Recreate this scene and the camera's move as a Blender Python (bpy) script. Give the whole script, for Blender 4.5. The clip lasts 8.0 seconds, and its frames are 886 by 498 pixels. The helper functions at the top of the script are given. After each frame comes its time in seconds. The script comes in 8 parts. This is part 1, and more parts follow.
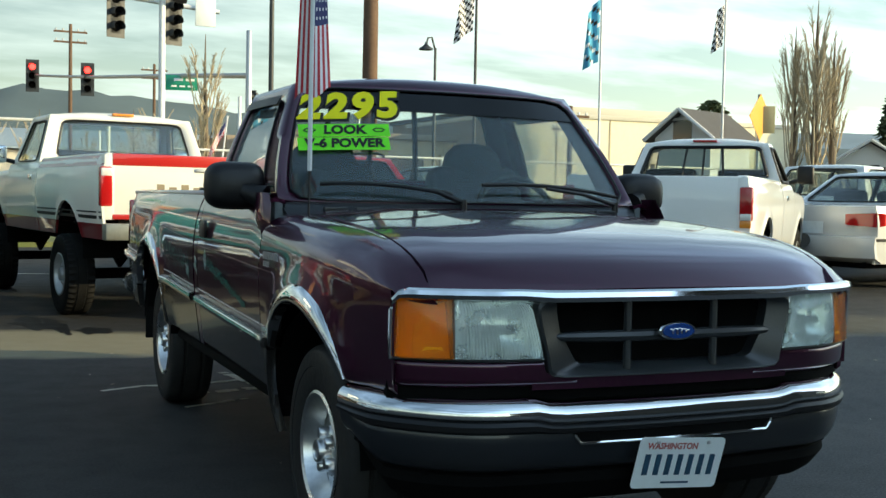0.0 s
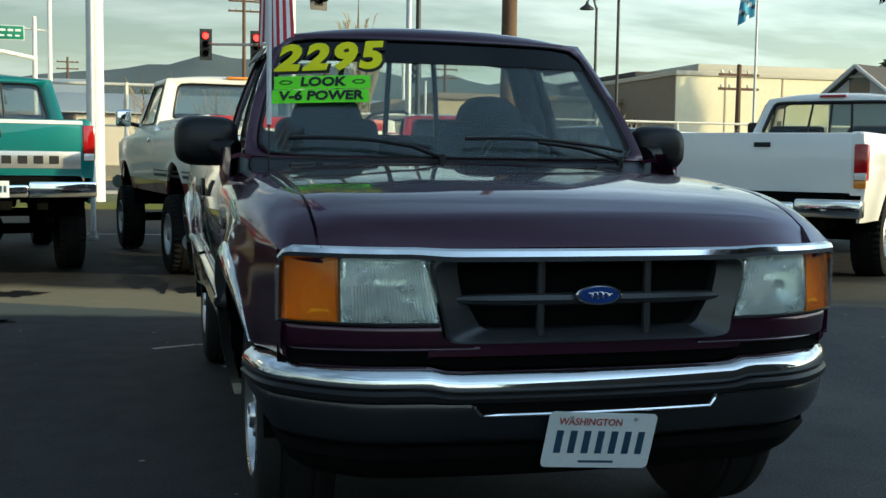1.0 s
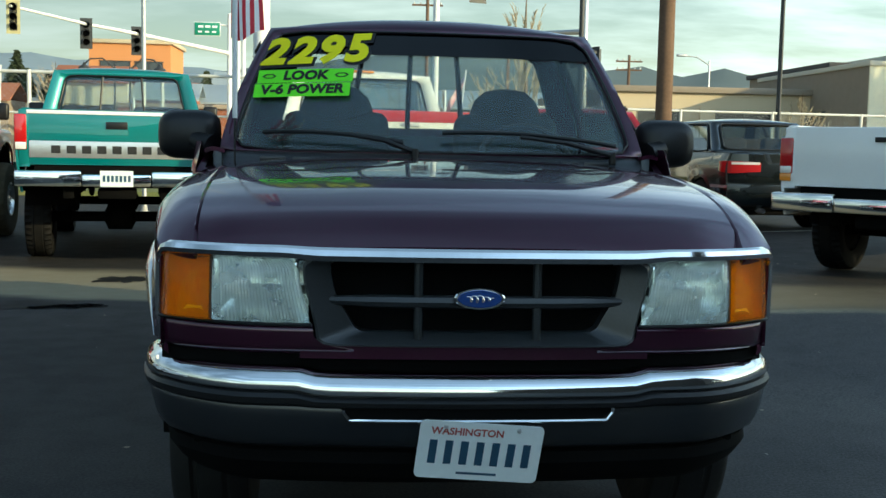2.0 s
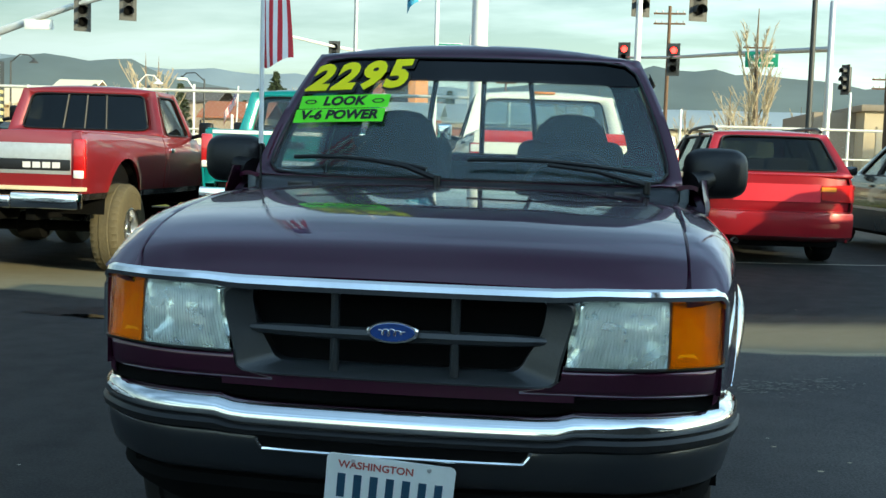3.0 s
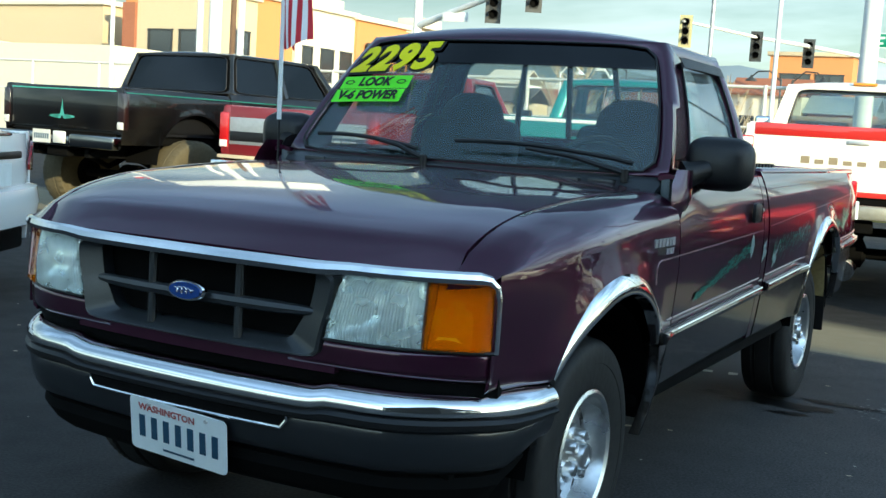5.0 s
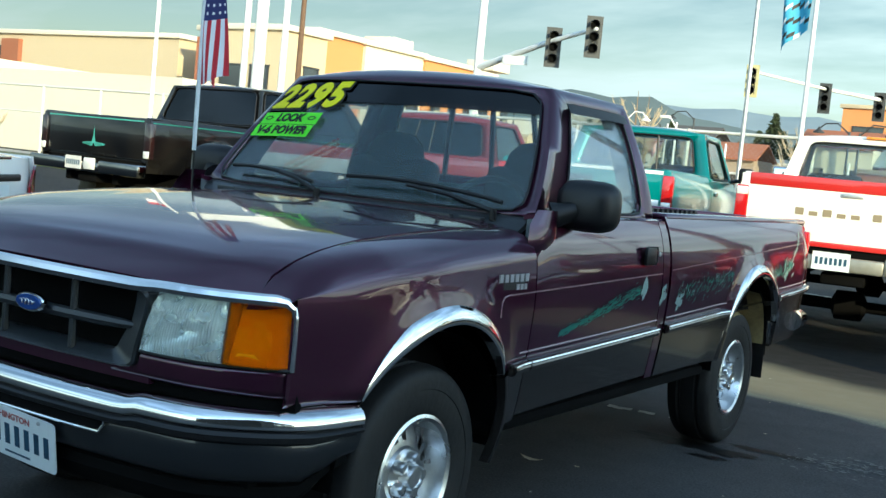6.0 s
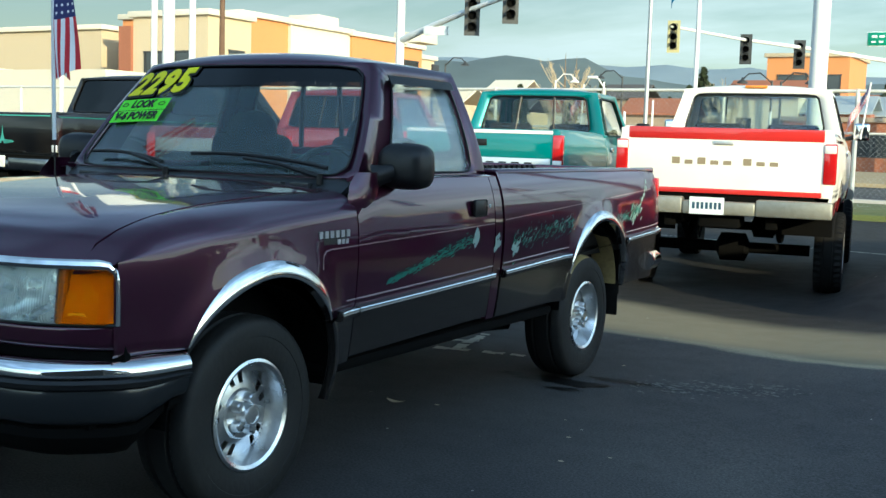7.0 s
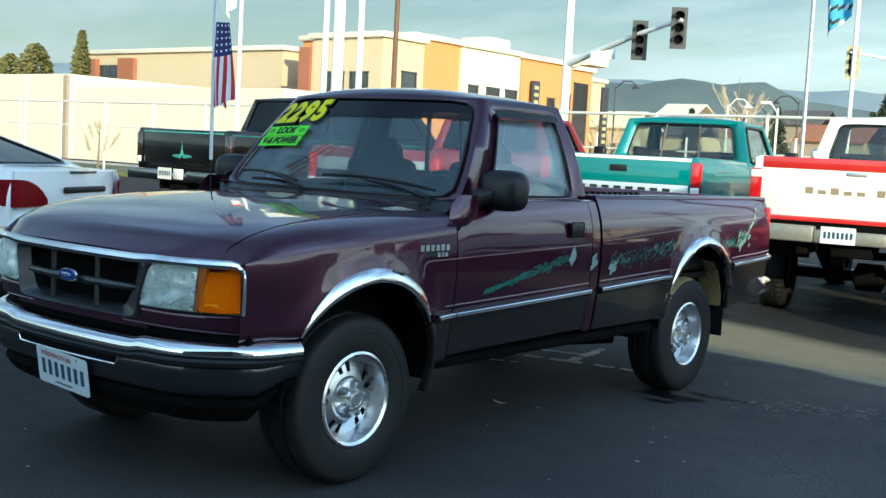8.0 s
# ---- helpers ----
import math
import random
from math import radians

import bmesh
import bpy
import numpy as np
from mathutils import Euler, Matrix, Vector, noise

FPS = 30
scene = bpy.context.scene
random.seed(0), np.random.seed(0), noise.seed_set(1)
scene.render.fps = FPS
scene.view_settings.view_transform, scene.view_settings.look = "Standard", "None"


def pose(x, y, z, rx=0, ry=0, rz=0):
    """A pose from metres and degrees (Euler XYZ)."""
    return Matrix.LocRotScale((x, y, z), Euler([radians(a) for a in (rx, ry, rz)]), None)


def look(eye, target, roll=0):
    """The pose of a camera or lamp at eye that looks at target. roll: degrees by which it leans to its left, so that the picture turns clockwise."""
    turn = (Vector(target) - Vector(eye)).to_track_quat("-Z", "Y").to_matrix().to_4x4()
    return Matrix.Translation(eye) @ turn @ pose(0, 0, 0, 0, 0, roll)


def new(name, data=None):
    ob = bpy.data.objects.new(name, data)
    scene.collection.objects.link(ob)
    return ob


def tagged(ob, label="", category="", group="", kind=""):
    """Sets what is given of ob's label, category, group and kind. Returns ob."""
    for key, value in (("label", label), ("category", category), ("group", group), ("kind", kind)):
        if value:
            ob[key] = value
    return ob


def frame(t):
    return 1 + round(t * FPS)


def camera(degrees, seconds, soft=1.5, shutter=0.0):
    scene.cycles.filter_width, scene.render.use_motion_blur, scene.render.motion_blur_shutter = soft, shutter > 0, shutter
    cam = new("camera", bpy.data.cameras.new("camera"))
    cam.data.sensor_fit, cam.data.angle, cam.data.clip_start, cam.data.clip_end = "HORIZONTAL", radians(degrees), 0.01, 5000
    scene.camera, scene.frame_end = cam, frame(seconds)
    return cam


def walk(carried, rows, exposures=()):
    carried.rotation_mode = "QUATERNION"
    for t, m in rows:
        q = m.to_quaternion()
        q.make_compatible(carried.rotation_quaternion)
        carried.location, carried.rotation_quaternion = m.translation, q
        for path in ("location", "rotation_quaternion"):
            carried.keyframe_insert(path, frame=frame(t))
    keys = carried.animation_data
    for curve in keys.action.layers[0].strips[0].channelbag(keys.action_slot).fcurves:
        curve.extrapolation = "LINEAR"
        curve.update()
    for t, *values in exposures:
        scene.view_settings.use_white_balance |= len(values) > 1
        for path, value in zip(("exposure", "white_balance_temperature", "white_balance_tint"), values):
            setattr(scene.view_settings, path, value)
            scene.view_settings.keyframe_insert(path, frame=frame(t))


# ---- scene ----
cam = camera(43.1, 8.0)
PATH = [
    (0, (-1.865, -3.389, 1.159), (-1.063, -1.559, 1.065), 1.1),
    (0.5, (-1.48, -3.368, 1.149), (-0.823, -1.485, 1.006), 1.1),
    (1, (-1.103, -3.409, 1.136), (-0.594, -1.482, 0.973), 0.8),
    (2.5, (0.059, -3.438, 1.179), (0.03, -1.446, 0.998), 1.8),
    (3, (0.443, -3.361, 1.203), (0.19, -1.383, 1.044), 1.8),
    (3.5, (0.817, -3.274, 1.221), (0.38, -1.329, 1.072), 1.0),
    (4, (1.21, -3.215, 1.243), (0.517, -1.349, 1.046), 4.9),
    (4.2, (1.339, -3.154, 1.21), (0.588, -1.311, 1.007), 2.7),
    (5.3, (2.147, -2.869, 1.251), (1.125, -1.161, 1.054), 3.7),
    (5.5, (2.28, -2.832, 1.259), (1.245, -1.129, 1.091), 2.8),
    (6, (2.59, -2.75, 1.276), (1.511, -1.073, 1.128), 5.6),
    (6.5, (2.921, -2.829, 1.278), (1.912, -1.11, 1.112), 4.3),
    (7, (3.202, -2.91, 1.283), (2.208, -1.185, 1.093), 1.8),
    (7.5, (3.516, -3.023, 1.302), (2.397, -1.374, 1.134), 2.2),
    (8, (3.77, -3.227, 1.324), (2.528, -1.669, 1.158), 3.1),
]
walk(cam, [(t, look(eye, target, roll)) for t, eye, target, roll in PATH],
     exposures=[(0, 0.33, 7600, -3), (0.5, 0.07, 7540, -4), (1, 0.01, 7400, -4), (2.5, 0.46, 7160, -8), (3.5, 0.67, 6950, -9),
                (4.2, 0.66, 6820, -7), (5.5, 0.68, 6640, -6), (7, 0.48, 6480, -6), (8, 0.57, 6400, -5)])

# ---- daylight: a low winter sun from behind the camera's right shoulder, thin cloud over a blue sky ----
SUN = Vector((0.85, -0.53, 0.27)).normalized()
world = bpy.data.worlds.new("sky")
scene.world = world
world.use_nodes = True
wn, wl = world.node_tree.nodes, world.node_tree.links
wn.clear()
w_out, w_bg, w_sky = wn.new("ShaderNodeOutputWorld"), wn.new("ShaderNodeBackground"), wn.new("ShaderNodeTexSky")
w_sky.sky_type, w_sky.sun_disc = "NISHITA", False
w_sky.sun_elevation = math.asin(SUN.z)
w_sky.sun_rotation = math.atan2(SUN.x, SUN.y)
w_sky.air_density, w_sky.dust_density, w_sky.ozone_density = 1.0, 0.6, 1.5
w_co, w_map, w_n1, w_ramp, w_mix = (wn.new("ShaderNodeTexCoord"), wn.new("ShaderNodeMapping"), wn.new("ShaderNodeTexNoise"),
                                    wn.new("ShaderNodeValToRGB"), wn.new("ShaderNodeMixRGB"))
w_map.inputs["Scale"].default_value = (1.0, 1.9, 0.0)
w_map.inputs["Rotation"].default_value = (0, 0, radians(38))
w_n1.inputs["Scale"].default_value, w_n1.inputs["Detail"].default_value, w_n1.inputs["Roughness"].default_value = 0.75, 7, 0.55
w_ramp.color_ramp.elements[0].position, w_ramp.color_ramp.elements[1].position = 0.42, 0.66
w_ramp.color_ramp.elements[0].color = (0.15, 0.15, 0.15, 1)
# cloud layer: the sky's direction laid out on a flat sheet overhead
w_sep, w_abs, w_add, w_div = wn.new("ShaderNodeSeparateXYZ"), wn.new("ShaderNodeMath"), wn.new("ShaderNodeMath"), wn.new("ShaderNodeVectorMath")
w_abs.operation, w_add.operation, w_div.operation = "ABSOLUTE", "ADD", "DIVIDE"
w_add.inputs[1].default_value = 0.16
wl.new(w_co.outputs["Generated"], w_sep.inputs[0])
wl.new(w_sep.outputs[2], w_abs.inputs[0])
wl.new(w_abs.outputs[0], w_add.inputs[0])
wl.new(w_co.outputs["Generated"], w_div.inputs[0])
wl.new(w_add.outputs[0], w_div.inputs[1])
wl.new(w_div.outputs[0], w_map.inputs["Vector"])
wl.new(w_map.outputs[0], w_n1.inputs["Vector"])
wl.new(w_n1.outputs[0], w_ramp.inputs[0])
# the cloud thins out overhead
w_high, w_thin = wn.new("ShaderNodeMapRange"), wn.new("ShaderNodeMath")
w_high.inputs["From Min"].default_value, w_high.inputs["From Max"].default_value = 0.30, 0.85
w_high.inputs["To Min"].default_value, w_high.inputs["To Max"].default_value = 1.0, 0.22
w_thin.operation = "MULTIPLY"
wl.new(w_sep.outputs[2], w_high.inputs["Value"])
wl.new(w_high.outputs[0], w_thin.inputs[0])
wl.new(w_ramp.outputs[0], w_thin.inputs[1])
wl.new(w_thin.outputs[0], w_mix.inputs[0])
wl.new(w_sky.outputs[0], w_mix.inputs[1])
# low cloud is white, the thin veil overhead takes the sky's blue
w_veil, w_up = wn.new("ShaderNodeMixRGB"), wn.new("ShaderNodeMapRange")
w_up.inputs["From Min"].default_value, w_up.inputs["From Max"].default_value = 0.16, 0.48
w_veil.inputs[1].default_value, w_veil.inputs[2].default_value = (7.3, 8.7, 9.6, 1), (5.6, 8.6, 14.4, 1)
wl.new(w_sep.outputs[2], w_up.inputs["Value"])
wl.new(w_up.outputs[0], w_veil.inputs[0])
wl.new(w_veil.outputs[0], w_mix.inputs[2])
# thin cloud is brighter towards the sun
w_dot, w_rng, w_mul = wn.new("ShaderNodeVectorMath"), wn.new("ShaderNodeMapRange"), wn.new("ShaderNodeVectorMath")
w_dot.operation, w_mul.operation = "DOT_PRODUCT", "SCALE"
w_dot.inputs[1].default_value = Vector((SUN.x, SUN.y, 0)).normalized()
w_rng.inputs["From Min"].default_value, w_rng.inputs["To Min"].default_value, w_rng.inputs["To Max"].default_value, w_rng.inputs["From Max"].default_value = -1.0, 0.74, 3.5, 1.0
wl.new(w_co.outputs["Generated"], w_dot.inputs[0])
wl.new(w_dot.outputs["Value"], w_rng.inputs["Value"])
wl.new(w_mix.outputs[0], w_mul.inputs[0])
wl.new(w_rng.outputs[0], w_mul.inputs["Scale"])
wl.new(w_mul.outputs[0], w_bg.inputs[0])
w_bg.inputs[1].default_value = 0.075
wl.new(w_bg.outputs[0], w_out.inputs[0])
sun = new("sun", bpy.data.lights.new("sun", "SUN"))
sun.data.energy, sun.data.angle, sun.data.color = 5.0, radians(0.6), (1.0, 0.84, 0.60)
sun.matrix_world = look(SUN * 50, (0, 0, 0))

# ---- materials ----
def material(name, color, rough=0.5, metal=0.0, coat=0.0, vary=0.15, grain=30.0, stain=2.0, bump=0.0, spec=0.5, trans=0.0, emit=0.0, rand=0.0, dirt=0.0, dirt_color=(0.16, 0.13, 0.09)):
    """A surface with colour and gloss that vary at two scales: grain and stains."""
    m = bpy.data.materials.new(name)
    m.use_nodes = True
    n, l = m.node_tree.nodes, m.node_tree.links
    b = n["Principled BSDF"]
    b.inputs["Roughness"].default_value, b.inputs["Metallic"].default_value = rough, metal
    b.inputs["Coat Weight"].default_value, b.inputs["Coat Roughness"].default_value = coat, 0.04
    b.inputs["Specular IOR Level"].default_value, b.inputs["Transmission Weight"].default_value = spec, trans
    c = (*color, 1)
    b.inputs["Base Color"].default_value = c
    co = n.new("ShaderNodeTexCoord")
    if vary or dirt:
        fine, broad, mix1, mix2 = n.new("ShaderNodeTexNoise"), n.new("ShaderNodeTexNoise"), n.new("ShaderNodeMixRGB"), n.new("ShaderNodeMixRGB")
        fine.inputs["Scale"].default_value, fine.inputs["Detail"].default_value = grain, 5
        broad.inputs["Scale"].default_value, broad.inputs["Detail"].default_value = stain, 4
        for t in (fine, broad):
            l.new(co.outputs["Object"], t.inputs["Vector"])
        mix1.inputs[1].default_value = tuple(v * (1 - vary) for v in color) + (1,)
        mix1.inputs[2].default_value = tuple(min(1, v * (1 + vary)) for v in color) + (1,)
        l.new(fine.outputs[0], mix1.inputs[0])
        ramp = n.new("ShaderNodeValToRGB")
        ramp.color_ramp.elements[0].position, ramp.color_ramp.elements[1].position = 0.45, 0.75
        l.new(broad.outputs[0], ramp.inputs[0])
        scale = n.new("ShaderNodeMath")
        scale.operation, scale.inputs[1].default_value = "MULTIPLY", max(dirt, vary)
        l.new(ramp.outputs[0], scale.inputs[0])
        l.new(scale.outputs[0], mix2.inputs[0])
        l.new(mix1.outputs[0], mix2.inputs[1])
        mix2.inputs[2].default_value = (*dirt_color, 1) if dirt else tuple(v * (1 - 1.5 * vary) for v in color) + (1,)
        last = mix2.outputs[0]
        if rand:
            info, hsv, rng = n.new("ShaderNodeObjectInfo"), n.new("ShaderNodeHueSaturation"), n.new("ShaderNodeMapRange")
            rng.inputs["To Min"].default_value, rng.inputs["To Max"].default_value = 1 - rand, 1 + rand
            l.new(info.outputs["Random"], rng.inputs["Value"])
            l.new(rng.outputs[0], hsv.inputs["Value"])
            l.new(last, hsv.inputs["Color"])
            last = hsv.outputs[0]
        l.new(last, b.inputs["Base Color"])
        rr = n.new("ShaderNodeMapRange")
        rr.inputs["To Min"].default_value, rr.inputs["To Max"].default_value = max(0.02, rough * 0.85), min(1, rough * 1.2 + 0.01)
        l.new(broad.outputs[0], rr.inputs["Value"])
        l.new(rr.outputs[0], b.inputs["Roughness"])
        if bump:
            bp = n.new("ShaderNodeBump")
            bp.inputs["Strength"].default_value, bp.inputs["Distance"].default_value = bump, 0.01
            l.new(fine.outputs[0], bp.inputs["Height"])
            l.new(bp.outputs[0], b.inputs["Normal"])
    if emit:
        b.inputs["Emission Color"].default_value, b.inputs["Emission Strength"].default_value = c, emit
    return m


def paint(name, color, metal=0.0, dirt=0.08, rough=0.35, coat=1.0, spec=0.25):
    return material(name, color, rough, metal, coat, 0.06, 220, 1.6, dirt=dirt, spec=spec)


M = {
    "maroon": paint("maroon_paint", (0.050, 0.008, 0.027), 0.60, 0.003, 0.30, 1.0, 0.10),
    "charcoal": paint("charcoal_paint", (0.022, 0.019, 0.018), 0.30, 0.06, 0.24, 0.8),
    "bumperface": paint("bumper_charcoal_paint", (0.016, 0.019, 0.024), 0.20, 0.03, 0.34, 0.75),
    "white": paint("white_paint", (0.85, 0.86, 0.84), 0, 0.04),
    "cream": paint("cream_white_paint", (0.80, 0.775, 0.70), 0, 0.08, 0.4, 0.5),
    "red": paint("red_paint", (0.50, 0.02, 0.018), 0, 0.08),
    "darkred": paint("dark_red_paint", (0.20, 0.012, 0.018), 0.2, 0.08),
    "crimson": paint("crimson_paint", (0.26, 0.008, 0.016), 0.1, 0.02, 0.3),
    "teal": paint("teal_paint", (0.0, 0.17, 0.165), 0.25, 0.04),
    "black": paint("black_paint", (0.003, 0.003, 0.0035), 0, 0.003, 0.2, 0.6),
    "navy": paint("dark_green_paint", (0.004, 0.007, 0.008), 0.1, 0.006, 0.25),
    "silver": paint("silver_white_paint", (0.62, 0.63, 0.62), 0.1, 0.06),
    "chrome": material("chrome", (0.80, 0.81, 0.82), 0.07, 1.0, 0, 0.05, 40, 5),
    "smokechrome": material("dark_chrome", (0.22, 0.22, 0.22), 0.12, 1.0, 0, 0.1, 40, 5),
    "alloy": material("cast_alloy", (0.78, 0.78, 0.77), 0.27, 1.0, 0, 0.18, 60, 8),
    "silverband": material("satin_silver", (0.62, 0.62, 0.60), 0.28, 0.75, 0, 0.06, 25, 3),
    "steel": material("galvanised_steel", (0.50, 0.51, 0.51), 0.45, 0.7, 0, 0.15, 25, 2),
    "dullsteel": material("dull_worn_steel", (0.27, 0.27, 0.235), 0.45, 0.6, 0, 0.2, 25, 3),
    "palesteel": material("weathered_galvanised_tube", (0.62, 0.61, 0.57), 0.6, 0.2, 0, 0.12, 25, 2),
    "rubber": material("tyre_rubber", (0.0075, 0.0075, 0.0075), 0.70, 0, 0, 0.3, 40, 6, 0.2, spec=0.12, dirt=0.05, dirt_color=(0.03, 0.027, 0.023)),
    "dustyrubber": material("dusty_tyre_rubber", (0.011, 0.011, 0.011), 0.60, 0, 0, 0.3, 40, 6, 0.2, spec=0.35, dirt=0.10, dirt_color=(0.04, 0.036, 0.03)),
    "muddy": material("muddy_tyre_rubber", (0.090, 0.073, 0.040), 0.9, 0, 0, 0.25, 30, 5, 0.3, dirt=0.4, dirt_color=(0.05, 0.045, 0.035)),
    "drymud": material("sunlit_pale_dirt", (0.30, 0.235, 0.10), 0.92, 0, 0, 0.35, 50, 9, 0.3, dirt=0.6, dirt_color=(0.07, 0.06, 0.04)),
    "plastic": material("black_plastic", (0.007, 0.007, 0.008), 0.42, 0, 0, 0.2, 150, 6, 0.1, spec=0.4),
    "grey": material("grey_plastic", (0.026, 0.029, 0.032), 0.28, 0, 0, 0.18, 150, 4, 0.05),
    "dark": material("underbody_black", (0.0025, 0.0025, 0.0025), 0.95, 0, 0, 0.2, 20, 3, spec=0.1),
    "cloth": material("seat_cloth", (0.018, 0.020, 0.023), 0.95, 0, 0, 0.25, 120, 6, 0.3),
    "dash": material("dashboard_vinyl", (0.10, 0.115, 0.12), 0.7, 0, 0, 0.15, 120, 4, 0.1),
    "lens": material("clouded_lamp_glass", (0.52, 0.56, 0.53), 0.16, 0.35, 1.0, 0.25, 60, 16),
    "taillens": material("red_lens", (0.42, 0.008, 0.01), 0.12, 0, 0.8, 0.1, 60, 10),
    "clearlens": material("clear_lens", (0.75, 0.74, 0.70), 0.15, 0.1, 0.8, 0.1, 60, 10),
    "yellow": material("yellow_sticker", (0.86, 0.78, 0.0), 0.5, 0, 0, 0.04, 30, 3),
    "lime": material("lime_sticker", (0.16, 0.86, 0.02), 0.5, 0, 0, 0.05, 30, 3),
    "ink": material("black_ink", (0.008, 0.008, 0.008), 0.6, 0, 0, 0.1, 30, 3),
    "blueoval": material("blue_enamel", (0.01, 0.05, 0.22), 0.2, 0, 1.0, 0.05, 30, 3),
    "plate": material("plate_white", (0.80, 0.86, 0.86), 0.4, 0.1, 0.2, 0.08, 30, 8, dirt=0.1),
    "plateblue": material("plate_digits", (0.02, 0.07, 0.12), 0.4),
    "platered": material("plate_red", (0.40, 0.08, 0.07), 0.4),
    "tealdecal": material("teal_graphic", (0.010, 0.14, 0.11), 0.45, 0, 0.2, 0.2, 40, 14),
    "palejade": material("pale_jade_graphic", (0.07, 0.36, 0.30), 0.45, 0, 0.3, 0.2, 40, 10),
    "paledecal": material("pale_graphic", (0.22, 0.32, 0.30), 0.45, 0, 0.3, 0.3, 40, 14),
    "pinkline": material("thin_pink_line", (0.20, 0.12, 0.13), 0.4, 0, 0.5, 0.2, 40, 6),
    "redpanel": material("red_reflector_panel", (0.62, 0.03, 0.05), 0.3, 0, 0.6, 0.1, 60, 10),
    "amberpart": material("amber_lamp_part", (0.75, 0.25, 0.03), 0.2, 0, 0.8, 0.1, 60, 10),
    "whitedecal": material("white_graphic", (0.6, 0.58, 0.58), 0.45, 0, 0.3, 0.1, 40, 10),
    "brown": material("brown_lettering", (0.24, 0.19, 0.12), 0.6, 0, 0, 0.1, 30, 3),
    "wood": material("weathered_pole_wood", (0.13, 0.075, 0.045), 0.9, 0, 0, 0.35, 18, 2, 0.5),
    "polewhite": material("white_pole_paint", (0.72, 0.73, 0.72), 0.5, 0, 0, 0.08, 15, 1.2, dirt=0.12),
    "poleblack": material("dark_pole_paint", (0.03, 0.033, 0.035), 0.5, 0, 0, 0.2, 15, 2),
    "flagred": material("flag_red", (0.50, 0.02, 0.035), 0.8, 0, 0, 0.1, 200, 6),
    "flagwhite": material("flag_white", (0.78, 0.76, 0.76), 0.8, 0, 0, 0.05, 200, 6),
    "flagblue": material("flag_blue", (0.025, 0.03, 0.12), 0.8, 0, 0, 0.1, 200, 6),
    "flagcyan": material("flag_light_blue", (0.06, 0.32, 0.50), 0.8, 0, 0, 0.1, 200, 6),
    "signgreen": material("sign_green", (0.0, 0.22, 0.13), 0.4, 0, 0.2, 0.08, 20, 3),
    "signwhite": material("sign_white", (0.75, 0.78, 0.76), 0.4, 0, 0.2, 0.05, 20, 3),
    "signyellow": material("signal_yellow", (0.42, 0.38, 0.20), 0.5, 0, 0, 0.12, 20, 3),
    "signorange": material("sign_orange", (0.70, 0.30, 0.02), 0.5, 0, 0, 0.1, 20, 3),
    "redlight": material("lit_red_signal", (1.0, 0.03, 0.03), 0.3, emit=6.0, vary=0),
    "redlamp": material("lit_red_sign_lamp", (1.0, 0.05, 0.06), 0.3, emit=2.0, vary=0),
    "asphaltrough": material("old_asphalt", (0.050, 0.049, 0.047), 0.95, 0, 0, 0.3, 60, 0.7, 0.3),
    "linepaint": material("worn_line_paint", (0.48, 0.46, 0.38), 0.8, 0, 0, 0.35, 25, 4),
    "concrete": material("pale_concrete", (0.42, 0.40, 0.36), 0.9, 0, 0, 0.12, 20, 1.5, 0.2),
    "tan": material("tan_stucco", (0.52, 0.42, 0.28), 0.9, 0, 0, 0.06, 12, 0.3, 0.1),
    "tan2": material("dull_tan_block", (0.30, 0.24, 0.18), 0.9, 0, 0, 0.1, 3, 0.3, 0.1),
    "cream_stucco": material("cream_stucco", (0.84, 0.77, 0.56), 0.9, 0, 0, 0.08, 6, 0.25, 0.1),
    "orange": material("orange_stucco", (0.58, 0.24, 0.09), 0.9, 0, 0, 0.06, 12, 0.3, 0.1),
    "brick": material("brown_brick", (0.30, 0.11, 0.06), 0.9, 0, 0, 0.2, 14, 0.6, 0.2),
    "offwhite": material("offwhite_stucco", (0.62, 0.57, 0.46), 0.9, 0, 0, 0.06, 12, 0.4, 0.1),
    "roofgrey": material("grey_roofing", (0.085, 0.08, 0.078), 0.9, 0, 0, 0.2, 8, 0.5, 0.2),
    "housewhite": material("white_siding", (0.62, 0.62, 0.60), 0.8, 0, 0, 0.08, 10, 0.8),
    "housegrey": material("grey_siding", (0.25, 0.25, 0.25), 0.8, 0, 0, 0.08, 10, 0.8),
    "grass": material("winter_grass", (0.10, 0.12, 0.035), 0.95, 0, 0, 0.45, 30, 0.8, 0.6, dirt=0.4, dirt_color=(0.19, 0.15, 0.08)),
    "dirt": material("dry_verge", (0.26, 0.21, 0.13), 0.95, 0, 0, 0.3, 14, 0.6, 0.5, dirt=0.4, dirt_color=(0.12, 0.12, 0.06)),
    "bark": material("bare_bark", (0.17, 0.125, 0.085), 0.95, 0, 0, 0.25, 20, 2, 0.3),
    "twig": material("bare_twigs", (0.46, 0.38, 0.26), 0.95, 0, 0, 0.25, 20, 2),
    "needle": material("conifer_foliage", (0.035, 0.05, 0.018), 0.9, 0, 0, 0.4, 20, 2),
    "olive": material("olive_foliage", (0.12, 0.115, 0.035), 0.9, 0, 0, 0.4, 20, 2),
    "leaf": material("evergreen_foliage", (0.05, 0.065, 0.02), 0.9, 0, 0, 0.4, 20, 2),
    "darkwall": material("dark_block_wall", (0.055, 0.05, 0.046), 0.85, 0, 0, 0.2, 8, 0.5, 0.1),
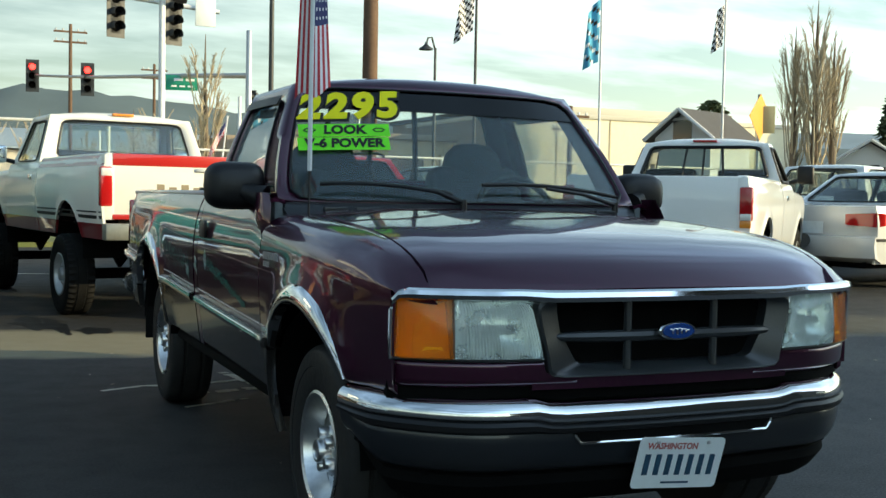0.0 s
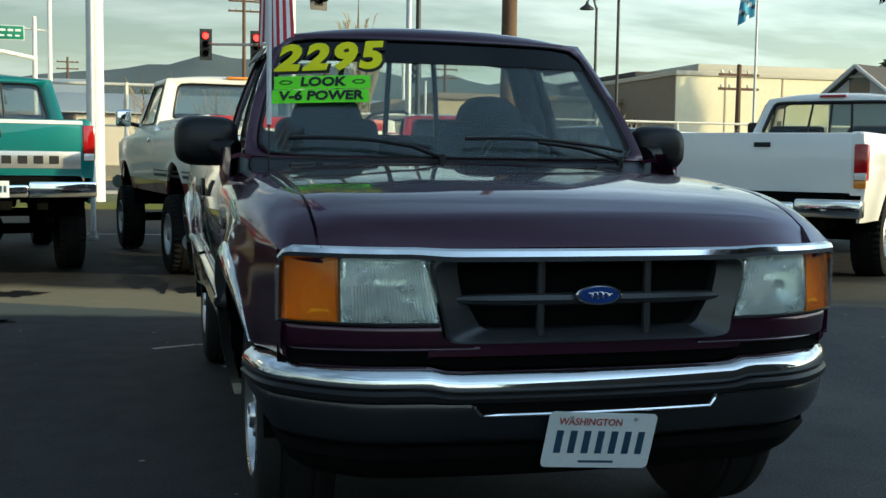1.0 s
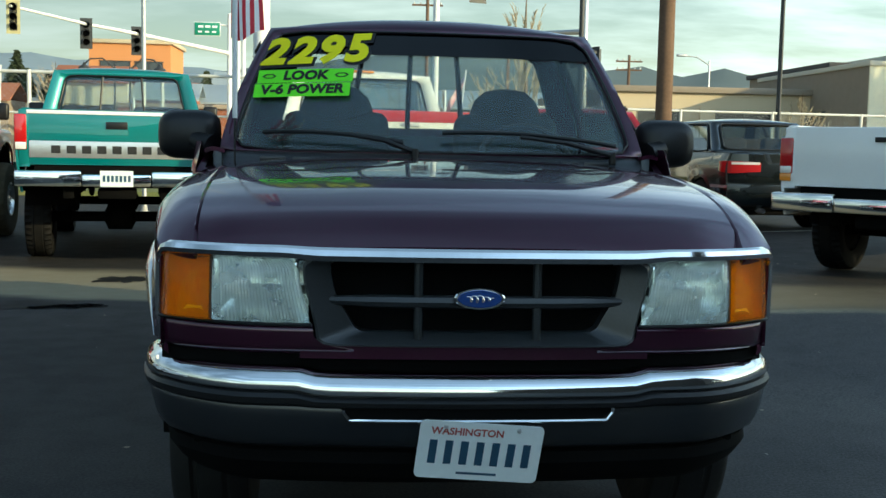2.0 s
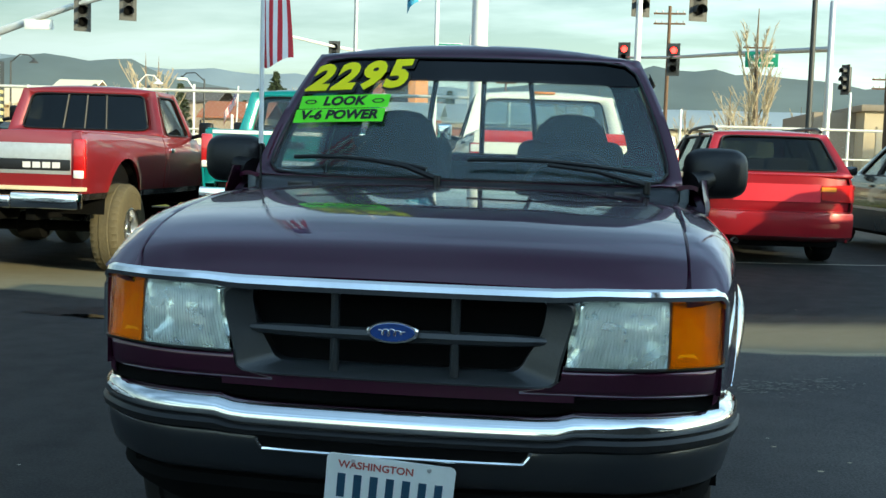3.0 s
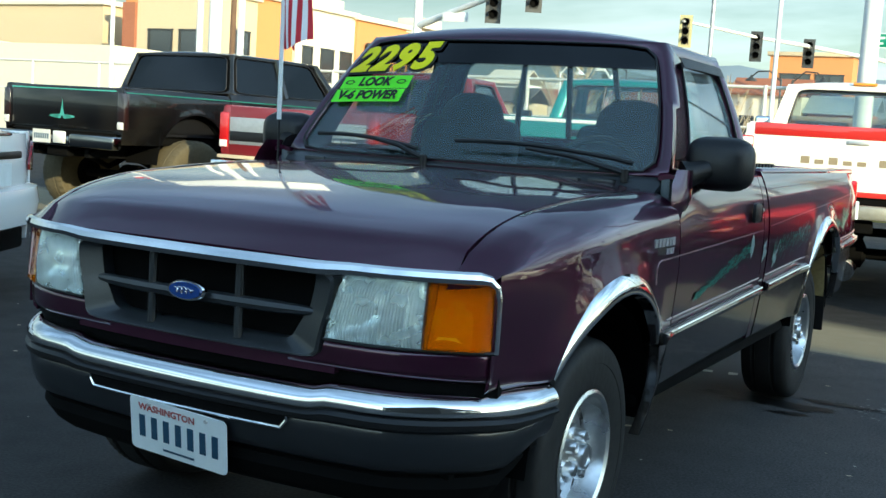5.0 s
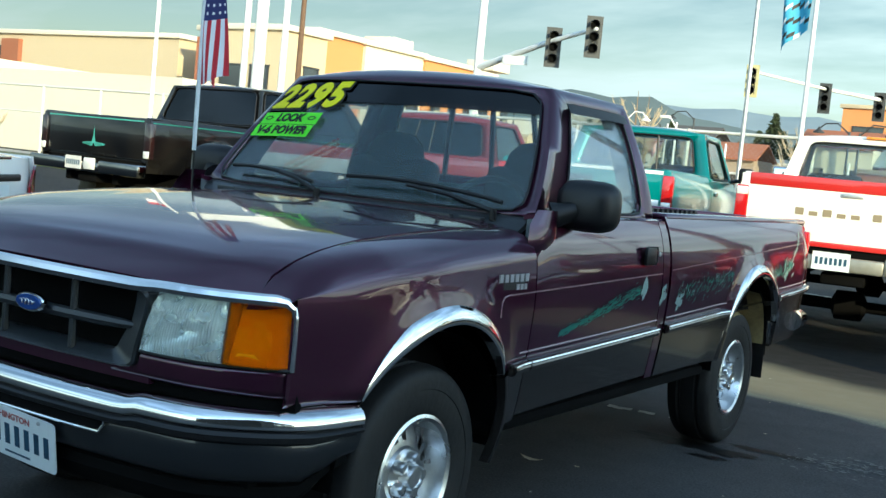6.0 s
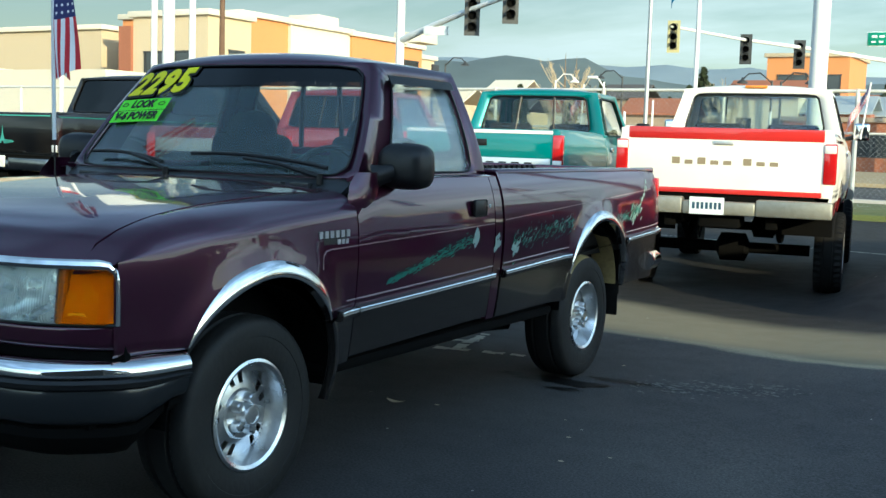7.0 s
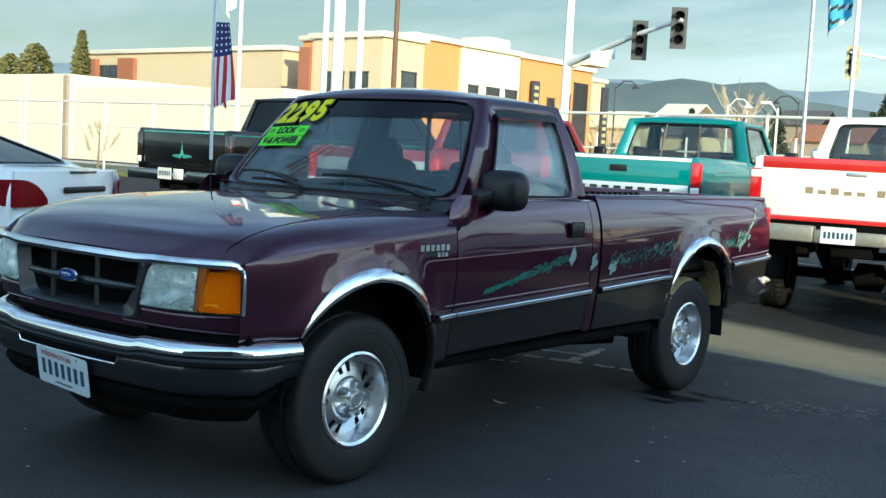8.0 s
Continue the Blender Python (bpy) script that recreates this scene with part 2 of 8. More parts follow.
    "badge": material("badge_silver", (0.40, 0.39, 0.40), 0.35, 0.3, 0.3, 0.1, 40, 10),
    # haze painted into the hill colours: greyed near ridge, paler and bluer far one
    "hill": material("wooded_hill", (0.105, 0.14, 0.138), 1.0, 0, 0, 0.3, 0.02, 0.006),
    "hillfar": material("haze_tinted_hill", (0.21, 0.27, 0.30), 1.0, 0, 0, 0.15, 0.02, 0.006),
}

# metallic flake that stays purple where it is seen at a glancing angle
M["maroon"].node_tree.nodes["Principled BSDF"].inputs["Specular Tint"].default_value = (0.86, 0.80, 0.95, 1)
M["maroon"].node_tree.nodes["Principled BSDF"].inputs["Coat IOR"].default_value = 1.60


def glass(name, color, rough=0.0, film=0.0, film_color=(0.5, 0.55, 0.52)):
    """A window pane or lens: clear tinted glass, glossier at a glancing angle, with a share of clouding or diffuse film
    on it.
    """
    m = bpy.data.materials.new(name)
    m.use_nodes = True
    n, l = m.node_tree.nodes, m.node_tree.links
    n.remove(n["Principled BSDF"])
    tr, gl, mx, lw = n.new("ShaderNodeBsdfTransparent"), n.new("ShaderNodeBsdfGlossy"), n.new("ShaderNodeMixShader"), n.new("ShaderNodeLayerWeight")
    tr.inputs[0].default_value = (*color, 1)
    gl.inputs["Roughness"].default_value = rough
    lw.inputs[0].default_value = 0.5
    pw, ml, ad = n.new("ShaderNodeMath"), n.new("ShaderNodeMath"), n.new("ShaderNodeMath")
    pw.operation, pw.inputs[1].default_value = "POWER", 4.0
    ml.operation, ml.inputs[1].default_value = "MULTIPLY", 0.75
    ad.operation, ad.inputs[1].default_value = "ADD", 0.045
    l.new(lw.outputs["Facing"], pw.inputs[0])
    l.new(pw.outputs[0], ml.inputs[0])
    l.new(ml.outputs[0], ad.inputs[0])
    base = tr.outputs[0]
    if film:
        df, m2, co, nz, rg = n.new("ShaderNodeBsdfDiffuse"), n.new("ShaderNodeMixShader"), n.new("ShaderNodeTexCoord"), n.new("ShaderNodeTexNoise"), n.new("ShaderNodeMapRange")
        df.inputs[0].default_value = (*film_color, 1)
        nz.inputs["Scale"].default_value, nz.inputs["Detail"].default_value = 22, 4
        rg.inputs["To Min"].default_value, rg.inputs["To Max"].default_value = film * 0.7, min(1, film * 1.3)
        l.new(co.outputs["Object"], nz.inputs["Vector"])
        l.new(nz.outputs[0], rg.inputs["Value"])
        l.new(rg.outputs[0], m2.inputs[0])
        l.new(base, m2.inputs[1])
        l.new(df.outputs[0], m2.inputs[2])
        base = m2.outputs[0]
    l.new(ad.outputs[0], mx.inputs[0])
    l.new(base, mx.inputs[1])
    l.new(gl.outputs[0], mx.inputs[2])
    l.new(mx.outputs[0], n["Material Output"].inputs[0])
    return m


M["glass"] = glass("car_glass", (0.93, 0.955, 0.95))
# bluish film on windscreen and side panes paints in the sky reflected there
M["screen"] = glass("dust_and_sky_screen", (0.91, 0.945, 0.935), 0.0, 0.035, (0.34, 0.55, 0.60))
M["tint"] = glass("dark_tinted_glass", (0.16, 0.17, 0.175))
M["clear"] = glass("sky_filmed_side_glass", (0.90, 0.93, 0.925), 0.0, 0.20, (0.48, 0.60, 0.64))
M["smoke"] = material("smoked_lens", (0.018, 0.008, 0.008), 0.1, 0, 1.0, 0.1, 60, 10)
M["midtint"] = glass("smoky_car_glass", (0.42, 0.46, 0.44))
M["halftint"] = glass("lightly_tinted_glass", (0.84, 0.88, 0.86))
M["lampglass"] = glass("clouded_lamp_glass", (0.93, 0.97, 0.95), 0.03, 0.27, (0.94, 1.0, 0.95))
M["amberglass"] = glass("amber_lens", (1.0, 0.74, 0.18), 0.02, 0.30, (1.0, 0.22, 0.004))
M["lampbrown"] = material("brown_lens_edge", (0.055, 0.022, 0.012), 0.4, 0, 0, 0.1, 60, 8)
M["darklens"] = material("dark_red_lens", (0.20, 0.005, 0.008), 0.12, 0, 0.8, 0.25, 8, 14)
M["ambercore"] = material("bright_amber", (1.0, 0.82, 0.16), 0.45, 0.55, 0, 0.1, 60, 10)
M["amberback"] = material("pale_amber", (1.0, 0.60, 0.10), 0.42, 0.55, 0, 0.15, 60, 10)
M["reflector"] = material("dull_reflector", (0.92, 0.95, 0.93), 0.12, 1.0, 0, 0.08, 30, 12)
M["band"] = glass("windscreen_tint_band", (0.03, 0.03, 0.04))
M["window"] = material("building_window", (0.03, 0.035, 0.04), 0.08, 0, 0, 0.1, 5, 1, spec=0.9)


def asphalt():
    m = bpy.data.materials.new("sealed_asphalt")
    m.use_nodes = True
    n, l = m.node_tree.nodes, m.node_tree.links
    b = n["Principled BSDF"]
    co = n.new("ShaderNodeTexCoord")
    fine, mid, broad = n.new("ShaderNodeTexNoise"), n.new("ShaderNodeTexNoise"), n.new("ShaderNodeTexNoise")
    for t, s, d in ((fine, 90, 3), (mid, 5, 5), (broad, 0.55, 4)):
        t.inputs["Scale"].default_value, t.inputs["Detail"].default_value = s, d
        l.new(co.outputs["Object"], t.inputs["Vector"])
    r1, r2 = n.new("ShaderNodeValToRGB"), n.new("ShaderNodeValToRGB")
    r1.color_ramp.elements[0].color, r1.color_ramp.elements[1].color = (0.019, 0.019, 0.020, 1), (0.064, 0.063, 0.062, 1)
    r1.color_ramp.elements[0].position, r1.color_ramp.elements[1].position = 0.3, 0.75
    l.new(fine.outputs[0], r1.inputs[0])
    r2.color_ramp.elements[0].color, r2.color_ramp.elements[1].color = (0.75, 0.75, 0.77, 1), (1.35, 1.3, 1.22, 1)
    r2.color_ramp.elements[0].position, r2.color_ramp.elements[1].position = 0.35, 0.7
    l.new(broad.outputs[0], r2.inputs[0])
    mx = n.new("ShaderNodeMixRGB")
    mx.blend_type, mx.inputs[0].default_value = "MULTIPLY", 1
    l.new(r1.outputs[0], mx.inputs[1])
    l.new(r2.outputs[0], mx.inputs[2])
    r3 = n.new("ShaderNodeValToRGB")
    r3.color_ramp.elements[0].position, r3.color_ramp.elements[1].position = 0.25, 0.42
    r3.color_ramp.elements[0].color, r3.color_ramp.elements[1].color = (0.6, 0.6, 0.6, 1), (1, 1, 1, 1)
    l.new(mid.outputs[0], r3.inputs[0])
    m2 = n.new("ShaderNodeMixRGB")
    m2.blend_type, m2.inputs[0].default_value = "MULTIPLY", 1
    l.new(mx.outputs[0], m2.inputs[1])
    l.new(r3.outputs[0], m2.inputs[2])
    b.inputs["Specular IOR Level"].default_value = 0.3
    # fresh sealer in front; further back a sunlit dusty strip painted in, dark beyond
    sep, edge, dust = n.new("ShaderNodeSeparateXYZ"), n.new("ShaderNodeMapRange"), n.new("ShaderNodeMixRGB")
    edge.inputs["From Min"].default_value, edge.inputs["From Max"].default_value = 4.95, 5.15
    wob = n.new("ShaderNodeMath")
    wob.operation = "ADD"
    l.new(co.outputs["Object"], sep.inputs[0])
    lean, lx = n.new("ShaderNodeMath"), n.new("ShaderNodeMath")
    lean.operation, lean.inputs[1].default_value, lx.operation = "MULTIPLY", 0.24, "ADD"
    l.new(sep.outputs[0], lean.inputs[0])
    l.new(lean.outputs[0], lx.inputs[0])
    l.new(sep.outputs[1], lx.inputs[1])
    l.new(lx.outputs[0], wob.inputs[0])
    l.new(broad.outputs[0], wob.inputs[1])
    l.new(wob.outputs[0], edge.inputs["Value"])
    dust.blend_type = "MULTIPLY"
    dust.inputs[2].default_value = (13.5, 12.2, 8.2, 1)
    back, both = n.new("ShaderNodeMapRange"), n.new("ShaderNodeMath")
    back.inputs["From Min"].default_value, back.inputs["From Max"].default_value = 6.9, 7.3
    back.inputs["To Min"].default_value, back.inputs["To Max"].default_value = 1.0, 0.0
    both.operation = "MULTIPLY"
    # the painted sunlit strip narrows towards the right
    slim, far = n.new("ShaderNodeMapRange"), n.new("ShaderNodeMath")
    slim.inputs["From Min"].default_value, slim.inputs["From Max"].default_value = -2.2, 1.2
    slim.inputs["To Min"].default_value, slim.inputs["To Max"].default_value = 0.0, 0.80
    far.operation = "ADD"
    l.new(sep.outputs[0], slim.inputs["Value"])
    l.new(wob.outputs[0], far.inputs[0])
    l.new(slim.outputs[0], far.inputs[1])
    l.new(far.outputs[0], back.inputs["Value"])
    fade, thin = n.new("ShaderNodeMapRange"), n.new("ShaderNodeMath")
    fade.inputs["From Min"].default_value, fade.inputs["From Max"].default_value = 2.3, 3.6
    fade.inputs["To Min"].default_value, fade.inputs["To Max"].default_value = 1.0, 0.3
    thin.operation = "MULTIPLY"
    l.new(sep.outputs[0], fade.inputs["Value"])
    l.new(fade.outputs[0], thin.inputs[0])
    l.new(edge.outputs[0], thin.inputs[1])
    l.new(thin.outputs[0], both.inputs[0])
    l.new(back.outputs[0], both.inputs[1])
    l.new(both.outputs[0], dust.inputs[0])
    # base colour scaled along x: darkest on the left, palest on the right
    tone_x, worn = n.new("ShaderNodeMapRange"), n.new("ShaderNodeVectorMath")
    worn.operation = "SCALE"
    tone_x.inputs["From Min"].default_value, tone_x.inputs["From Max"].default_value = -1.6, 1.9
    tone_x.inputs["To Min"].default_value, tone_x.inputs["To Max"].default_value = 0.46, 1.55
    l.new(sep.outputs[0], tone_x.inputs["Value"])
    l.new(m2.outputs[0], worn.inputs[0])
    l.new(tone_x.outputs[0], worn.inputs["Scale"])
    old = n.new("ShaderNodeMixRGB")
    # darker tone put in for the shaded ground round and beyond the sunlit strip
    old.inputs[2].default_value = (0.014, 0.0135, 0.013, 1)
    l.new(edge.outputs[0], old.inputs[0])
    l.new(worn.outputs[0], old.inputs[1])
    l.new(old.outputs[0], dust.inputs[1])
    l.new(dust.outputs[0], b.inputs["Base Color"])
    rr = n.new("ShaderNodeMapRange")
    rr.inputs["To Min"].default_value, rr.inputs["To Max"].default_value = 0.62, 0.95
    l.new(mid.outputs[0], rr.inputs["Value"])
    l.new(rr.outputs[0], b.inputs["Roughness"])
    bp = n.new("ShaderNodeBump")
    bp.inputs["Strength"].default_value, bp.inputs["Distance"].default_value = 0.5, 0.004
    l.new(fine.outputs[0], bp.inputs["Height"])
    l.new(bp.outputs[0], b.inputs["Normal"])
    return m


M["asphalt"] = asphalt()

# ---- mesh tools ----
def shade(me, angle=40):
    for p in me.polygons:
        p.use_smooth = True
    me.set_sharp_from_angle(angle=radians(angle))


def part(name, bm, mat, parent=None, label="", angle=40):
    """Links a bmesh as one mesh object under a thing or a part."""
    bmesh.ops.recalc_face_normals(bm, faces=bm.faces)
    me = bpy.data.meshes.new(name)
    bm.to_mesh(me)
    bm.free()
    for m in (mat if isinstance(mat, (list, tuple)) else [mat]):
        me.materials.append(M[m] if isinstance(m, str) else m)
    shade(me, angle)
    ob = new(name, me)
    if parent:
        ob.parent = parent
    return tagged(ob, label)


def thing(name, label, category, m=None, group="", kind=""):
    ob = new(name)
    ob.empty_display_size = 0.3
    if m is not None:
        ob.matrix_world = m
    return tagged(ob, label, category, group, kind)


def add_box(bm, x0, x1, y0, y1, z0, z1, bev=0.0, m=None, seg=2):
    r = bmesh.ops.create_cube(bm, size=1)
    t = Matrix.Translation(((x0 + x1) / 2, (y0 + y1) / 2, (z0 + z1) / 2)) @ Matrix.Diagonal((x1 - x0, y1 - y0, z1 - z0, 1))
    bmesh.ops.transform(bm, matrix=t, verts=r["verts"])
    vs = r["verts"]
    if bev:
        es = list({e for v in vs for e in v.link_edges})
        out = bmesh.ops.bevel(bm, geom=es, offset=bev, segments=seg, affect="EDGES", profile=0.5)
        vs = list({v for f in out["faces"] for v in f.verts} | {v for v in vs if v.is_valid})
        seen, todo = set(vs), list(vs)
        while todo:
            for e in todo.pop().link_edges:
                for v in e.verts:
                    if v not in seen:
                        seen.add(v)
                        todo.append(v)
        vs = list(seen)
    if m is not None:
        bmesh.ops.transform(bm, matrix=m, verts=vs)
    return vs


def box(*a, **k):
    bm = bmesh.new()
    add_box(bm, *a, **k)
    return bm


def skin(bm, rings, closed=False, caps=False, mat=0):
    """Quads between rows of points of equal length."""
    rows = [[bm.verts.new(p) for p in r] for r in rings]
    n = len(rows[0])
    for a, b in zip(rows, rows[1:]):
        for i in range(n if closed else n - 1):
            j = (i + 1) % n
            f = bm.faces.new((a[i], a[j], b[j], b[i]))
            f.material_index = mat
    if caps:
        bm.faces.new(rows[0][::-1])
        bm.faces.new(rows[-1])
    return rows


def sheet(bm, rings, off):
    """A panel with thickness: the rows, the rows shifted by off (a vector or a function of a point), and the rim."""
    inner = [[Vector(p) + (off(Vector(p)) if callable(off) else Vector(off)) for p in r] for r in rings]
    a, b = skin(bm, rings), skin(bm, inner)
    n = len(rings[0])
    for i in range(n - 1):
        bm.faces.new((a[0][i], a[0][i + 1], b[0][i + 1], b[0][i]))
        bm.faces.new((a[-1][i], a[-1][i + 1], b[-1][i + 1], b[-1][i]))
    for i in range(len(a) - 1):
        bm.faces.new((a[i][0], a[i + 1][0], b[i + 1][0], b[i][0]))
        bm.faces.new((a[i][-1], a[i + 1][-1], b[i + 1][-1], b[i][-1]))


def tube(bm, pts, r, n=10, caps=True, flat=1.0, up=(0, 0, 1)):
    """A round bar along points; r: one radius or one a point; flat: thickness across 'up' as a share of r."""
    pts = [Vector(p) for p in pts]
    rs = r if isinstance(r, (list, tuple)) else [r] * len(pts)
    rings = []
    for i, p in enumerate(pts):
        d = (pts[min(i + 1, len(pts) - 1)] - pts[max(i - 1, 0)]).normalized()
        u = Vector(up)
        if abs(d.dot(u)) > 0.95:
            u = Vector((1, 0, 0))
        s = d.cross(u).normalized()
        u = s.cross(d).normalized()
        rings.append([p + (s * math.cos(k * math.tau / n) + u * math.sin(k * math.tau / n) * flat) * rs[i] for k in range(n)])
    skin(bm, rings, True, caps)


def lathe(bm, profile, n=40, m=None, closed=False):
    """Turns (radius, x) points about the x axis."""
    rings = []
    for k in range(n):
        a = k * math.tau / n
        rings.append([Vector((x, r * math.cos(a), r * math.sin(a))) for r, x in profile])
    rings.append(rings[0])
    before = set(bm.verts)
    skin(bm, rings, closed)
    vs = [v for v in bm.verts if v not in before]
    bmesh.ops.remove_doubles(bm, verts=vs, dist=1e-5)
    if m is not None:
        bmesh.ops.transform(bm, matrix=m, verts=[v for v in bm.verts if v not in before])


def smooth(t):
    t = min(1, max(0, t))
    return t * t * (3 - 2 * t)


def curve(pts, x):
    """Smooth interpolation through (x, value) points."""
    if x <= pts[0][0]:
        return pts[0][1]
    for i in range(len(pts) - 1):
        (x0, v0), (x1, v1) = pts[i], pts[i + 1]
        if x <= x1:
            h = x1 - x0
            s0 = (v1 - pts[i - 1][1]) / (x1 - pts[i - 1][0]) if i else (v1 - v0) / h
            s1 = (pts[i + 2][1] - v0) / (pts[i + 2][0] - x0) if i + 2 < len(pts) else (v1 - v0) / h
            t = (x - x0) / h
            return ((2 * t ** 3 - 3 * t * t + 1) * v0 + (t ** 3 - 2 * t * t + t) * h * s0 + (3 * t * t - 2 * t ** 3) * v1 + (t ** 3 - t * t) * h * s1)
    return pts[-1][1]


def lin(a, b, n):
    return [a + (b - a) * i / (n - 1) for i in range(n)]


def font_mesh(text, size, depth, mat, parent, m, name="lettering", bold=0.0, shear=0.0, label=""):
    """Letters of the built-in font as a mesh that faces its local +z."""
    cu = bpy.data.curves.new(name, "FONT")
    cu.body, cu.size, cu.extrude, cu.offset, cu.shear, cu.align_x, cu.align_y = text, size, depth, bold, shear, "CENTER", "CENTER"
    cu.resolution_u = 3
    tmp = new(name, cu)
    me = bpy.data.meshes.new_from_object(tmp.evaluated_get(bpy.context.evaluated_depsgraph_get()))
    bpy.data.objects.remove(tmp)
    bpy.data.curves.remove(cu)
    me.materials.clear()
    me.materials.append(M[mat])
    ob = new(name, me)
    ob.parent = parent
    ob.matrix_basis = m
    return tagged(ob, label)

# ---- the ground: level under the pickup, falling a little behind it and rising towards the back right ----
LOW = -0.07


def ground_z(y, x=0.0):
    wide = 0.5 + 2.0 * (1 - smooth((y - 4.6) / 3.4))
    rise = smooth((x - 1.05) / wide) * (0.16 * smooth((y - 1.0) / 4.0) + 0.10 * smooth((y - 6.0) / 3.0)) * (1 - smooth((y - 19.0) / 2.0)) * (1 - smooth((x - 15.0) / 5.0))
    return LOW * smooth((y - 3.0) / 6.0) + rise


def build_ground():
    bm = bmesh.new()
    xs = [-3000, -400, -120, -60, -40, -20, -10, -5, 0, 0.9, 1.05, 1.15, 1.25, 1.35, 1.45, 1.55, 1.7, 1.9, 2.2, 2.5, 2.8, 3.1, 3.6, 5, 8, 11, 15, 16, 17, 18, 19, 20, 40, 60, 120, 400, 3000]
    ys = [-3000, -300, -60, -20, 0, 1, 1.5, 2, 2.5, 3, 3.5, 4, 4.5, 5, 5.5, 6, 6.5, 7, 7.5, 8, 8.5, 9, 14, 19, 19.5, 20, 20.5, 21, 24, 40, 80, 200, 600, 3000]
    skin(bm, [[(x, y, ground_z(y, x)) for x in xs] for y in ys])
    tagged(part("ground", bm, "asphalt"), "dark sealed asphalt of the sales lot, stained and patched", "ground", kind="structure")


build_ground()

# ---- vehicles: shared builders; a vehicle's front points to -y, its front axle stands at y = 0 ----
def side_x(P, y, z):
    """Half width of the body side at a place along it and a height."""
    s = (z - P["rocker"]) / (P["belt"] - P["rocker"])
    inset = curve([(-0.3, 0.10), (0, 0.045), (0.25, 0.018), (0.5, 0.003), (0.62, 0.0), (0.78, 0.006), (0.9, 0.022), (1.0, 0.048), (1.15, 0.11)], s)
    k = max(0, P["front"] + 0.42 - y) / 0.42
    e = max(0, y - P["end"] + 0.25) / 0.25
    nose = curve(P["nose_in"], y) if "nose_in" in P else P["nose"] * k ** 2.4
    x = P["w"] - inset - nose - P.get("tuck", 0.02) * e ** 2
    for cy, cz, r in P["arches"]:
        d = math.hypot(y - cy, z - cz) - r
        x += P.get("flare", 0.02) * (P.get("flare_front", 1) if cy == 0 else 1) * math.exp(-(d / P.get("flare_w", 0.05)) ** 2)
    return x


def side_panel(P, side, y0, y1, zlow, zhigh, thick=0.025, nz=13, arch=True):
    """A body panel between two places along the body, cut round by the wheel arches."""
    ys = set(lin(y0, y1, max(3, int((y1 - y0) / 0.09) + 1)))
    for cy, cz, r in P["arches"]:
        ys |= {cy + r * math.cos(math.pi * k / 24) for k in range(25) if y0 < cy + r * math.cos(math.pi * k / 24) < y1}
    rings = []
    for y in sorted(ys):
        lo, hi = zlow(y) if callable(zlow) else zlow, zhigh(y) if callable(zhigh) else zhigh
        for cy, cz, r in P["arches"]:
            if arch and abs(y - cy) < r:
                lo = max(lo, cz + math.sqrt(r * r - (y - cy) ** 2))
        lo = min(lo, hi - 0.001)
        rings.append([(side * side_x(P, y, z), y, z) for z in lin(lo, hi, nz)])
    bm = bmesh.new()
    sheet(bm, rings, (-side * thick, 0, 0))
    return bm


def arch_trim(P, i, side, a0=-8, a1=188, wide=0.045, proud=0.012):
    """A bright moulding round a wheel arch."""
    cy, cz, r = P["arches"][i]
    rings = []
    for k in range(37):
        a = radians(a0 + (a1 - a0) * k / 36)
        row = []
        full = min(1, 0.3 + 5 * k / 36, 0.12 + 3.2 * (1 - k / 36)) if a1 - a0 > 100 else 1
        for d, o in ((-0.012, -0.02), (-0.009, proud * 0.9), (-0.002, proud), (wide * 0.3, proud * 0.86), (wide * 0.65, proud * 0.55), (wide, proud * 0.12), (wide + 0.004, -0.006)):
            y, z = cy + (r + d * full) * math.cos(a), cz + (r + d * full) * math.sin(a)
            yy, zz = cy + (r + max(d * full, 0)) * math.cos(a), cz + (r + max(d * full, 0)) * math.sin(a)
            row.append((side * (side_x(P, yy, zz) + (o if o < 0 else o * full)), y, z))
        rings.append(row)
    bm = bmesh.new()
    skin(bm, rings)
    return bm


def quad(c, u, v):
    a, b, d, e = (Vector(p) for p in c)
    return a * (1 - u) * (1 - v) + b * u * (1 - v) + d * u * v + e * (1 - u) * v


def frame_face(bm, c, hole, bow, rad=0.12, n=16, n_v=16):
    """A four-cornered face with a rounded hole. c: corners, bottom first; hole: u0, u1, v0, v1; bow(point) moves a point."""
    edge = [(i / n, 0) for i in range(n)] + [(1, i / n_v) for i in range(n_v)] + [(1 - i / n, 1) for i in range(n)] + [(0, 1 - i / n_v) for i in range(n_v)]
    u0, u1, v0, v1 = hole
    inner = []
    for u, v in edge:
        p = Vector(((2 * u - 1), (2 * v - 1)))
        q = abs(p.x) ** 14 + abs(p.y) ** 14
        p = p / (q ** (1 / 14)) if rad else p
        inner.append((u0 + (p.x + 1) / 2 * (u1 - u0), v0 + (p.y + 1) / 2 * (v1 - v0)))
    rings = [[bow(quad(c, u, v)) for u, v in edge], [bow(quad(c, u, v)) for u, v in inner]]
    skin(bm, rings, True)


def pane(c, hole, bow, off, grow=0.012, n=8, thick=0.004):
    u0, u1, v0, v1 = hole
    bm = bmesh.new()
    rings = [[bow(quad(c, u, v)) + Vector(off) for u in lin(u0 - grow, u1 + grow, n)] for v in lin(v0 - grow, v1 + grow, n)]
    sheet(bm, rings, Vector(off).normalized() * thick)
    return bm


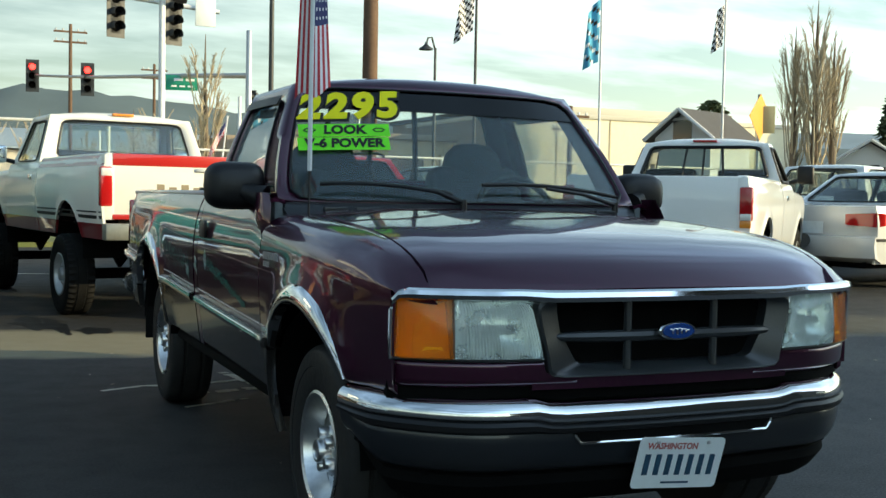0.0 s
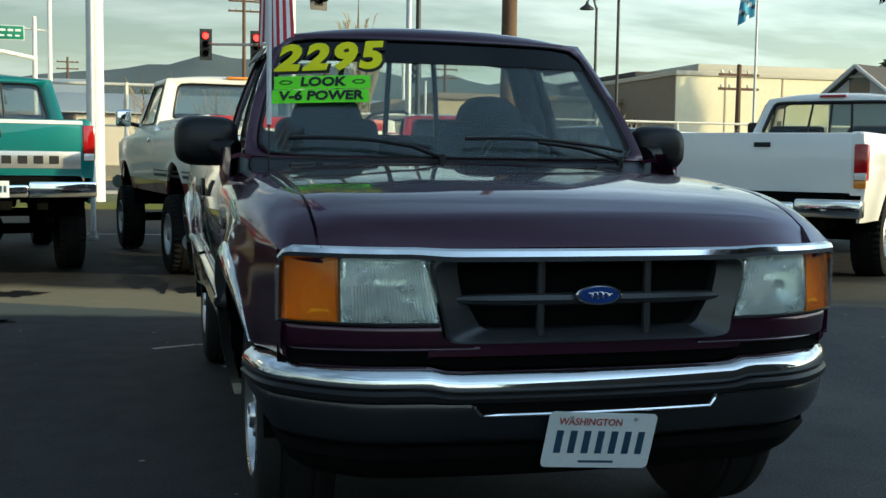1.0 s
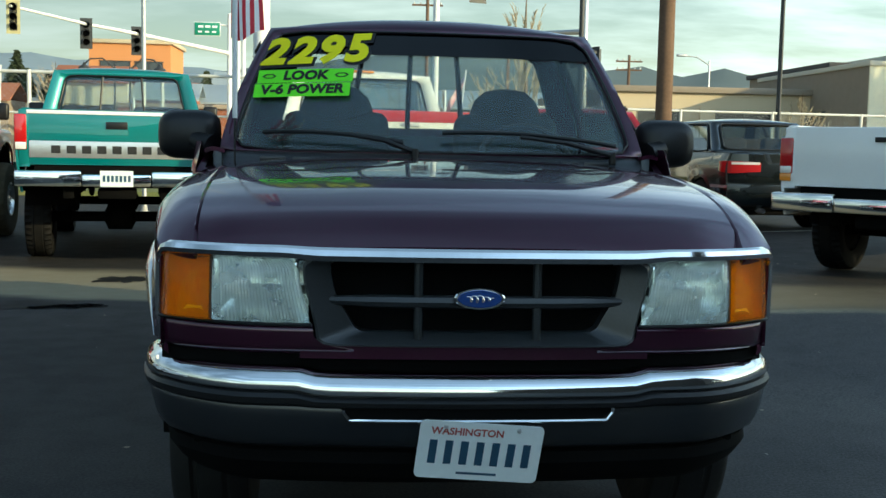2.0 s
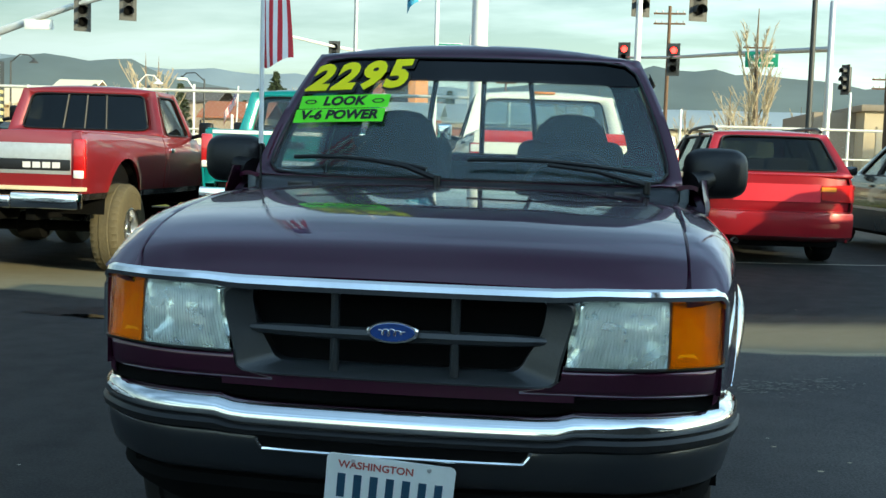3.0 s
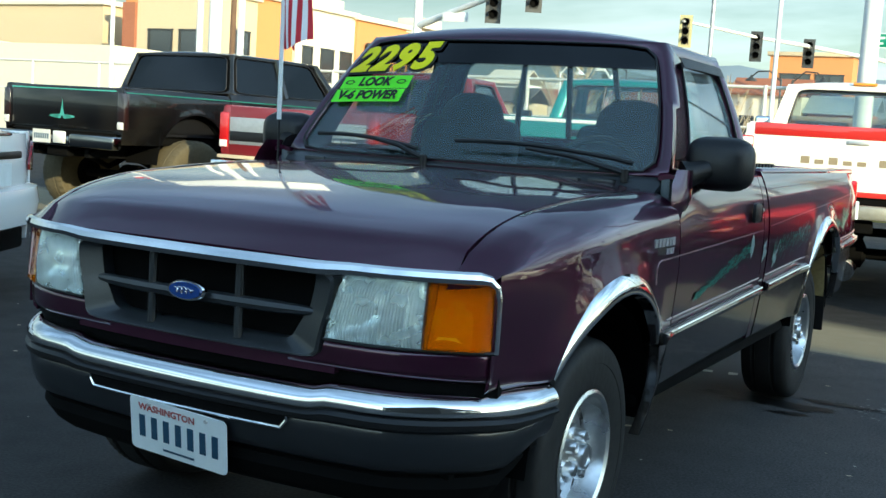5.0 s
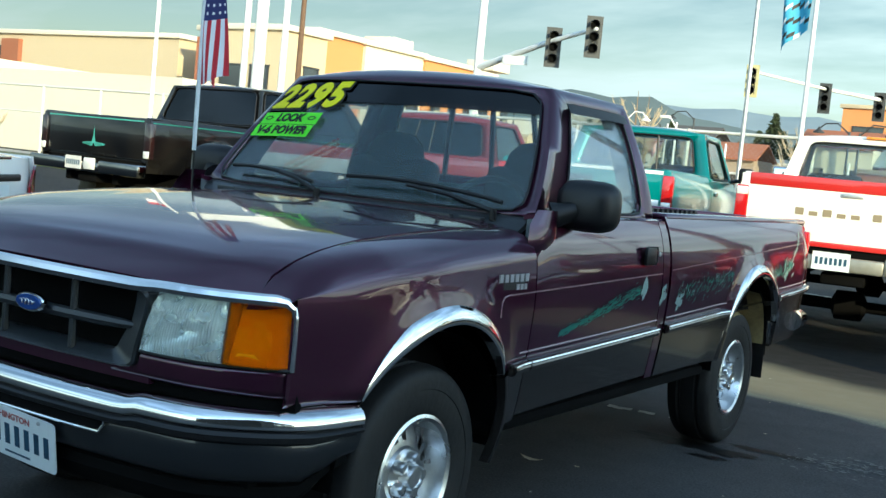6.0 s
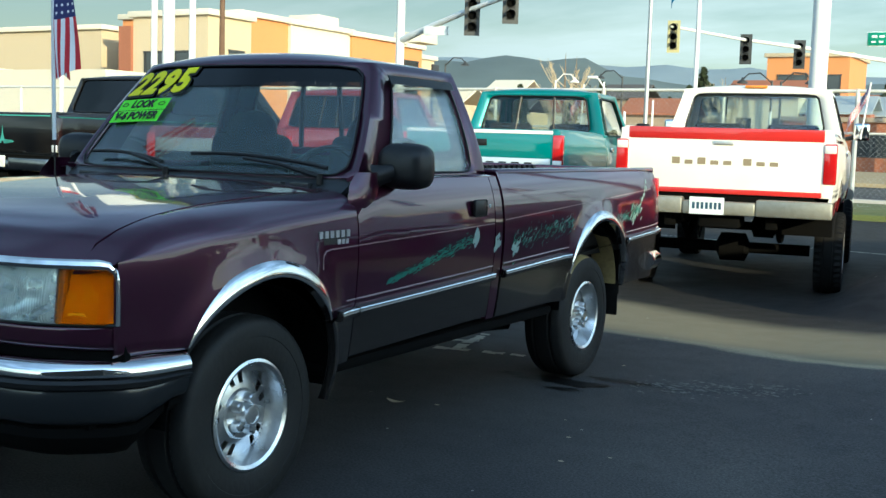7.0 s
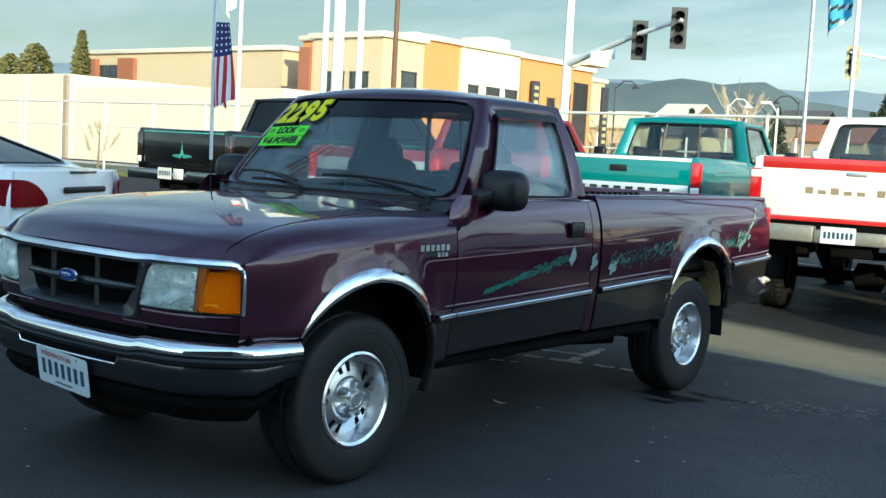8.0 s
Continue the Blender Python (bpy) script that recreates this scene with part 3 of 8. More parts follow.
def cabin(P, parent, mat, panes, trim="plastic", slider=True):
    """Pillars, roof and windows above the belt line. panes: materials of windscreen, side and rear glass."""
    xb, xr, zb, zr = P["xb"], P["xr"], P["belt"], P["eave"]
    ya0, ya1, yb0, yb1 = P["ya0"], P["ya1"], P["yb0"], P["yb1"]
    bf, br = P.get("bow", 0.10), P.get("bow_rear", 0.03)

    def wide(z):
        """Straight half width at a height, and how far the curved pillars stand out from it."""
        v = min(1, max(0, (z - zb) / (zr - zb)))
        w = xb + (xr - xb) * v
        return w, (xr + (xb - xr) * (1 - v ** P.get("tumble", 1.0))) / w

    def bow_f(p):
        w, k = wide(p.z)
        return Vector((p.x * k, p.y - bf * (1 - (p.x / w) ** 2), p.z))

    def bow_r(p):
        w, k = wide(p.z)
        return Vector((p.x * k, p.y + br * (1 - (p.x / w) ** 2), p.z))

    def flat(p):
        return Vector((p.x * wide(p.z)[1], p.y, p.z))

    front = ((-xb, ya0, zb), (xb, ya0, zb), (xr, ya1, zr), (-xr, ya1, zr))
    rear = ((xb, yb0, zb), (-xb, yb0, zb), (-xr, yb1, zr), (xr, yb1, zr))
    sides = {1: ((xb, ya0, zb), (xb, yb0, zb), (xr, yb1, zr), (xr, ya1, zr)), -1: ((-xb, yb0, zb), (-xb, ya0, zb), (-xr, ya1, zr), (-xr, yb1, zr))}
    hf, hs, hr = P["hole_f"], P["hole_s"], P["hole_r"]
    bm = bmesh.new()
    frame_face(bm, front, hf, bow_f)
    frame_face(bm, rear, hr, bow_r)
    frame_face(bm, sides[1], hs, flat)
    frame_face(bm, sides[-1], (1 - hs[1], 1 - hs[0], hs[2], hs[3]), flat)
    rows = []
    for j in range(17):
        v = j / 16
        row = []
        for i in range(17):
            u = i / 16
            p = quad(((-xr, ya1, zr), (xr, ya1, zr), (xr, yb1, zr), (-xr, yb1, zr)), u, v)
            q = 1 - (2 * u - 1) ** 2
            p.y += -bf * q * (1 - v) + br * q * v
            p.z += P["crown"] * (1 - abs(2 * u - 1) ** 2.6) * (1 - abs(2 * v - 1) ** 4 * 0.75)
            if j in (0, 16):
                p.z = zr
            row.append(p)
        rows.append(row)
    skin(bm, rows)
    bmesh.ops.remove_doubles(bm, verts=bm.verts, dist=0.002)
    shell = part("cab", bm, mat, parent, angle=65)
    so = shell.modifiers.new("thickness", "SOLIDIFY")
    so.thickness, so.offset = 0.03, -1
    out = [shell]
    out.append(part("windscreen", pane(front, hf, bow_f, (0, 0.010, 0)), panes[0], parent))
    out.append(part("rear_window", pane(rear, hr, bow_r, (0, -0.012, 0)), panes[2], parent))
    out.append(part("side_window", pane(sides[1], hs, flat, (-0.012, 0, 0)), panes[1], parent))
    out.append(part("side_window", pane(sides[-1], (1 - hs[1], 1 - hs[0], hs[2], hs[3]), flat, (0.012, 0, 0)), panes[1], parent))
    for o in out[1:]:
        o.visible_shadow = False
    # rubber seals round the openings
    for name, c, h, bow, o in (("windscreen_seal", front, hf, bow_f, (0, -0.001, 0.001)), ("rear_window_seal", rear, hr, bow_r, (0, 0.002, 0)),
                               ("side_window_seal", sides[1], hs, flat, (0.002, 0, 0)), ("side_window_seal", sides[-1], (1 - hs[1], 1 - hs[0], hs[2], hs[3]), flat, (-0.002, 0, 0))):
        u0, u1, v0, v1 = h
        pts = []
        for k in range(65):
            a = math.tau * k / 64 + math.pi / 4
            px, py = math.cos(a), math.sin(a)
            q = (abs(px) ** 14 + abs(py) ** 14) ** (1 / 14)
            pts.append(bow(quad(c, u0 + (px / q + 1) / 2 * (u1 - u0), v0 + (py / q + 1) / 2 * (v1 - v0))) + Vector(o))
        bm = bmesh.new()
        tube(bm, pts, P.get("seal", 0.011), 6, False)
        part(name, bm, trim, parent)
    if slider:
        for u in slider if isinstance(slider, (list, tuple)) else (0.37, 0.5, 0.63):
            bm = bmesh.new()
            tube(bm, [bow_r(quad(rear, u, v)) + Vector((0, -0.005, 0)) for v in lin(hr[2], hr[3], 5)], 0.013, 6)
            part("rear_window_bar", bm, trim, parent)
    return front, rear, sides, bow_f, bow_r


def wheel(parent, side, x, y, r, width, rim_r, style, tyre_mat="rubber", rim_mat="alloy", z=None, lugs=44, groove=0.02, tread=None):
    """A wheel with its tyre and rim; x: the outer face."""
    root = bmesh.new()
    m = pose(side * (x - width / 2), y, r if z is None else z) @ (Matrix.Identity(4) if side > 0 else Matrix.Diagonal((-1, 1, 1, 1)))
    h = width / 2
    prof = [(rim_r, -h * 0.85), (rim_r + 0.03, -h), (r * 0.86, -h * 1.04), (r * 0.955, -h * 0.93), (r * 0.985, -h * 0.75), (r * 0.99, 0), (r * 0.985, h * 0.75),
            (r * 0.955, h * 0.93), (r * 0.86, h * 1.04), (rim_r + 0.03, h), (rim_r + 0.006, h * 0.93), (rim_r - 0.01, h * 0.8), (rim_r - 0.01, -h * 0.8)]
    if lugs < 0:
        # road tyre: tread blocks cut into the shoulders, grooves round the middle, a raised ring on the wall
        rings = []
        for k in range(-lugs * 2):
            a = math.tau * k / (-lugs * 2)
            d, f = (0.0, 0.0) if k % 2 else (groove * 0.3, groove * 0.13)
            row = [(rim_r, -h * 0.85), (r * 0.84, -h * 1.0), (r * 0.95 - f, -h * 0.95), (r * 0.985 - d, -h * 0.80), (r - d, -h * 0.5), (r - 0.010, -h * 0.42), (r - 0.010, -h * 0.34), (r - f, -h * 0.30), (r - f, h * 0.30),
                   (r - 0.010, h * 0.34), (r - 0.010, h * 0.42), (r - d, h * 0.5), (r * 0.985 - d, h * 0.80), (r * 0.95 - f, h * 0.95), (r * 0.91, h * 1.0), (r * 0.84, h * 1.03), (r * 0.79, h * 1.035), (r * 0.785, h * 1.015),
                   (r * 0.75, h * 1.02), (r * 0.68, h * 1.0), (rim_r + 0.022, h * 0.97), (rim_r + 0.006, h * 0.93), (rim_r - 0.01, h * 0.8), (rim_r - 0.01, -h * 0.8)]
            rings.append([m @ Vector((x, q * math.cos(a), q * math.sin(a))) for q, x in row])
        rings.append(rings[0])
        skin(root, rings, True)
        bmesh.ops.remove_doubles(root, verts=root.verts, dist=0.0001)
    else:
        lathe(root, prof, 48, m, True)
    if lugs > 0:
        before = set(root.verts)
        for k in range(lugs):
            a = math.tau * k / lugs
            for j, (x0, x1, sh) in enumerate(((-0.92, -0.45, 0), (-0.38, 0.0, 0.5), (0.06, 0.44, 0), (0.50, 0.92, 0.5))):
                b = a + sh * math.tau / lugs
                t = math.tau / lugs * 0.33
                add_lug(root, x0 * h, x1 * h, r * (0.955 if j in (0, 3) else 1 - groove), r, b - t, b + t)
        bmesh.ops.transform(root, matrix=m, verts=[v for v in root.verts if v not in before])
    # warm sunlit patch painted on the tread's upper front
    if tread:
        hub = m.translation
        for f in root.faces:
            c = f.calc_center_median()
            a = math.degrees(math.atan2(c.z - hub.z, c.y - hub.y))
            f.material_index = int(math.hypot(c.y - hub.y, c.z - hub.z) > r * 0.955 and 84 < a < 138 + 9 * math.sin(40 * a))
    w = part("wheel", root, [tyre_mat, tread] if tread else tyre_mat, parent, angle=35)
    w.name = "tyre"
    bm = bmesh.new()
    lip = [(rim_r - 0.012, -h * 0.7), (rim_r - 0.002, h * 0.90), (rim_r + 0.006, h * 0.96), (rim_r - 0.004, h * 1.0), (rim_r - 0.016, h * 0.94), (rim_r - 0.03, h * 0.55), (rim_r - 0.04, h * 0.3)]
    if style == "slots":
        lathe(bm, lip + [(rim_r * 0.84, h * 0.34)], 60, m)
        # dished face with five pairs of slots
        face = [(0.86, 0.34), (0.82, 0.36), (0.78, 0.38), (0.62, 0.46), (0.56, 0.49), (0.47, 0.52)]
        n_a = 100
        grid = [[bm.verts.new(m @ Vector((h * x, rim_r * q * math.cos(math.tau * k / n_a), rim_r * q * math.sin(math.tau * k / n_a)))) for k in range(n_a)] for q, x in face]
        for j in range(len(face) - 1):
            for k in range(n_a):
                if j in (2, 3) and k % 20 in (3, 4, 5, 9, 10, 11):
                    continue
                bm.faces.new((grid[j][k], grid[j][(k + 1) % n_a], grid[j + 1][(k + 1) % n_a], grid[j + 1][k]))
        for c in (3, 9):
            for g in range(5):
                k0, k1 = g * 20 + c, g * 20 + c + 3
                loop = [grid[2][k % n_a] for k in range(k0, k1 + 1)] + [grid[3][k1 % n_a]] + [grid[4][k % n_a] for k in range(k1, k0 - 1, -1)] + [grid[3][k0]]
                back = [bm.verts.new(v.co - (m.to_3x3() @ Vector((h * 0.16, 0, 0)))) for v in loop]
                for i in range(len(loop)):
                    i2 = (i + 1) % len(loop)
                    bm.faces.new((loop[i], loop[i2], back[i2], back[i]))
        lathe(bm, [(rim_r * 0.47, h * 0.52), (rim_r * 0.44, h * 0.60), (rim_r * 0.38, h * 0.60), (rim_r * 0.34, h * 0.62), (rim_r * 0.22, h * 0.66), (rim_r * 0.21, h * 0.96), (rim_r * 0.19, h * 1.02), (rim_r * 0.15, h * 1.03), (rim_r * 0.14, h * 0.99), (0.001, h * 0.99)], 40, m)
        before = set(bm.verts)
        for k in range(5):
            a = math.tau * k / 5
            lathe(bm, [(0.021, h * 0.58), (0.020, h * 0.84), (0.015, h * 0.90), (0.001, h * 0.91)], 12, pose(0, rim_r * 0.30 * math.cos(a), rim_r * 0.30 * math.sin(a)))
        for k in range(20):
            a = math.tau * (k + 0.5) / 20
            lathe(bm, [(0.0055, h * 0.34), (0.004, h * 0.40), (0.001, h * 0.41)], 6, pose(0, rim_r * 0.83 * math.cos(a), rim_r * 0.83 * math.sin(a)))
        bmesh.ops.transform(bm, matrix=m, verts=[v for v in bm.verts if v not in before])
    elif style == "steel":
        lathe(bm, lip + [(rim_r * 0.82, h * 0.2), (rim_r * 0.6, h * 0.62), (rim_r * 0.42, h * 0.66), (rim_r * 0.32, h * 0.5), (rim_r * 0.30, h * 0.95), (0.001, h * 1.0)], 40, m)
        before = set(bm.verts)
        for k in range(8):
            add_box(bm, h * 0.5, h * 0.68, -0.014, 0.014, rim_r * 0.48, rim_r * 0.48 + 0.028, 0.005, pose(0, 0, 0, 45 * k, 0, 0))
        bmesh.ops.transform(bm, matrix=m, verts=[v for v in bm.verts if v not in before])
    else:
        lathe(bm, lip + [(rim_r * 0.82, h * 0.35)], 40, m)
        lathe(bm, [(rim_r * 0.30, h * 0.5), (rim_r * 0.25, h * 0.82), (0.001, h * 0.86)], 24, m)
        before = set(bm.verts)
        for k in range(6):
            add_box(bm, h * 0.45, h * 0.75, -rim_r * 0.14, rim_r * 0.14, rim_r * 0.2, rim_r * 0.88, 0.012, pose(0, 0, 0, 60 * k, 0, 0))
        bmesh.ops.transform(bm, matrix=m, verts=[v for v in bm.verts if v not in before])
    part("rim", bm, rim_mat, w)
    bm = bmesh.new()
    lathe(bm, [(0.001, h * 0.12), (rim_r * 0.97, h * 0.12), (rim_r * 0.97, -h * 0.6), (0.001, -h * 0.6)], 32, m)
    part("brake_drum", bm, "dark", w)
    return w


def add_lug(bm, x0, x1, r0, r1, a0, a1):
    p = [Vector((x, r * math.cos(a), r * math.sin(a))) for r in (r0, r1) for x in (x0, x1) for a in (a0, a1)]
    v = [bm.verts.new(q) for q in p]
    for f in ((4, 5, 7, 6), (0, 1, 5, 4), (2, 6, 7, 3), (0, 4, 6, 2), (1, 3, 7, 5)):
        bm.faces.new([v[i] for i in f])


def hood_z(P, x, y):
    z = curve(P["hood"], y)
    u = abs(x) / P["w"]
    return z - 0.020 * u ** 2 - 0.016 * u ** 4 - 0.045 * max(0, (u - 0.74) / 0.26) ** 2


def hood_edge(P, y):
    return curve(P["hood_x"], y)


def front_y(P, x):
    """How the nose curves back towards its corners."""
    a = abs(x)
    return P["front"] + 0.02 * (a / 0.41) ** 2 + P.get("nose_bow", 0.13) * (max(0, a - 0.5) / 0.3) ** 2


def nose_top(P, parent, mat):
    """The hood, and on each fender the rounded shoulder beside it."""
    ys = lin(P["front"] + 0.035, P["cowl"], 22)
    bm = bmesh.new()
    rings = []
    for y in ys:
        e = hood_edge(P, y) - 0.006
        row = []
        for u in lin(-1, 1, 21):
            x = u * e
            yy = y + (front_y(P, x) - P["front"]) * max(0, 1 - (y - ys[0]) / 0.5) + P.get("cowl_bow", 0.10) * u * u * smooth((y - P["cowl"] + 0.35) / 0.35)
            z = hood_z(P, x, y)
            c = P.get("crease", 0)
            if c:
                z += 0.003 * smooth((abs(x) - (0.30 + 0.14 * (y - P["front"]))) / -0.03) * smooth((y - P["front"] - 0.15) / 0.4)
            if y == ys[0]:
                z -= 0.028
            row.append((x, yy, z))
        rings.append(row)
    sheet(bm, rings, (0, 0.005, -0.02))
    part("hood", bm, mat, parent)
    if P.get("one_piece"):
        for s in (1, -1):
            bm = bmesh.new()
            skin(bm, [[(s * (hood_edge(P, y) + o), y + (front_y(P, hood_edge(P, y)) - P["front"]) * max(0, 1 - (y - ys[0]) / 0.5) + P.get("cowl_bow", 0.10) * smooth((y - P["cowl"] + 0.35) / 0.35), hood_z(P, hood_edge(P, y), y) - 0.026 - d)
                       for o, d in ((-0.035, 0.0), (0.0, 0.006), (0.03, 0.010))] for y in ys])
            part("hood_gutter", bm, "dark", parent)
    for s in (1, -1) if not P.get("one_piece") else ():
        rings = []
        for y in lin(P["front"] + 0.06, P["cowl"] + 0.16, 26):
            e = hood_edge(P, y)
            top = hood_z(P, e, y)
            yy = lambda x: y + (front_y(P, x) - P["front"]) * max(0, 1 - (y - P["front"] - 0.06) / 0.45)
            zs = P["shoulder"](y)
            xs = side_x(P, y, zs)
            row = []
            for t in lin(0, 1, 9):
                a = t * math.pi / 2
                x = e + (xs - e) * math.sin(a) ** 0.9
                z = zs + (top - zs) * (math.cos(a) ** 0.75 if math.cos(a) > 1e-6 else 0)
                row.append((s * x, yy(x), z))
            rings.append(row)
        bm = bmesh.new()
        sheet(bm, rings, (0, 0, -0.02))
        part("fender_top", bm, mat, parent)


def fender(P, s, y1, zlow, mat, parent, nz=10):
    """A front fender in one piece: its side, its rounded shoulder and the strip up to the hood."""
    S = front_y(P, P.get("corner", 0.84)) - P["front"]
    ys = set(lin(P["front"] + S - 0.006, y1, 18))
    for cy, cz, r in P["arches"][:1]:
        ys |= {cy + r * math.cos(math.pi * k / 24) for k in range(25) if cy + r * math.cos(math.pi * k / 24) < y1}
    rings = []
    for Y in sorted(ys):
        lo = zlow(Y)
        for cy, cz, r in P["arches"][:1]:
            if abs(Y - cy) < r:
                lo = max(lo, cz + math.sqrt(r * r - (Y - cy) ** 2))
        zs = P["shoulder"](Y)
        y0 = (Y - S - 2 * S * P["front"]) / (1 - 2 * S) if Y < P["front"] + 0.5 else Y
        fall = max(0, 1 - (y0 - P["front"]) / 0.5)
        row = [(s * side_x(P, Y, z), Y, z) for z in lin(lo, zs, nz)]
        xs, e = side_x(P, Y, zs), hood_edge(P, y0) + 0.003
        top = hood_z(P, e, y0)
        for t in lin(0, 1, 12)[1:]:
            a = t * math.pi / 2
            x = e + (xs - e) * math.cos(a)
            z = zs + (top - zs) * math.sin(a)
            row.append((s * x, y0 + (front_y(P, x) - P["front"]) * fall if fall else Y, z))
        rings.append(row)
    bm = bmesh.new()
    sheet(bm, rings, (-s * 0.012, 0.004, -0.012))
    return part("front_fender", bm, mat, parent, angle=50)


def pickup_bed(P, parent, mat, liner="plastic", tail_mat=None):
    y0, y1, zt, w = P["gap"] + 0.02, P["end"], P["bed_top"], P["w"]
    wi = w - 0.14
    bm = bmesh.new()
    add_box(bm, -wi - 0.02, wi + 0.02, y0 + 0.02, y1 - 0.05, P["bed_floor"] - 0.05, P["bed_floor"])
    n = 11
    for k in range(n):
        x = -wi + 0.06 + (2 * wi - 0.12) * k / (n - 1)
        add_box(bm, x - 0.03, x + 0.03, y0 + 0.05, y1 - 0.07, P["bed_floor"] - 0.01, P["bed_floor"] + 0.018, 0.006)
    part("bed_floor", bm, liner, parent)
    for s in (1, -1):
        part("bed_inner_wall", box(*sorted((s * wi, s * (wi + 0.02))), y0 + 0.02, y1 - 0.05, P["bed_floor"] - 0.02, zt - 0.03, 0.004), liner, parent)
        bm = bmesh.new()
        x1 = side_x(P, (y0 + y1) / 2, zt - 0.03) - 0.005
        add_box(bm, *sorted((s * (wi - 0.015), s * x1)), y0, y1 - 0.02, zt - 0.035, zt, 0.016, None, 3)
        part("bed_rail", bm, P.get("rail", mat), parent)
    part("bed_front_wall", box(-wi, wi, y0, y0 + 0.03, P["bed_floor"] - 0.02, zt - 0.015, 0.006), mat, parent)
    bm = bmesh.new()
    wt = w - 0.13
    add_box(bm, -wt, wt, y1 - 0.05, y1 - 0.005, P["gate_low"], zt - 0.01, 0.012)
    return part("tailgate", bm, tail_mat or mat, parent)

# ---- the maroon pickup ----
R = dict(w=0.866, rocker=0.44, belt=1.13, front=-0.765, end=3.88, nose=0.32, arches=[(0.0, 0.425, 0.405), (2.855, 0.475, 0.415)], flare=0.026, flare_front=0.75, corner=0.80, nose_in=[(-0.8, 0.15), (-0.66, 0.094), (-0.59, 0.074), (-0.5, 0.056), (-0.38, 0.034), (-0.2, 0.010), (0.0, 0.0), (5, 0)], flare_w=0.075, one_piece=1, nose_bow=0.10,
         tumble=1.5, xb=0.768, xr=0.612, eave=1.597, ya0=0.63, ya1=0.965, yb0=1.680, yb1=1.605, crown=0.056, bow=0.11, bow_rear=0.03,
         hole_f=(0.03, 0.97, 0.01, 0.965), hole_s=(0.19, 0.875, 0.05, 0.875), hole_r=(0.09, 0.91, 0.22, 0.93),
         hood=[(-0.77, 0.905), (-0.72, 0.948), (-0.66, 0.982), (-0.55, 1.020), (-0.40, 1.050), (-0.2, 1.074), (0.1, 1.098), (0.42, 1.113), (0.6, 1.118)],
         hood_x=[(-0.77, 0.693), (-0.6, 0.697), (-0.3, 0.700), (0.2, 0.706), (0.6, 0.720)], cowl=0.44, crease=1,
         seal=0.0045, gap=1.70, bed_top=1.165, bed_floor=0.72, gate_low=0.66)
R["shoulder"] = lambda y: curve([(-0.77, 0.895), (-0.4, 0.925), (0.0, 0.955), (0.6, 1.00)], y)


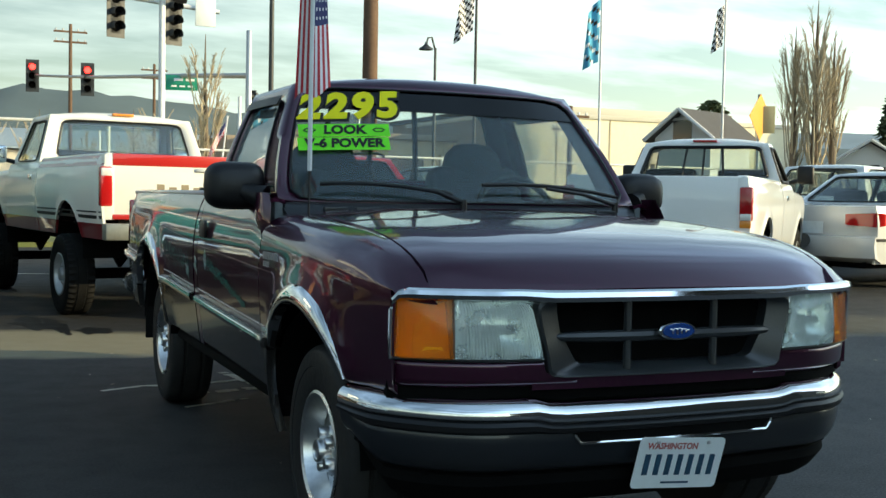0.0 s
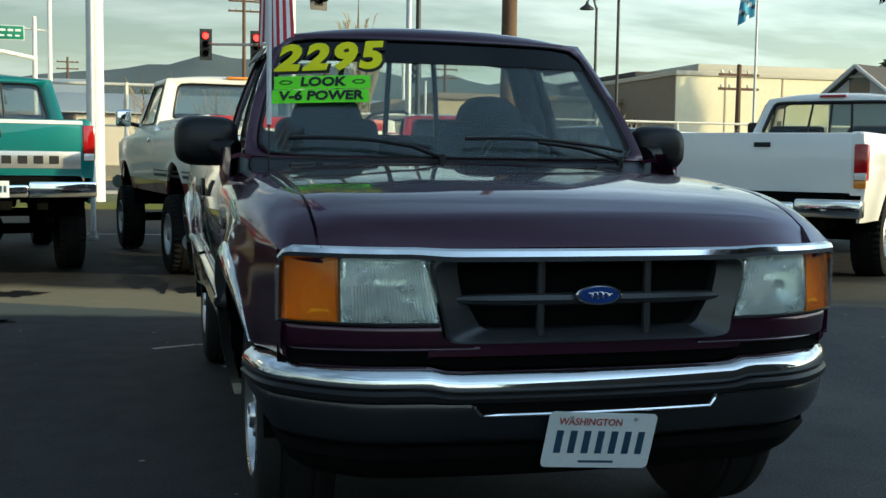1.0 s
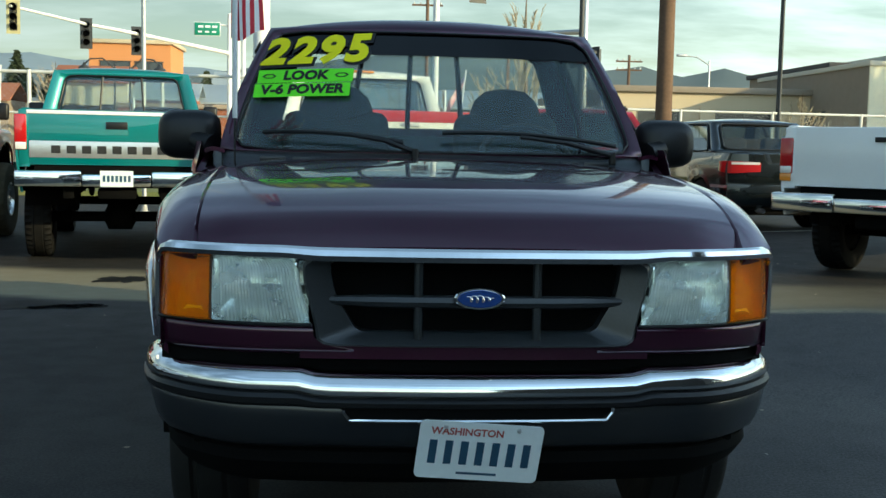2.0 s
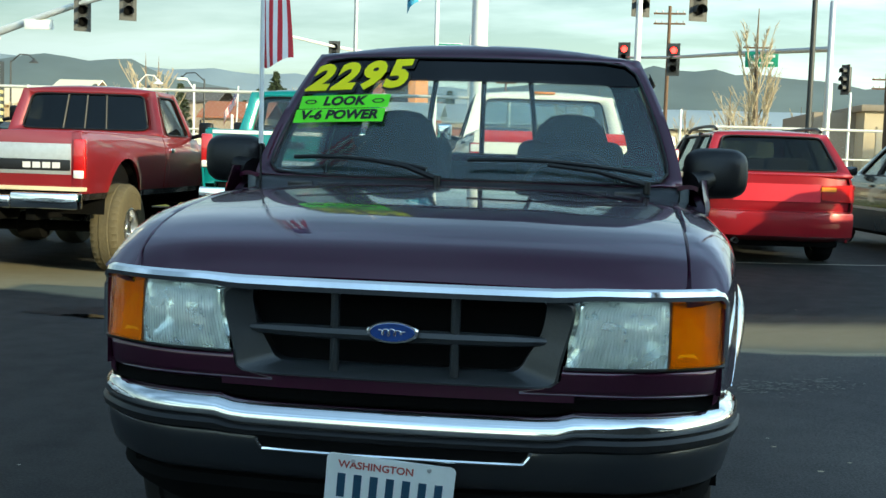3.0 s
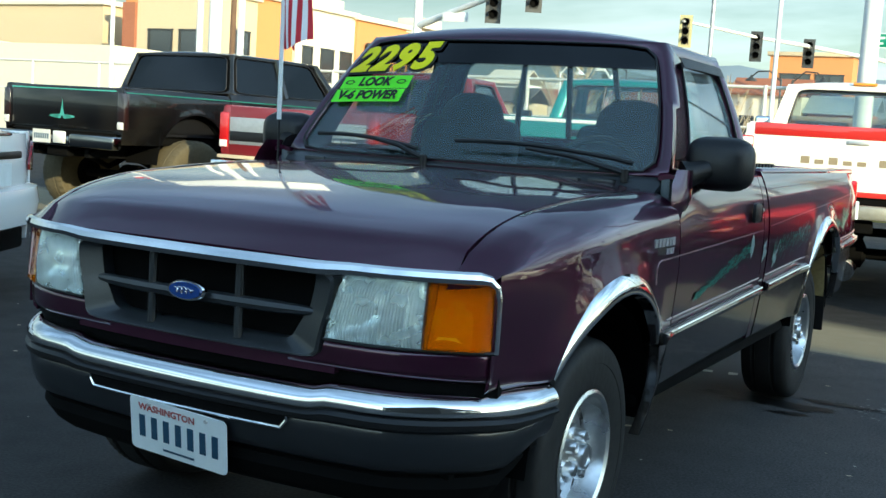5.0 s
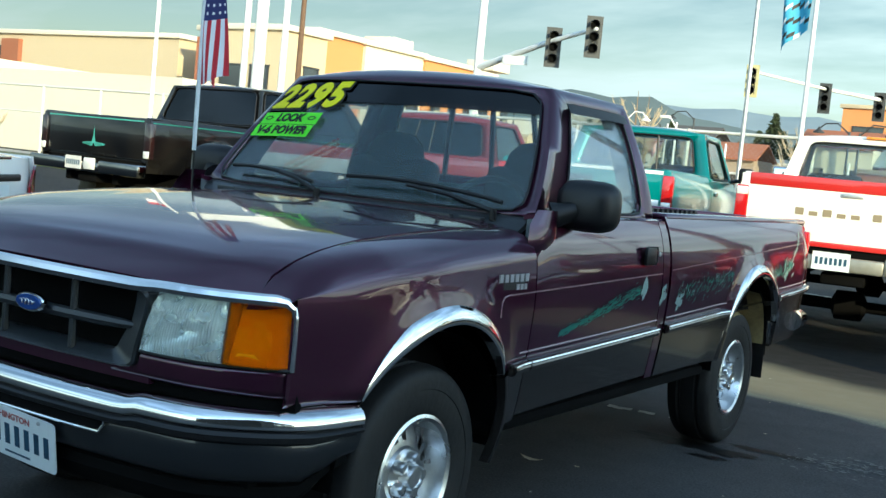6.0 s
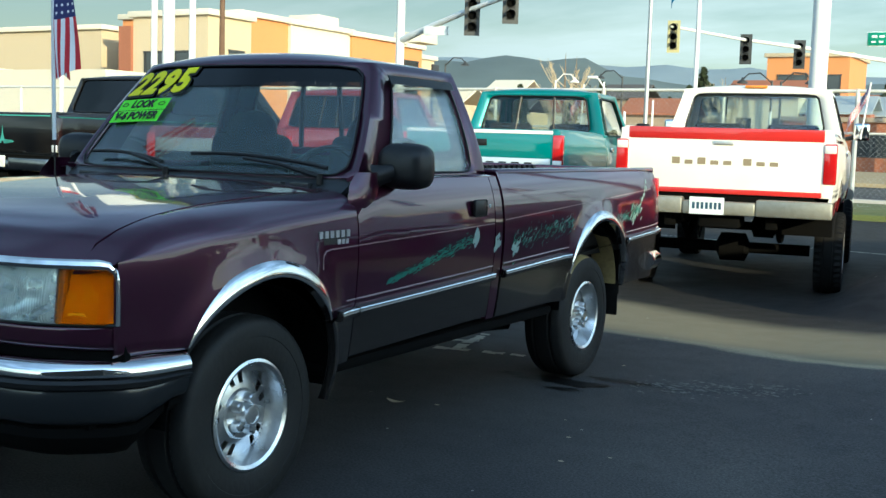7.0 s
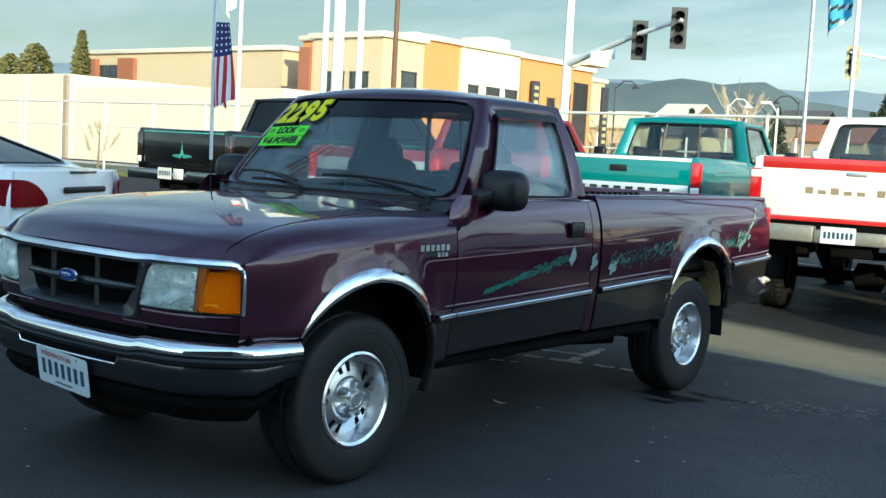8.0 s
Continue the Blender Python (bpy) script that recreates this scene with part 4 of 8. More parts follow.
def build_main_pickup():
    P = R
    car = thing("pickup_truck", "dark maroon two-door pickup with chrome front bumper, priced for sale", "pickup truck")
    mould = lambda y: 0.640 + 0.030 * (y - 0.39) + 0.0022 * (y - 0.39) ** 2
    low = lambda y: 0.450 + 0.033 * (y - 0.4) - 0.009 * max(0, y - 0.4) ** 2
    for s in (1, -1):
        # front fender, door, cab corner, bed side; painted charcoal below the moulding
        fender(P, s, 0.515, lambda y: 0.635 if y < -0.2 else mould(y), "maroon", car)
        part("fender_skirt", side_panel(P, s, 0.30, 0.515, low, lambda y: mould(y) - 0.004), "charcoal", car)
        door = part("door", side_panel(P, s, 0.522, 1.612, mould, lambda y: 1.0 + (P["belt"] + 0.004 - 1.0) * smooth((y - 0.5) / 0.22)), "maroon", car)
        part("door_lower_panel", side_panel(P, s, 0.522, 1.612, lambda y: low(y) + 0.015, lambda y: mould(y) - 0.004), "charcoal", car)
        bm = bmesh.new()
        rings = [[(s * (side_x(P, y, P["belt"]) - 0.001 - (side_x(P, y, P["belt"]) - P["xb"] + 0.02) * t), y, P["belt"] + 0.004 + 0.010 * math.sin(math.pi * min(1, t * 1.2) / 1.2) - 0.004 * t) for t in lin(0, 1, 6)] for y in lin(0.60, 1.685, 9)]
        sheet(bm, rings, (0, 0, -0.015))
        part("belt_ledge", bm, "maroon", car)
        part("cab_corner", side_panel(P, s, 1.619, 1.688, low, P["belt"] + 0.004), "maroon", car)
        part("bed_side", side_panel(P, s, 1.710, P["end"], mould, P["bed_top"] - 0.012), "maroon", car)
        part("bed_lower_panel", side_panel(P, s, 1.710, P["end"] - 0.01, lambda y: low(y) + 0.03 * max(0, y - 3), lambda y: mould(y) - 0.004), "charcoal", car)
        part("rocker_sill", box(*sorted((s * 0.70, s * 0.803)), 0.40, 2.42, 0.405, 0.455, 0.02), "dark", car)
        # body side moulding with a bright line
        for y0, y1 in ((0.395, 0.515), (0.525, 1.608), (1.713, 2.44), (3.27, 3.87)):
            bm, bl = bmesh.new(), bmesh.new()
            pts = [(s * (side_x(P, y, mould(y)) + 0.006), y, mould(y)) for y in lin(y0, y1, 9)]
            tube(bm, pts, 0.021, 8, True, 1.0)
            tube(bl, [(x + s * 0.0175, y, z + 0.012) for x, y, z in pts], 0.0042, 6)
            mo = part("side_moulding", bm, "charcoal", car)
            part("bright_line", bl, "chrome", mo)
            bl = bmesh.new()
            tube(bl, [(s * (side_x(P, y, mould(y) + 0.047) + 0.001), y, mould(y) + 0.047) for y in lin(max(y0, 0.46), y1, 9)], 0.0035, 6)
            part("thin_line", bl, "pinkline", mo)
        for i in (0, 1):
            part("wheel_arch_trim", arch_trim(P, i, s, 30 if i == 0 else 20, 150 if i == 0 else 160, 0.044, 0.017 if i == 0 else 0.016), "chrome", car, "bright metal wheel arch moulding")
            part("wheel_arch_lip", arch_trim(P, i, s, -14 if i == 0 else 2, 30 if i == 0 else 20, 0.03, 0.012), "charcoal", car)
            if i:
                part("wheel_arch_lip", arch_trim(P, i, s, 160, 178, 0.03, 0.006), "charcoal", car)
            cy, cz, r = P["arches"][i]
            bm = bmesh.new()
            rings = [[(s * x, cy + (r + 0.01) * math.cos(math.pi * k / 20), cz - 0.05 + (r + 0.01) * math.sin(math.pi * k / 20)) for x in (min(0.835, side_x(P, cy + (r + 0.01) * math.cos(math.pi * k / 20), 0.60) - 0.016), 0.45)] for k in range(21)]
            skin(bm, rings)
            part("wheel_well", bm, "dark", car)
        # door handle in its dark recess
        bm = box(*sorted((s * 0.868, s * 0.880)), 1.395, 1.505, 0.960, 1.035, 0.012)
        h = part("door_handle", bm, "plastic", car)
        part("lock", box(*sorted((s * 0.868, s * 0.876)), 1.535, 1.552, 0.995, 1.012, 0.004), "steel", h)
        # mirror on its sail mount
        bm = bmesh.new()
        rings = []
        for k, (d, w, hh) in enumerate(((0.0, 0.06, 0.045), (0.02, 0.088, 0.066), (0.06, 0.100, 0.076), (0.10, 0.096, 0.074), (0.125, 0.080, 0.062))):
            rings.append([(s * (0.893 + w * 1.15 * (abs(math.cos(a)) ** 0.58) * (1 if math.cos(a) > 0 else -1)), 0.722 + d, 1.184 + hh * 1.19 * (abs(math.sin(a)) ** 0.58) * (1 if math.sin(a) > 0 else -1))
                          for a in lin(0, math.tau * 23 / 24, 24)])
        skin(bm, rings, True, True)
        mir = part("mirror", bm, "plastic", car, "black plastic door mirror")
        part("mirror_glass", box(*sorted((s * 0.815, s * 0.962)), 0.8475, 0.851, 1.145, 1.245, 0.001), "chrome", mir)
        bm = bmesh.new()
        tube(bm, [(s * 0.80, 0.70, 1.14), (s * 0.83, 0.72, 1.15), (s * 0.87, 0.745, 1.165)], [0.05, 0.04, 0.035], 10)
        part("mirror_arm", bm, "plastic", mir)
        # painted foot below the mirror
        bm = bmesh.new()
        rings = []
        for k, (dz, ly, o) in enumerate(((-0.075, 0.03, 0.002), (-0.06, 0.075, 0.016), (-0.02, 0.10, 0.026), (0.03, 0.10, 0.03), (0.075, 0.075, 0.028))):
            z = 1.085 + dz
            rings.append([(s * (min(0.835, side_x(P, 0.6, min(z, 1.12))) + o * math.sin(math.pi * t)), 0.56 + 0.5 * (dz + 0.075) * 0.9 + ly * (2 * t - 1), z) for t in lin(0, 1, 9)])
        skin(bm, rings)
        part("mirror_foot", bm, "maroon", mir)
        # window shade above the side glass
        bm = bmesh.new()
        sheet(bm, [[(s * (0.664 - 0.020 * t + o), y, 1.514 + 0.036 * t) for t in (0, 0.5, 1)] for y, o in zip(lin(1.01, 1.53, 7), (0.012, 0.02, 0.022, 0.022, 0.022, 0.02, 0.012))], (-s * 0.004, 0, 0))
        part("window_shade", bm, "plastic", car, "smoked vent shade over the side window")
        wheel(car, s, 0.805, 0.0, 0.341, 0.222, 0.187, "slots", "dustyrubber", z=0.343, lugs=-76, groove=0.012)
        wheel(car, s, 0.805, 2.86, 0.341, 0.222, 0.187, "slots", "dustyrubber", z=0.343, lugs=-76, groove=0.012, tread="drymud" if s > 0 else None)
        # inside of the rear arches; on the left, sunlight painted into a dirt colour
        bm = bmesh.new()
        rings = [[(s * x, 2.855 + (0.372 + 0.014 * t) * math.cos(radians(a)), 0.475 + (0.372 + 0.014 * t) * math.sin(radians(a))) for t, x in ((0, 0.56), (0.6, 0.70), (1, 0.826 - 0.05 * smooth((a - 45) / 40)))] for a in lin(2, 82, 14)]
        sheet(bm, rings, (0, 0.004, 0.004))
        part("arch_liner", bm, "drymud" if s > 0 else "dark", car, "inside of the rear wheel arch")
        part("mud_flap", box(*sorted((s * 0.60, s * 0.83)), 3.27, 3.285, 0.30, 0.62, 0.006), "rubber", car)
        # thin pinstripe along the flank
        bm = bmesh.new()
        for y0, y1, z0, z1 in ((0.345, 1.605, 0.888, 0.922), (1.715, 3.70, 0.934, 1.035)):
            ys = lin(y0, y1, 14)
            zz = lambda y: z0 + (z1 - z0) * (y - y0) / (y1 - y0)
            skin(bm, [[(s * (side_x(P, y, zz(y) + d) + 0.0025), y, zz(y) + d) for d in (-0.0025, 0.0025)] for y in ys])
        hook = [(0.293, 0.820), (0.294, 0.845), (0.300, 0.868), (0.315, 0.883), (0.345, 0.888)]
        tube(bm, [(s * (side_x(P, y, z) + 0.001), y, z) for y, z in hook], 0.0028, 5)
        part("pinstripe", bm, "pinkline", car)
        # speckled teal graphic: many small dashes in a rising swarm
        rnd = random.Random(7)
        bm, bp = bmesh.new(), bmesh.new()

        def dash(b, y, z, ln, hgt, tilt):
            c, si = math.cos(tilt), math.sin(tilt)
            lift = rnd.uniform(0.0018, 0.0048)
            q = [(y + c * u - si * v, z + si * u + c * v) for u, v in ((-ln, -hgt), (ln * 0.9, -hgt * 0.7), (ln, hgt), (-ln * 0.8, hgt * 0.6))]
            b.faces.new([b.verts.new((s * (side_x(P, yy, max(0.7, zz2)) + lift), yy, zz2)) for yy, zz2 in q])
        for k in range(300):
            t = rnd.random() ** 1.25
            dash(bm, 0.735 + 0.665 * t, 0.736 + 0.128 * t + rnd.gauss(0, 0.005 + 0.011 * t), rnd.uniform(0.006, 0.022), rnd.uniform(0.0012, 0.0034), 0.19 + rnd.gauss(0, 0.05))
        for k in range(210):
            t = rnd.random()
            y = 1.80 + 0.70 * t
            dash(rnd.choice((bm, bp)) if rnd.random() < 0.3 else bm, y, 0.832 + 0.05 * t + rnd.gauss(0, 0.026), rnd.uniform(0.004, 0.018), rnd.uniform(0.0012, 0.0042), rnd.uniform(0.3, 1.0))
        for k in range(90):
            t = rnd.random()
            dash(rnd.choice((bm, bp)), 3.06 + 0.46 * t, 0.86 + 0.07 * t + rnd.gauss(0, 0.025), rnd.uniform(0.008, 0.028), rnd.uniform(0.002, 0.006), rnd.uniform(0.4, 1.0))
        for y, z in ((1.425, 0.866), (1.634, 0.828), (1.825, 0.785)):
            for k in range(7):
                dash(bp, y + rnd.gauss(0, 0.014), z + rnd.gauss(0, 0.012), 0.026, 0.012, rnd.uniform(-0.6, 0.9))
        for k in range(16):
            dash(bp, 3.38 + 0.017 * k, 0.85 + 0.0145 * k + rnd.gauss(0, 0.012), 0.018, 0.006, 0.9)
        g = part("side_graphic", bm, "tealdecal", car, "speckled teal and silver splash graphic")
        tagged(part("graphic_fleck", bp, "paledecal", g), kind="stuff")
        g["kind"] = "stuff"
        # model badge as plain bars on a thin dark field
        bm = bmesh.new()
        skin(bm, [[(s * (side_x(P, y, z) + 0.0012), y, z) for z in (0.905, 0.955)] for y in lin(0.30, 0.44, 5)])
        bd = part("badge", bm, "plastic", car, "silver model badge")
        for k in range(9):
            y, z, w, h = (0.283 + 0.033 * k, 0.942, 0.0105, 0.0125) if k < 6 else (0.390 + 0.025 * (k - 6), 0.913, 0.0085, 0.009)
            x = side_x(P, y, z)
            part("badge_bar", box(*sorted((s * (x - 0.001), s * (x + 0.004))), y - w, y + w, z - h, z + h), "badge", bd)
    nose_top(P, car, "maroon")
    # scuttle below the windscreen
    bm = bmesh.new()
    rings = [[(u * (0.74 + 0.03 * v), 0.43 + 0.12 * v + 0.11 * u * u, 1.086 + 0.056 * min(v, 0.78) - 0.03 * u * u * max(0, 1 - v / 0.75)) for u in lin(-1, 1, 17)] for v in (0, 0.25, 0.5, 0.75, 1.1)]
    sheet(bm, rings, (0, 0, -0.02))
    cow = part("cowl", bm, "grey", car)
    for k in range(-5, 6):
        if k:
            part("cowl_vent", box(k * 0.115 - 0.045, k * 0.115 + 0.045, 0.47 + 0.10 * (k * 0.115 / 0.75) ** 2, 0.50 + 0.10 * (k * 0.115 / 0.75) ** 2, 1.098, 1.112, 0.003), "grey", cow)
    front, rear, sides, bow_f, bow_r = cabin(P, car, "maroon", ("screen", "clear", "glass"), slider=(0.365, 0.528, 0.696))
    # dark tint band along the windscreen's top
    bm = bmesh.new()
    skin(bm, [[bow_f(quad(front, u, v)) + Vector((0, 0.006, 0)) for u in lin(0.035, 0.965, 13)] for v in (0.775, 0.83, 0.89, 0.962)])
    part("sun_strip", bm, "band", car, "dark sun strip across the windscreen")
    # bed, tailgate, tail lamps, rear bumper
    gate = pickup_bed(P, car, "maroon")
    for s in (1, -1):
        bm = bmesh.new()
        add_box(bm, *sorted((s * 0.690, s * 0.716)), 1.75, 3.80, 1.10, 1.163, 0.004)
        for k in range(10):
            y = 1.80 + 0.058 * k
            add_box(bm, *sorted((s * 0.692, s * 0.714)), y - 0.014, y + 0.014, 1.160, 1.180)
        part("bed_liner_edge", bm, "plastic", car, "black plastic bed liner edge with notches")
    part("gate_handle", box(-0.07, 0.07, 3.868, 3.885, 0.98, 1.03, 0.006), "plastic", gate)
    for s in (1, -1):
        t = part("tail_lamp", box(*sorted((s * 0.735, s * 0.842)), 3.845, 3.890, 0.80, 1.10, 0.012), "taillens", car)
        part("reversing_lamp", box(*sorted((s * 0.735, s * 0.85)), 3.84, 3.9, 0.76, 0.80, 0.012), "clearlens", t)
        part("tailgate_pillar", box(*sorted((s * 0.72, s * 0.80)), 3.80, 3.875, 0.60, 1.15, 0.01), "maroon", car)
    bm = bmesh.new()
    tube(bm, [(-0.84, 3.70, 0.59), (-0.83, 3.86, 0.59), (-0.74, 3.94, 0.59), (0.74, 3.94, 0.59), (0.83, 3.86, 0.59), (0.84, 3.70, 0.59)], 0.058, 10, True, 1.0)
    part("rear_bumper", bm, "chrome", car)
    # frame, axles and floor under the body
    bm = bmesh.new()
    add_box(bm, -0.66, 0.66, -0.55, 1.66, 0.42, 0.62, 0.02)
    add_box(bm, -0.69, 0.69, 1.66, 3.84, 0.55, 0.70, 0.02)
    for x in (-0.42, 0.42):
        add_box(bm, x - 0.04, x + 0.04, -0.6, 3.8, 0.36, 0.48, 0.01)
    for y in (0.0, 2.86):
        tube(bm, [(-0.72, y, 0.33), (0.72, y, 0.33)], 0.06, 10)
    tube(bm, [(0.3, 1.2, 0.34), (0.3, 2.3, 0.32), (0.5, 2.5, 0.34)], 0.06, 10)
    part("chassis", bm, "dark", car)
    part("engine_block", box(-0.66, 0.66, -0.60, 0.45, 0.48, 0.88, 0.03), "dark", car)
    pickup_front(P, car)
    pickup_cabin(P, car)
    # wipers
    bm = bmesh.new()

    def on_glass(x, up, off=0.016):
        v = 0.03 + up
        u = (x + P["xb"]) / (2 * P["xb"])
        return bow_f(quad(front, u, v)) + Vector((0, -off, off * 0.6))
    for x0, x1, x2, u1 in ((-0.12, -0.62, -0.30, 0.10), (0.66, 0.02, 0.30, 0.12)):
        piv = on_glass(x0 + (0.04 if x0 < 0 else -0.02), -0.045, 0.02)
        mid = on_glass(x2, u1 * 0.55, 0.035)
        tube(bm, [piv, (piv + mid) / 2 + Vector((0, -0.01, 0.012)), mid], [0.010, 0.008, 0.007], 8)
        tube(bm, [on_glass(x, u1 * (0.85 + 0.3 * math.sin(math.pi * (x - x1) / (x0 - x1))) * (0.25 + 0.75 * abs((x - x0) / (x1 - x0)) ** 0.6), 0.022) for x in lin(x1, x0, 11)], 0.0078, 8)
        tube(bm, [piv + Vector((0, 0, -0.03)), piv + Vector((0, 0, 0.012))], 0.013, 10)
    part("wiper", bm, "plastic", car)
    # price and offer stickers inside the windscreen
    def sticker(xc, zc, roll=0):
        v = (zc - P["belt"]) / (P["eave"] - P["belt"])
        w = P["xb"] + (P["xr"] - P["xb"]) * v
        u = (xc + w) / (2 * w)
        p, pu, pv = (bow_f(quad(front, u + a, v + b)) for a, b in ((0, 0), (0.02, 0), (0, 0.05)))
        x = (pu - p).normalized()
        n = x.cross((pv - p).normalized()).normalized()
        m = Matrix((x, n.cross(x), n)).transposed().to_4x4()
        return Matrix.Translation(p + n * 0.004) @ m @ pose(0, 0, 0, 0, 0, roll)
    for k, ch in enumerate("2295"):
        price = font_mesh(ch, 0.176, 0.0012, "yellow", car, sticker(-0.578 + 0.0985 * k, 1.492 + 0.006 * k, 3.5), "price_numeral", 0.0085, 0.22, "bold yellow price numeral on the windscreen")
        price.matrix_basis = price.matrix_basis @ Matrix.Diagonal((0.98, 1, 1, 1))
        font_mesh(ch, 0.176, 0.0005, "ink", price, pose(0.004, -0.005, -0.0025), "numeral_outline", 0.0155, 0.22)
    for txt, zc in (("LOOK", 1.405), ("V-6 POWER", 1.352)):
        m = sticker(-0.457 if txt == "LOOK" else -0.468, zc, 2.6)
        bm = bmesh.new()
        skin(bm, [[(u, v, -0.06 * u * u) for u in lin(-0.178, 0.178, 9)] for v in (-0.0315, 0.0315)])
        st = part("offer_sticker", bm, "lime", car, "lime green offer sticker with black capitals")
        st.matrix_basis = m
        f = font_mesh(txt, 0.058, 0.0008, "ink", st, pose(0, 0, 0.0015), "sticker_letters", 0.0022, 0.1)
        f.matrix_basis = pose(0, 0, 0.0015) @ Matrix.Diagonal((1.02, 1, 1, 1))
        if txt == "LOOK":
            for x in (-0.135, 0.135):
                bm = bmesh.new()
                ring = [(x + 0.026 * math.cos(a), 0.012 * math.sin(a), 0.001) for a in lin(0, math.tau * 5 / 6, 6)]
                inn = [(x + 0.019 * math.cos(a), 0.0075 * math.sin(a), 0.001) for a in lin(0, math.tau * 5 / 6, 6)]
                skin(bm, [ring, inn], True)
                part("sticker_mark", bm, "ink", st)
    return car


def pickup_front(P, car):
    fy = lambda x: front_y(P, x)

    def strip(x0, x1, z0, z1, off=0.0, depth=0.02, n=9, nz=2, lean=0.0):
        bm = bmesh.new()
        rings = [[(x, fy(x) + off + lean * (z - 0.8), z) for z in lin(z0(x) if callable(z0) else z0, z1(x) if callable(z1) else z1, nz)] for x in lin(x0, x1, n)]
        sheet(bm, rings, (0, depth, 0))
        return bm
    half = lambda z: 0.392 + (0.428 - 0.392) * smooth((z - 0.675) / 0.2)
    for s in (1, -1):
        bm = bmesh.new()
        zs = lin(0.728, 0.886, 13)
        rings = []
        for k, t in enumerate(lin(0, 1, 89)):
            flute = 0.0011 * math.sin(k * math.pi / 1.5)
            row = []
            for i, z in enumerate(zs):
                a = half(z) + 0.007 + 0.030 * max(0, (z - 0.852) / 0.034) ** 2
                x = a + (0.645 - a) * t
                edge = min(1, 12 * t * (1 - t), 5 * (1 - abs(2 * i / 12 - 1)) + 0.25)
                row.append((s * x, fy(x) + 0.004 - 0.010 * edge ** 0.6 - flute - 0.010 * (1 - (2 * i / 12 - 1) ** 2) + 0.10 * (z - 0.8), z))
            rings.append(row)
        sheet(bm, rings, (0, 0.006, 0))
        hl = part("headlight", bm, "lampglass", car, "square fluted headlight with clouded glass")
        hl.visible_shadow = False
        bm = bmesh.new()
        rings = []
        for u in lin(-1, 1, 21):
            rings.append([(s * (0.528 + 0.118 * u), fy(0.528 + 0.118 * u) + 0.014 + 0.075 * (1 - u * u) * (1 - v ** 4) ** 0.7 + 0.010 * v + 0.007 * (int(3 * u + 9) % 2) * (1 - u * u), 0.806 + 0.080 * v) for v in lin(-1, 1, 15)])
        skin(bm, rings)
        part("reflector", bm, "reflector", hl)
        bm = bmesh.new()
        add_box(bm, *sorted((s * 0.485, s * 0.585)), fy(0.53) + 0.030, fy(0.53) + 0.06, 0.790, 0.815, 0.008)
        part("bulb_shield", bm, "grey", hl)
        part("edge_prism", box(*sorted((s * 0.436, s * 0.446)), fy(0.44) + 0.008, fy(0.44) + 0.014, 0.738, 0.872, 0.003), "reflector", hl)
        part("edge_prism", box(*sorted((s * 0.626, s * 0.640)), fy(0.633) + 0.006, fy(0.633) + 0.014, 0.738, 0.876, 0.003), "reflector", hl)
        bm = bmesh.new()
        xs = lin(0.650, 0.770, 9)
        rings = [[(s * x, fy(x) - 0.004 + 0.10 * (z - 0.8), z) for z in lin(0.728, 0.882, 6)] for x in xs]
        xe, ye = 0.770, fy(0.770)
        rings += [[(s * (xe + 0.014 * k), ye + 0.022 * k + 0.10 * (z - 0.8), z - 0.012 * k * k * max(0, (z - 0.85) / 0.03)) for z in lin(0.730, 0.880, 6)] for k in (0.5, 1)]
        sheet(bm, rings, (-s * 0.004, 0.012, 0))
        ts = part("turn_signal", bm, "amberglass", car, "orange turn signal lens")
        ts.visible_shadow = False
        bm = bmesh.new()
        rings = [[(s * x, fy(x) + 0.030 + 0.003 * (k % 2) + 0.25 * (z - 0.8), z) for i, z in enumerate(lin(0.728, 0.880, 9))] for k, x in enumerate(lin(0.652, 0.778, 9))]
        skin(bm, rings)
        part("reflector", bm, "amberback", ts)
        bm = bmesh.new()
        rim = [(0.652, 0.728), (0.738, 0.728), (0.736, 0.775), (0.728, 0.812), (0.716, 0.818), (0.708, 0.838), (0.684, 0.838), (0.680, 0.822), (0.652, 0.818)]
        skin(bm, [[(s * (0.69 + (x - 0.69) * f), fy(0.69 + (x - 0.69) * f) + y + 0.30 * (z - 0.8), 0.775 + (z - 0.775) * f) for x, z in rim] for f, y in ((1, 0.030), (0.995, 0.0275), (0.97, 0.0265), (0.4, 0.0265))], True, True)
        part("signal_core", bm, "ambercore", ts)
        part("lamp_gap", strip(s * 0.6455, s * 0.6525, 0.73, 0.884, -0.003, 0.03, lean=0.10), "lampbrown", car)
        # black tube drawn for the dark gap line under the lamps
        bm = bmesh.new()
        tube(bm, [(s * x, fy(x) - 0.001, 0.7235) for x in lin(0.402, 0.776, 15)] + [(s * 0.788, fy(0.77) + 0.018, 0.7235)], 0.0045, 6)
        part("lamp_ledge", bm, "plastic", car)
        # body colour beside the lamp, round to the fender
        bm = bmesh.new()
        ye = front_y(P, P["corner"]) - 0.004
        rings = []
        for t in lin(0, 1, 6):
            rings.append([(s * (0.782 + (side_x(P, ye, z) + 0.001 - 0.782) * t ** 0.7), fy(0.77) + 0.010 + (ye + 0.006 - fy(0.77) - 0.010) * t, z - 0.004 * t) for z in lin(0.650, 0.893, 9)])
        sheet(bm, rings, (-s * 0.01, 0.01, 0))
        part("lamp_surround", bm, "maroon", car)
        # body colour below the lamps, back to the fender
        bm = bmesh.new()
        rings = []
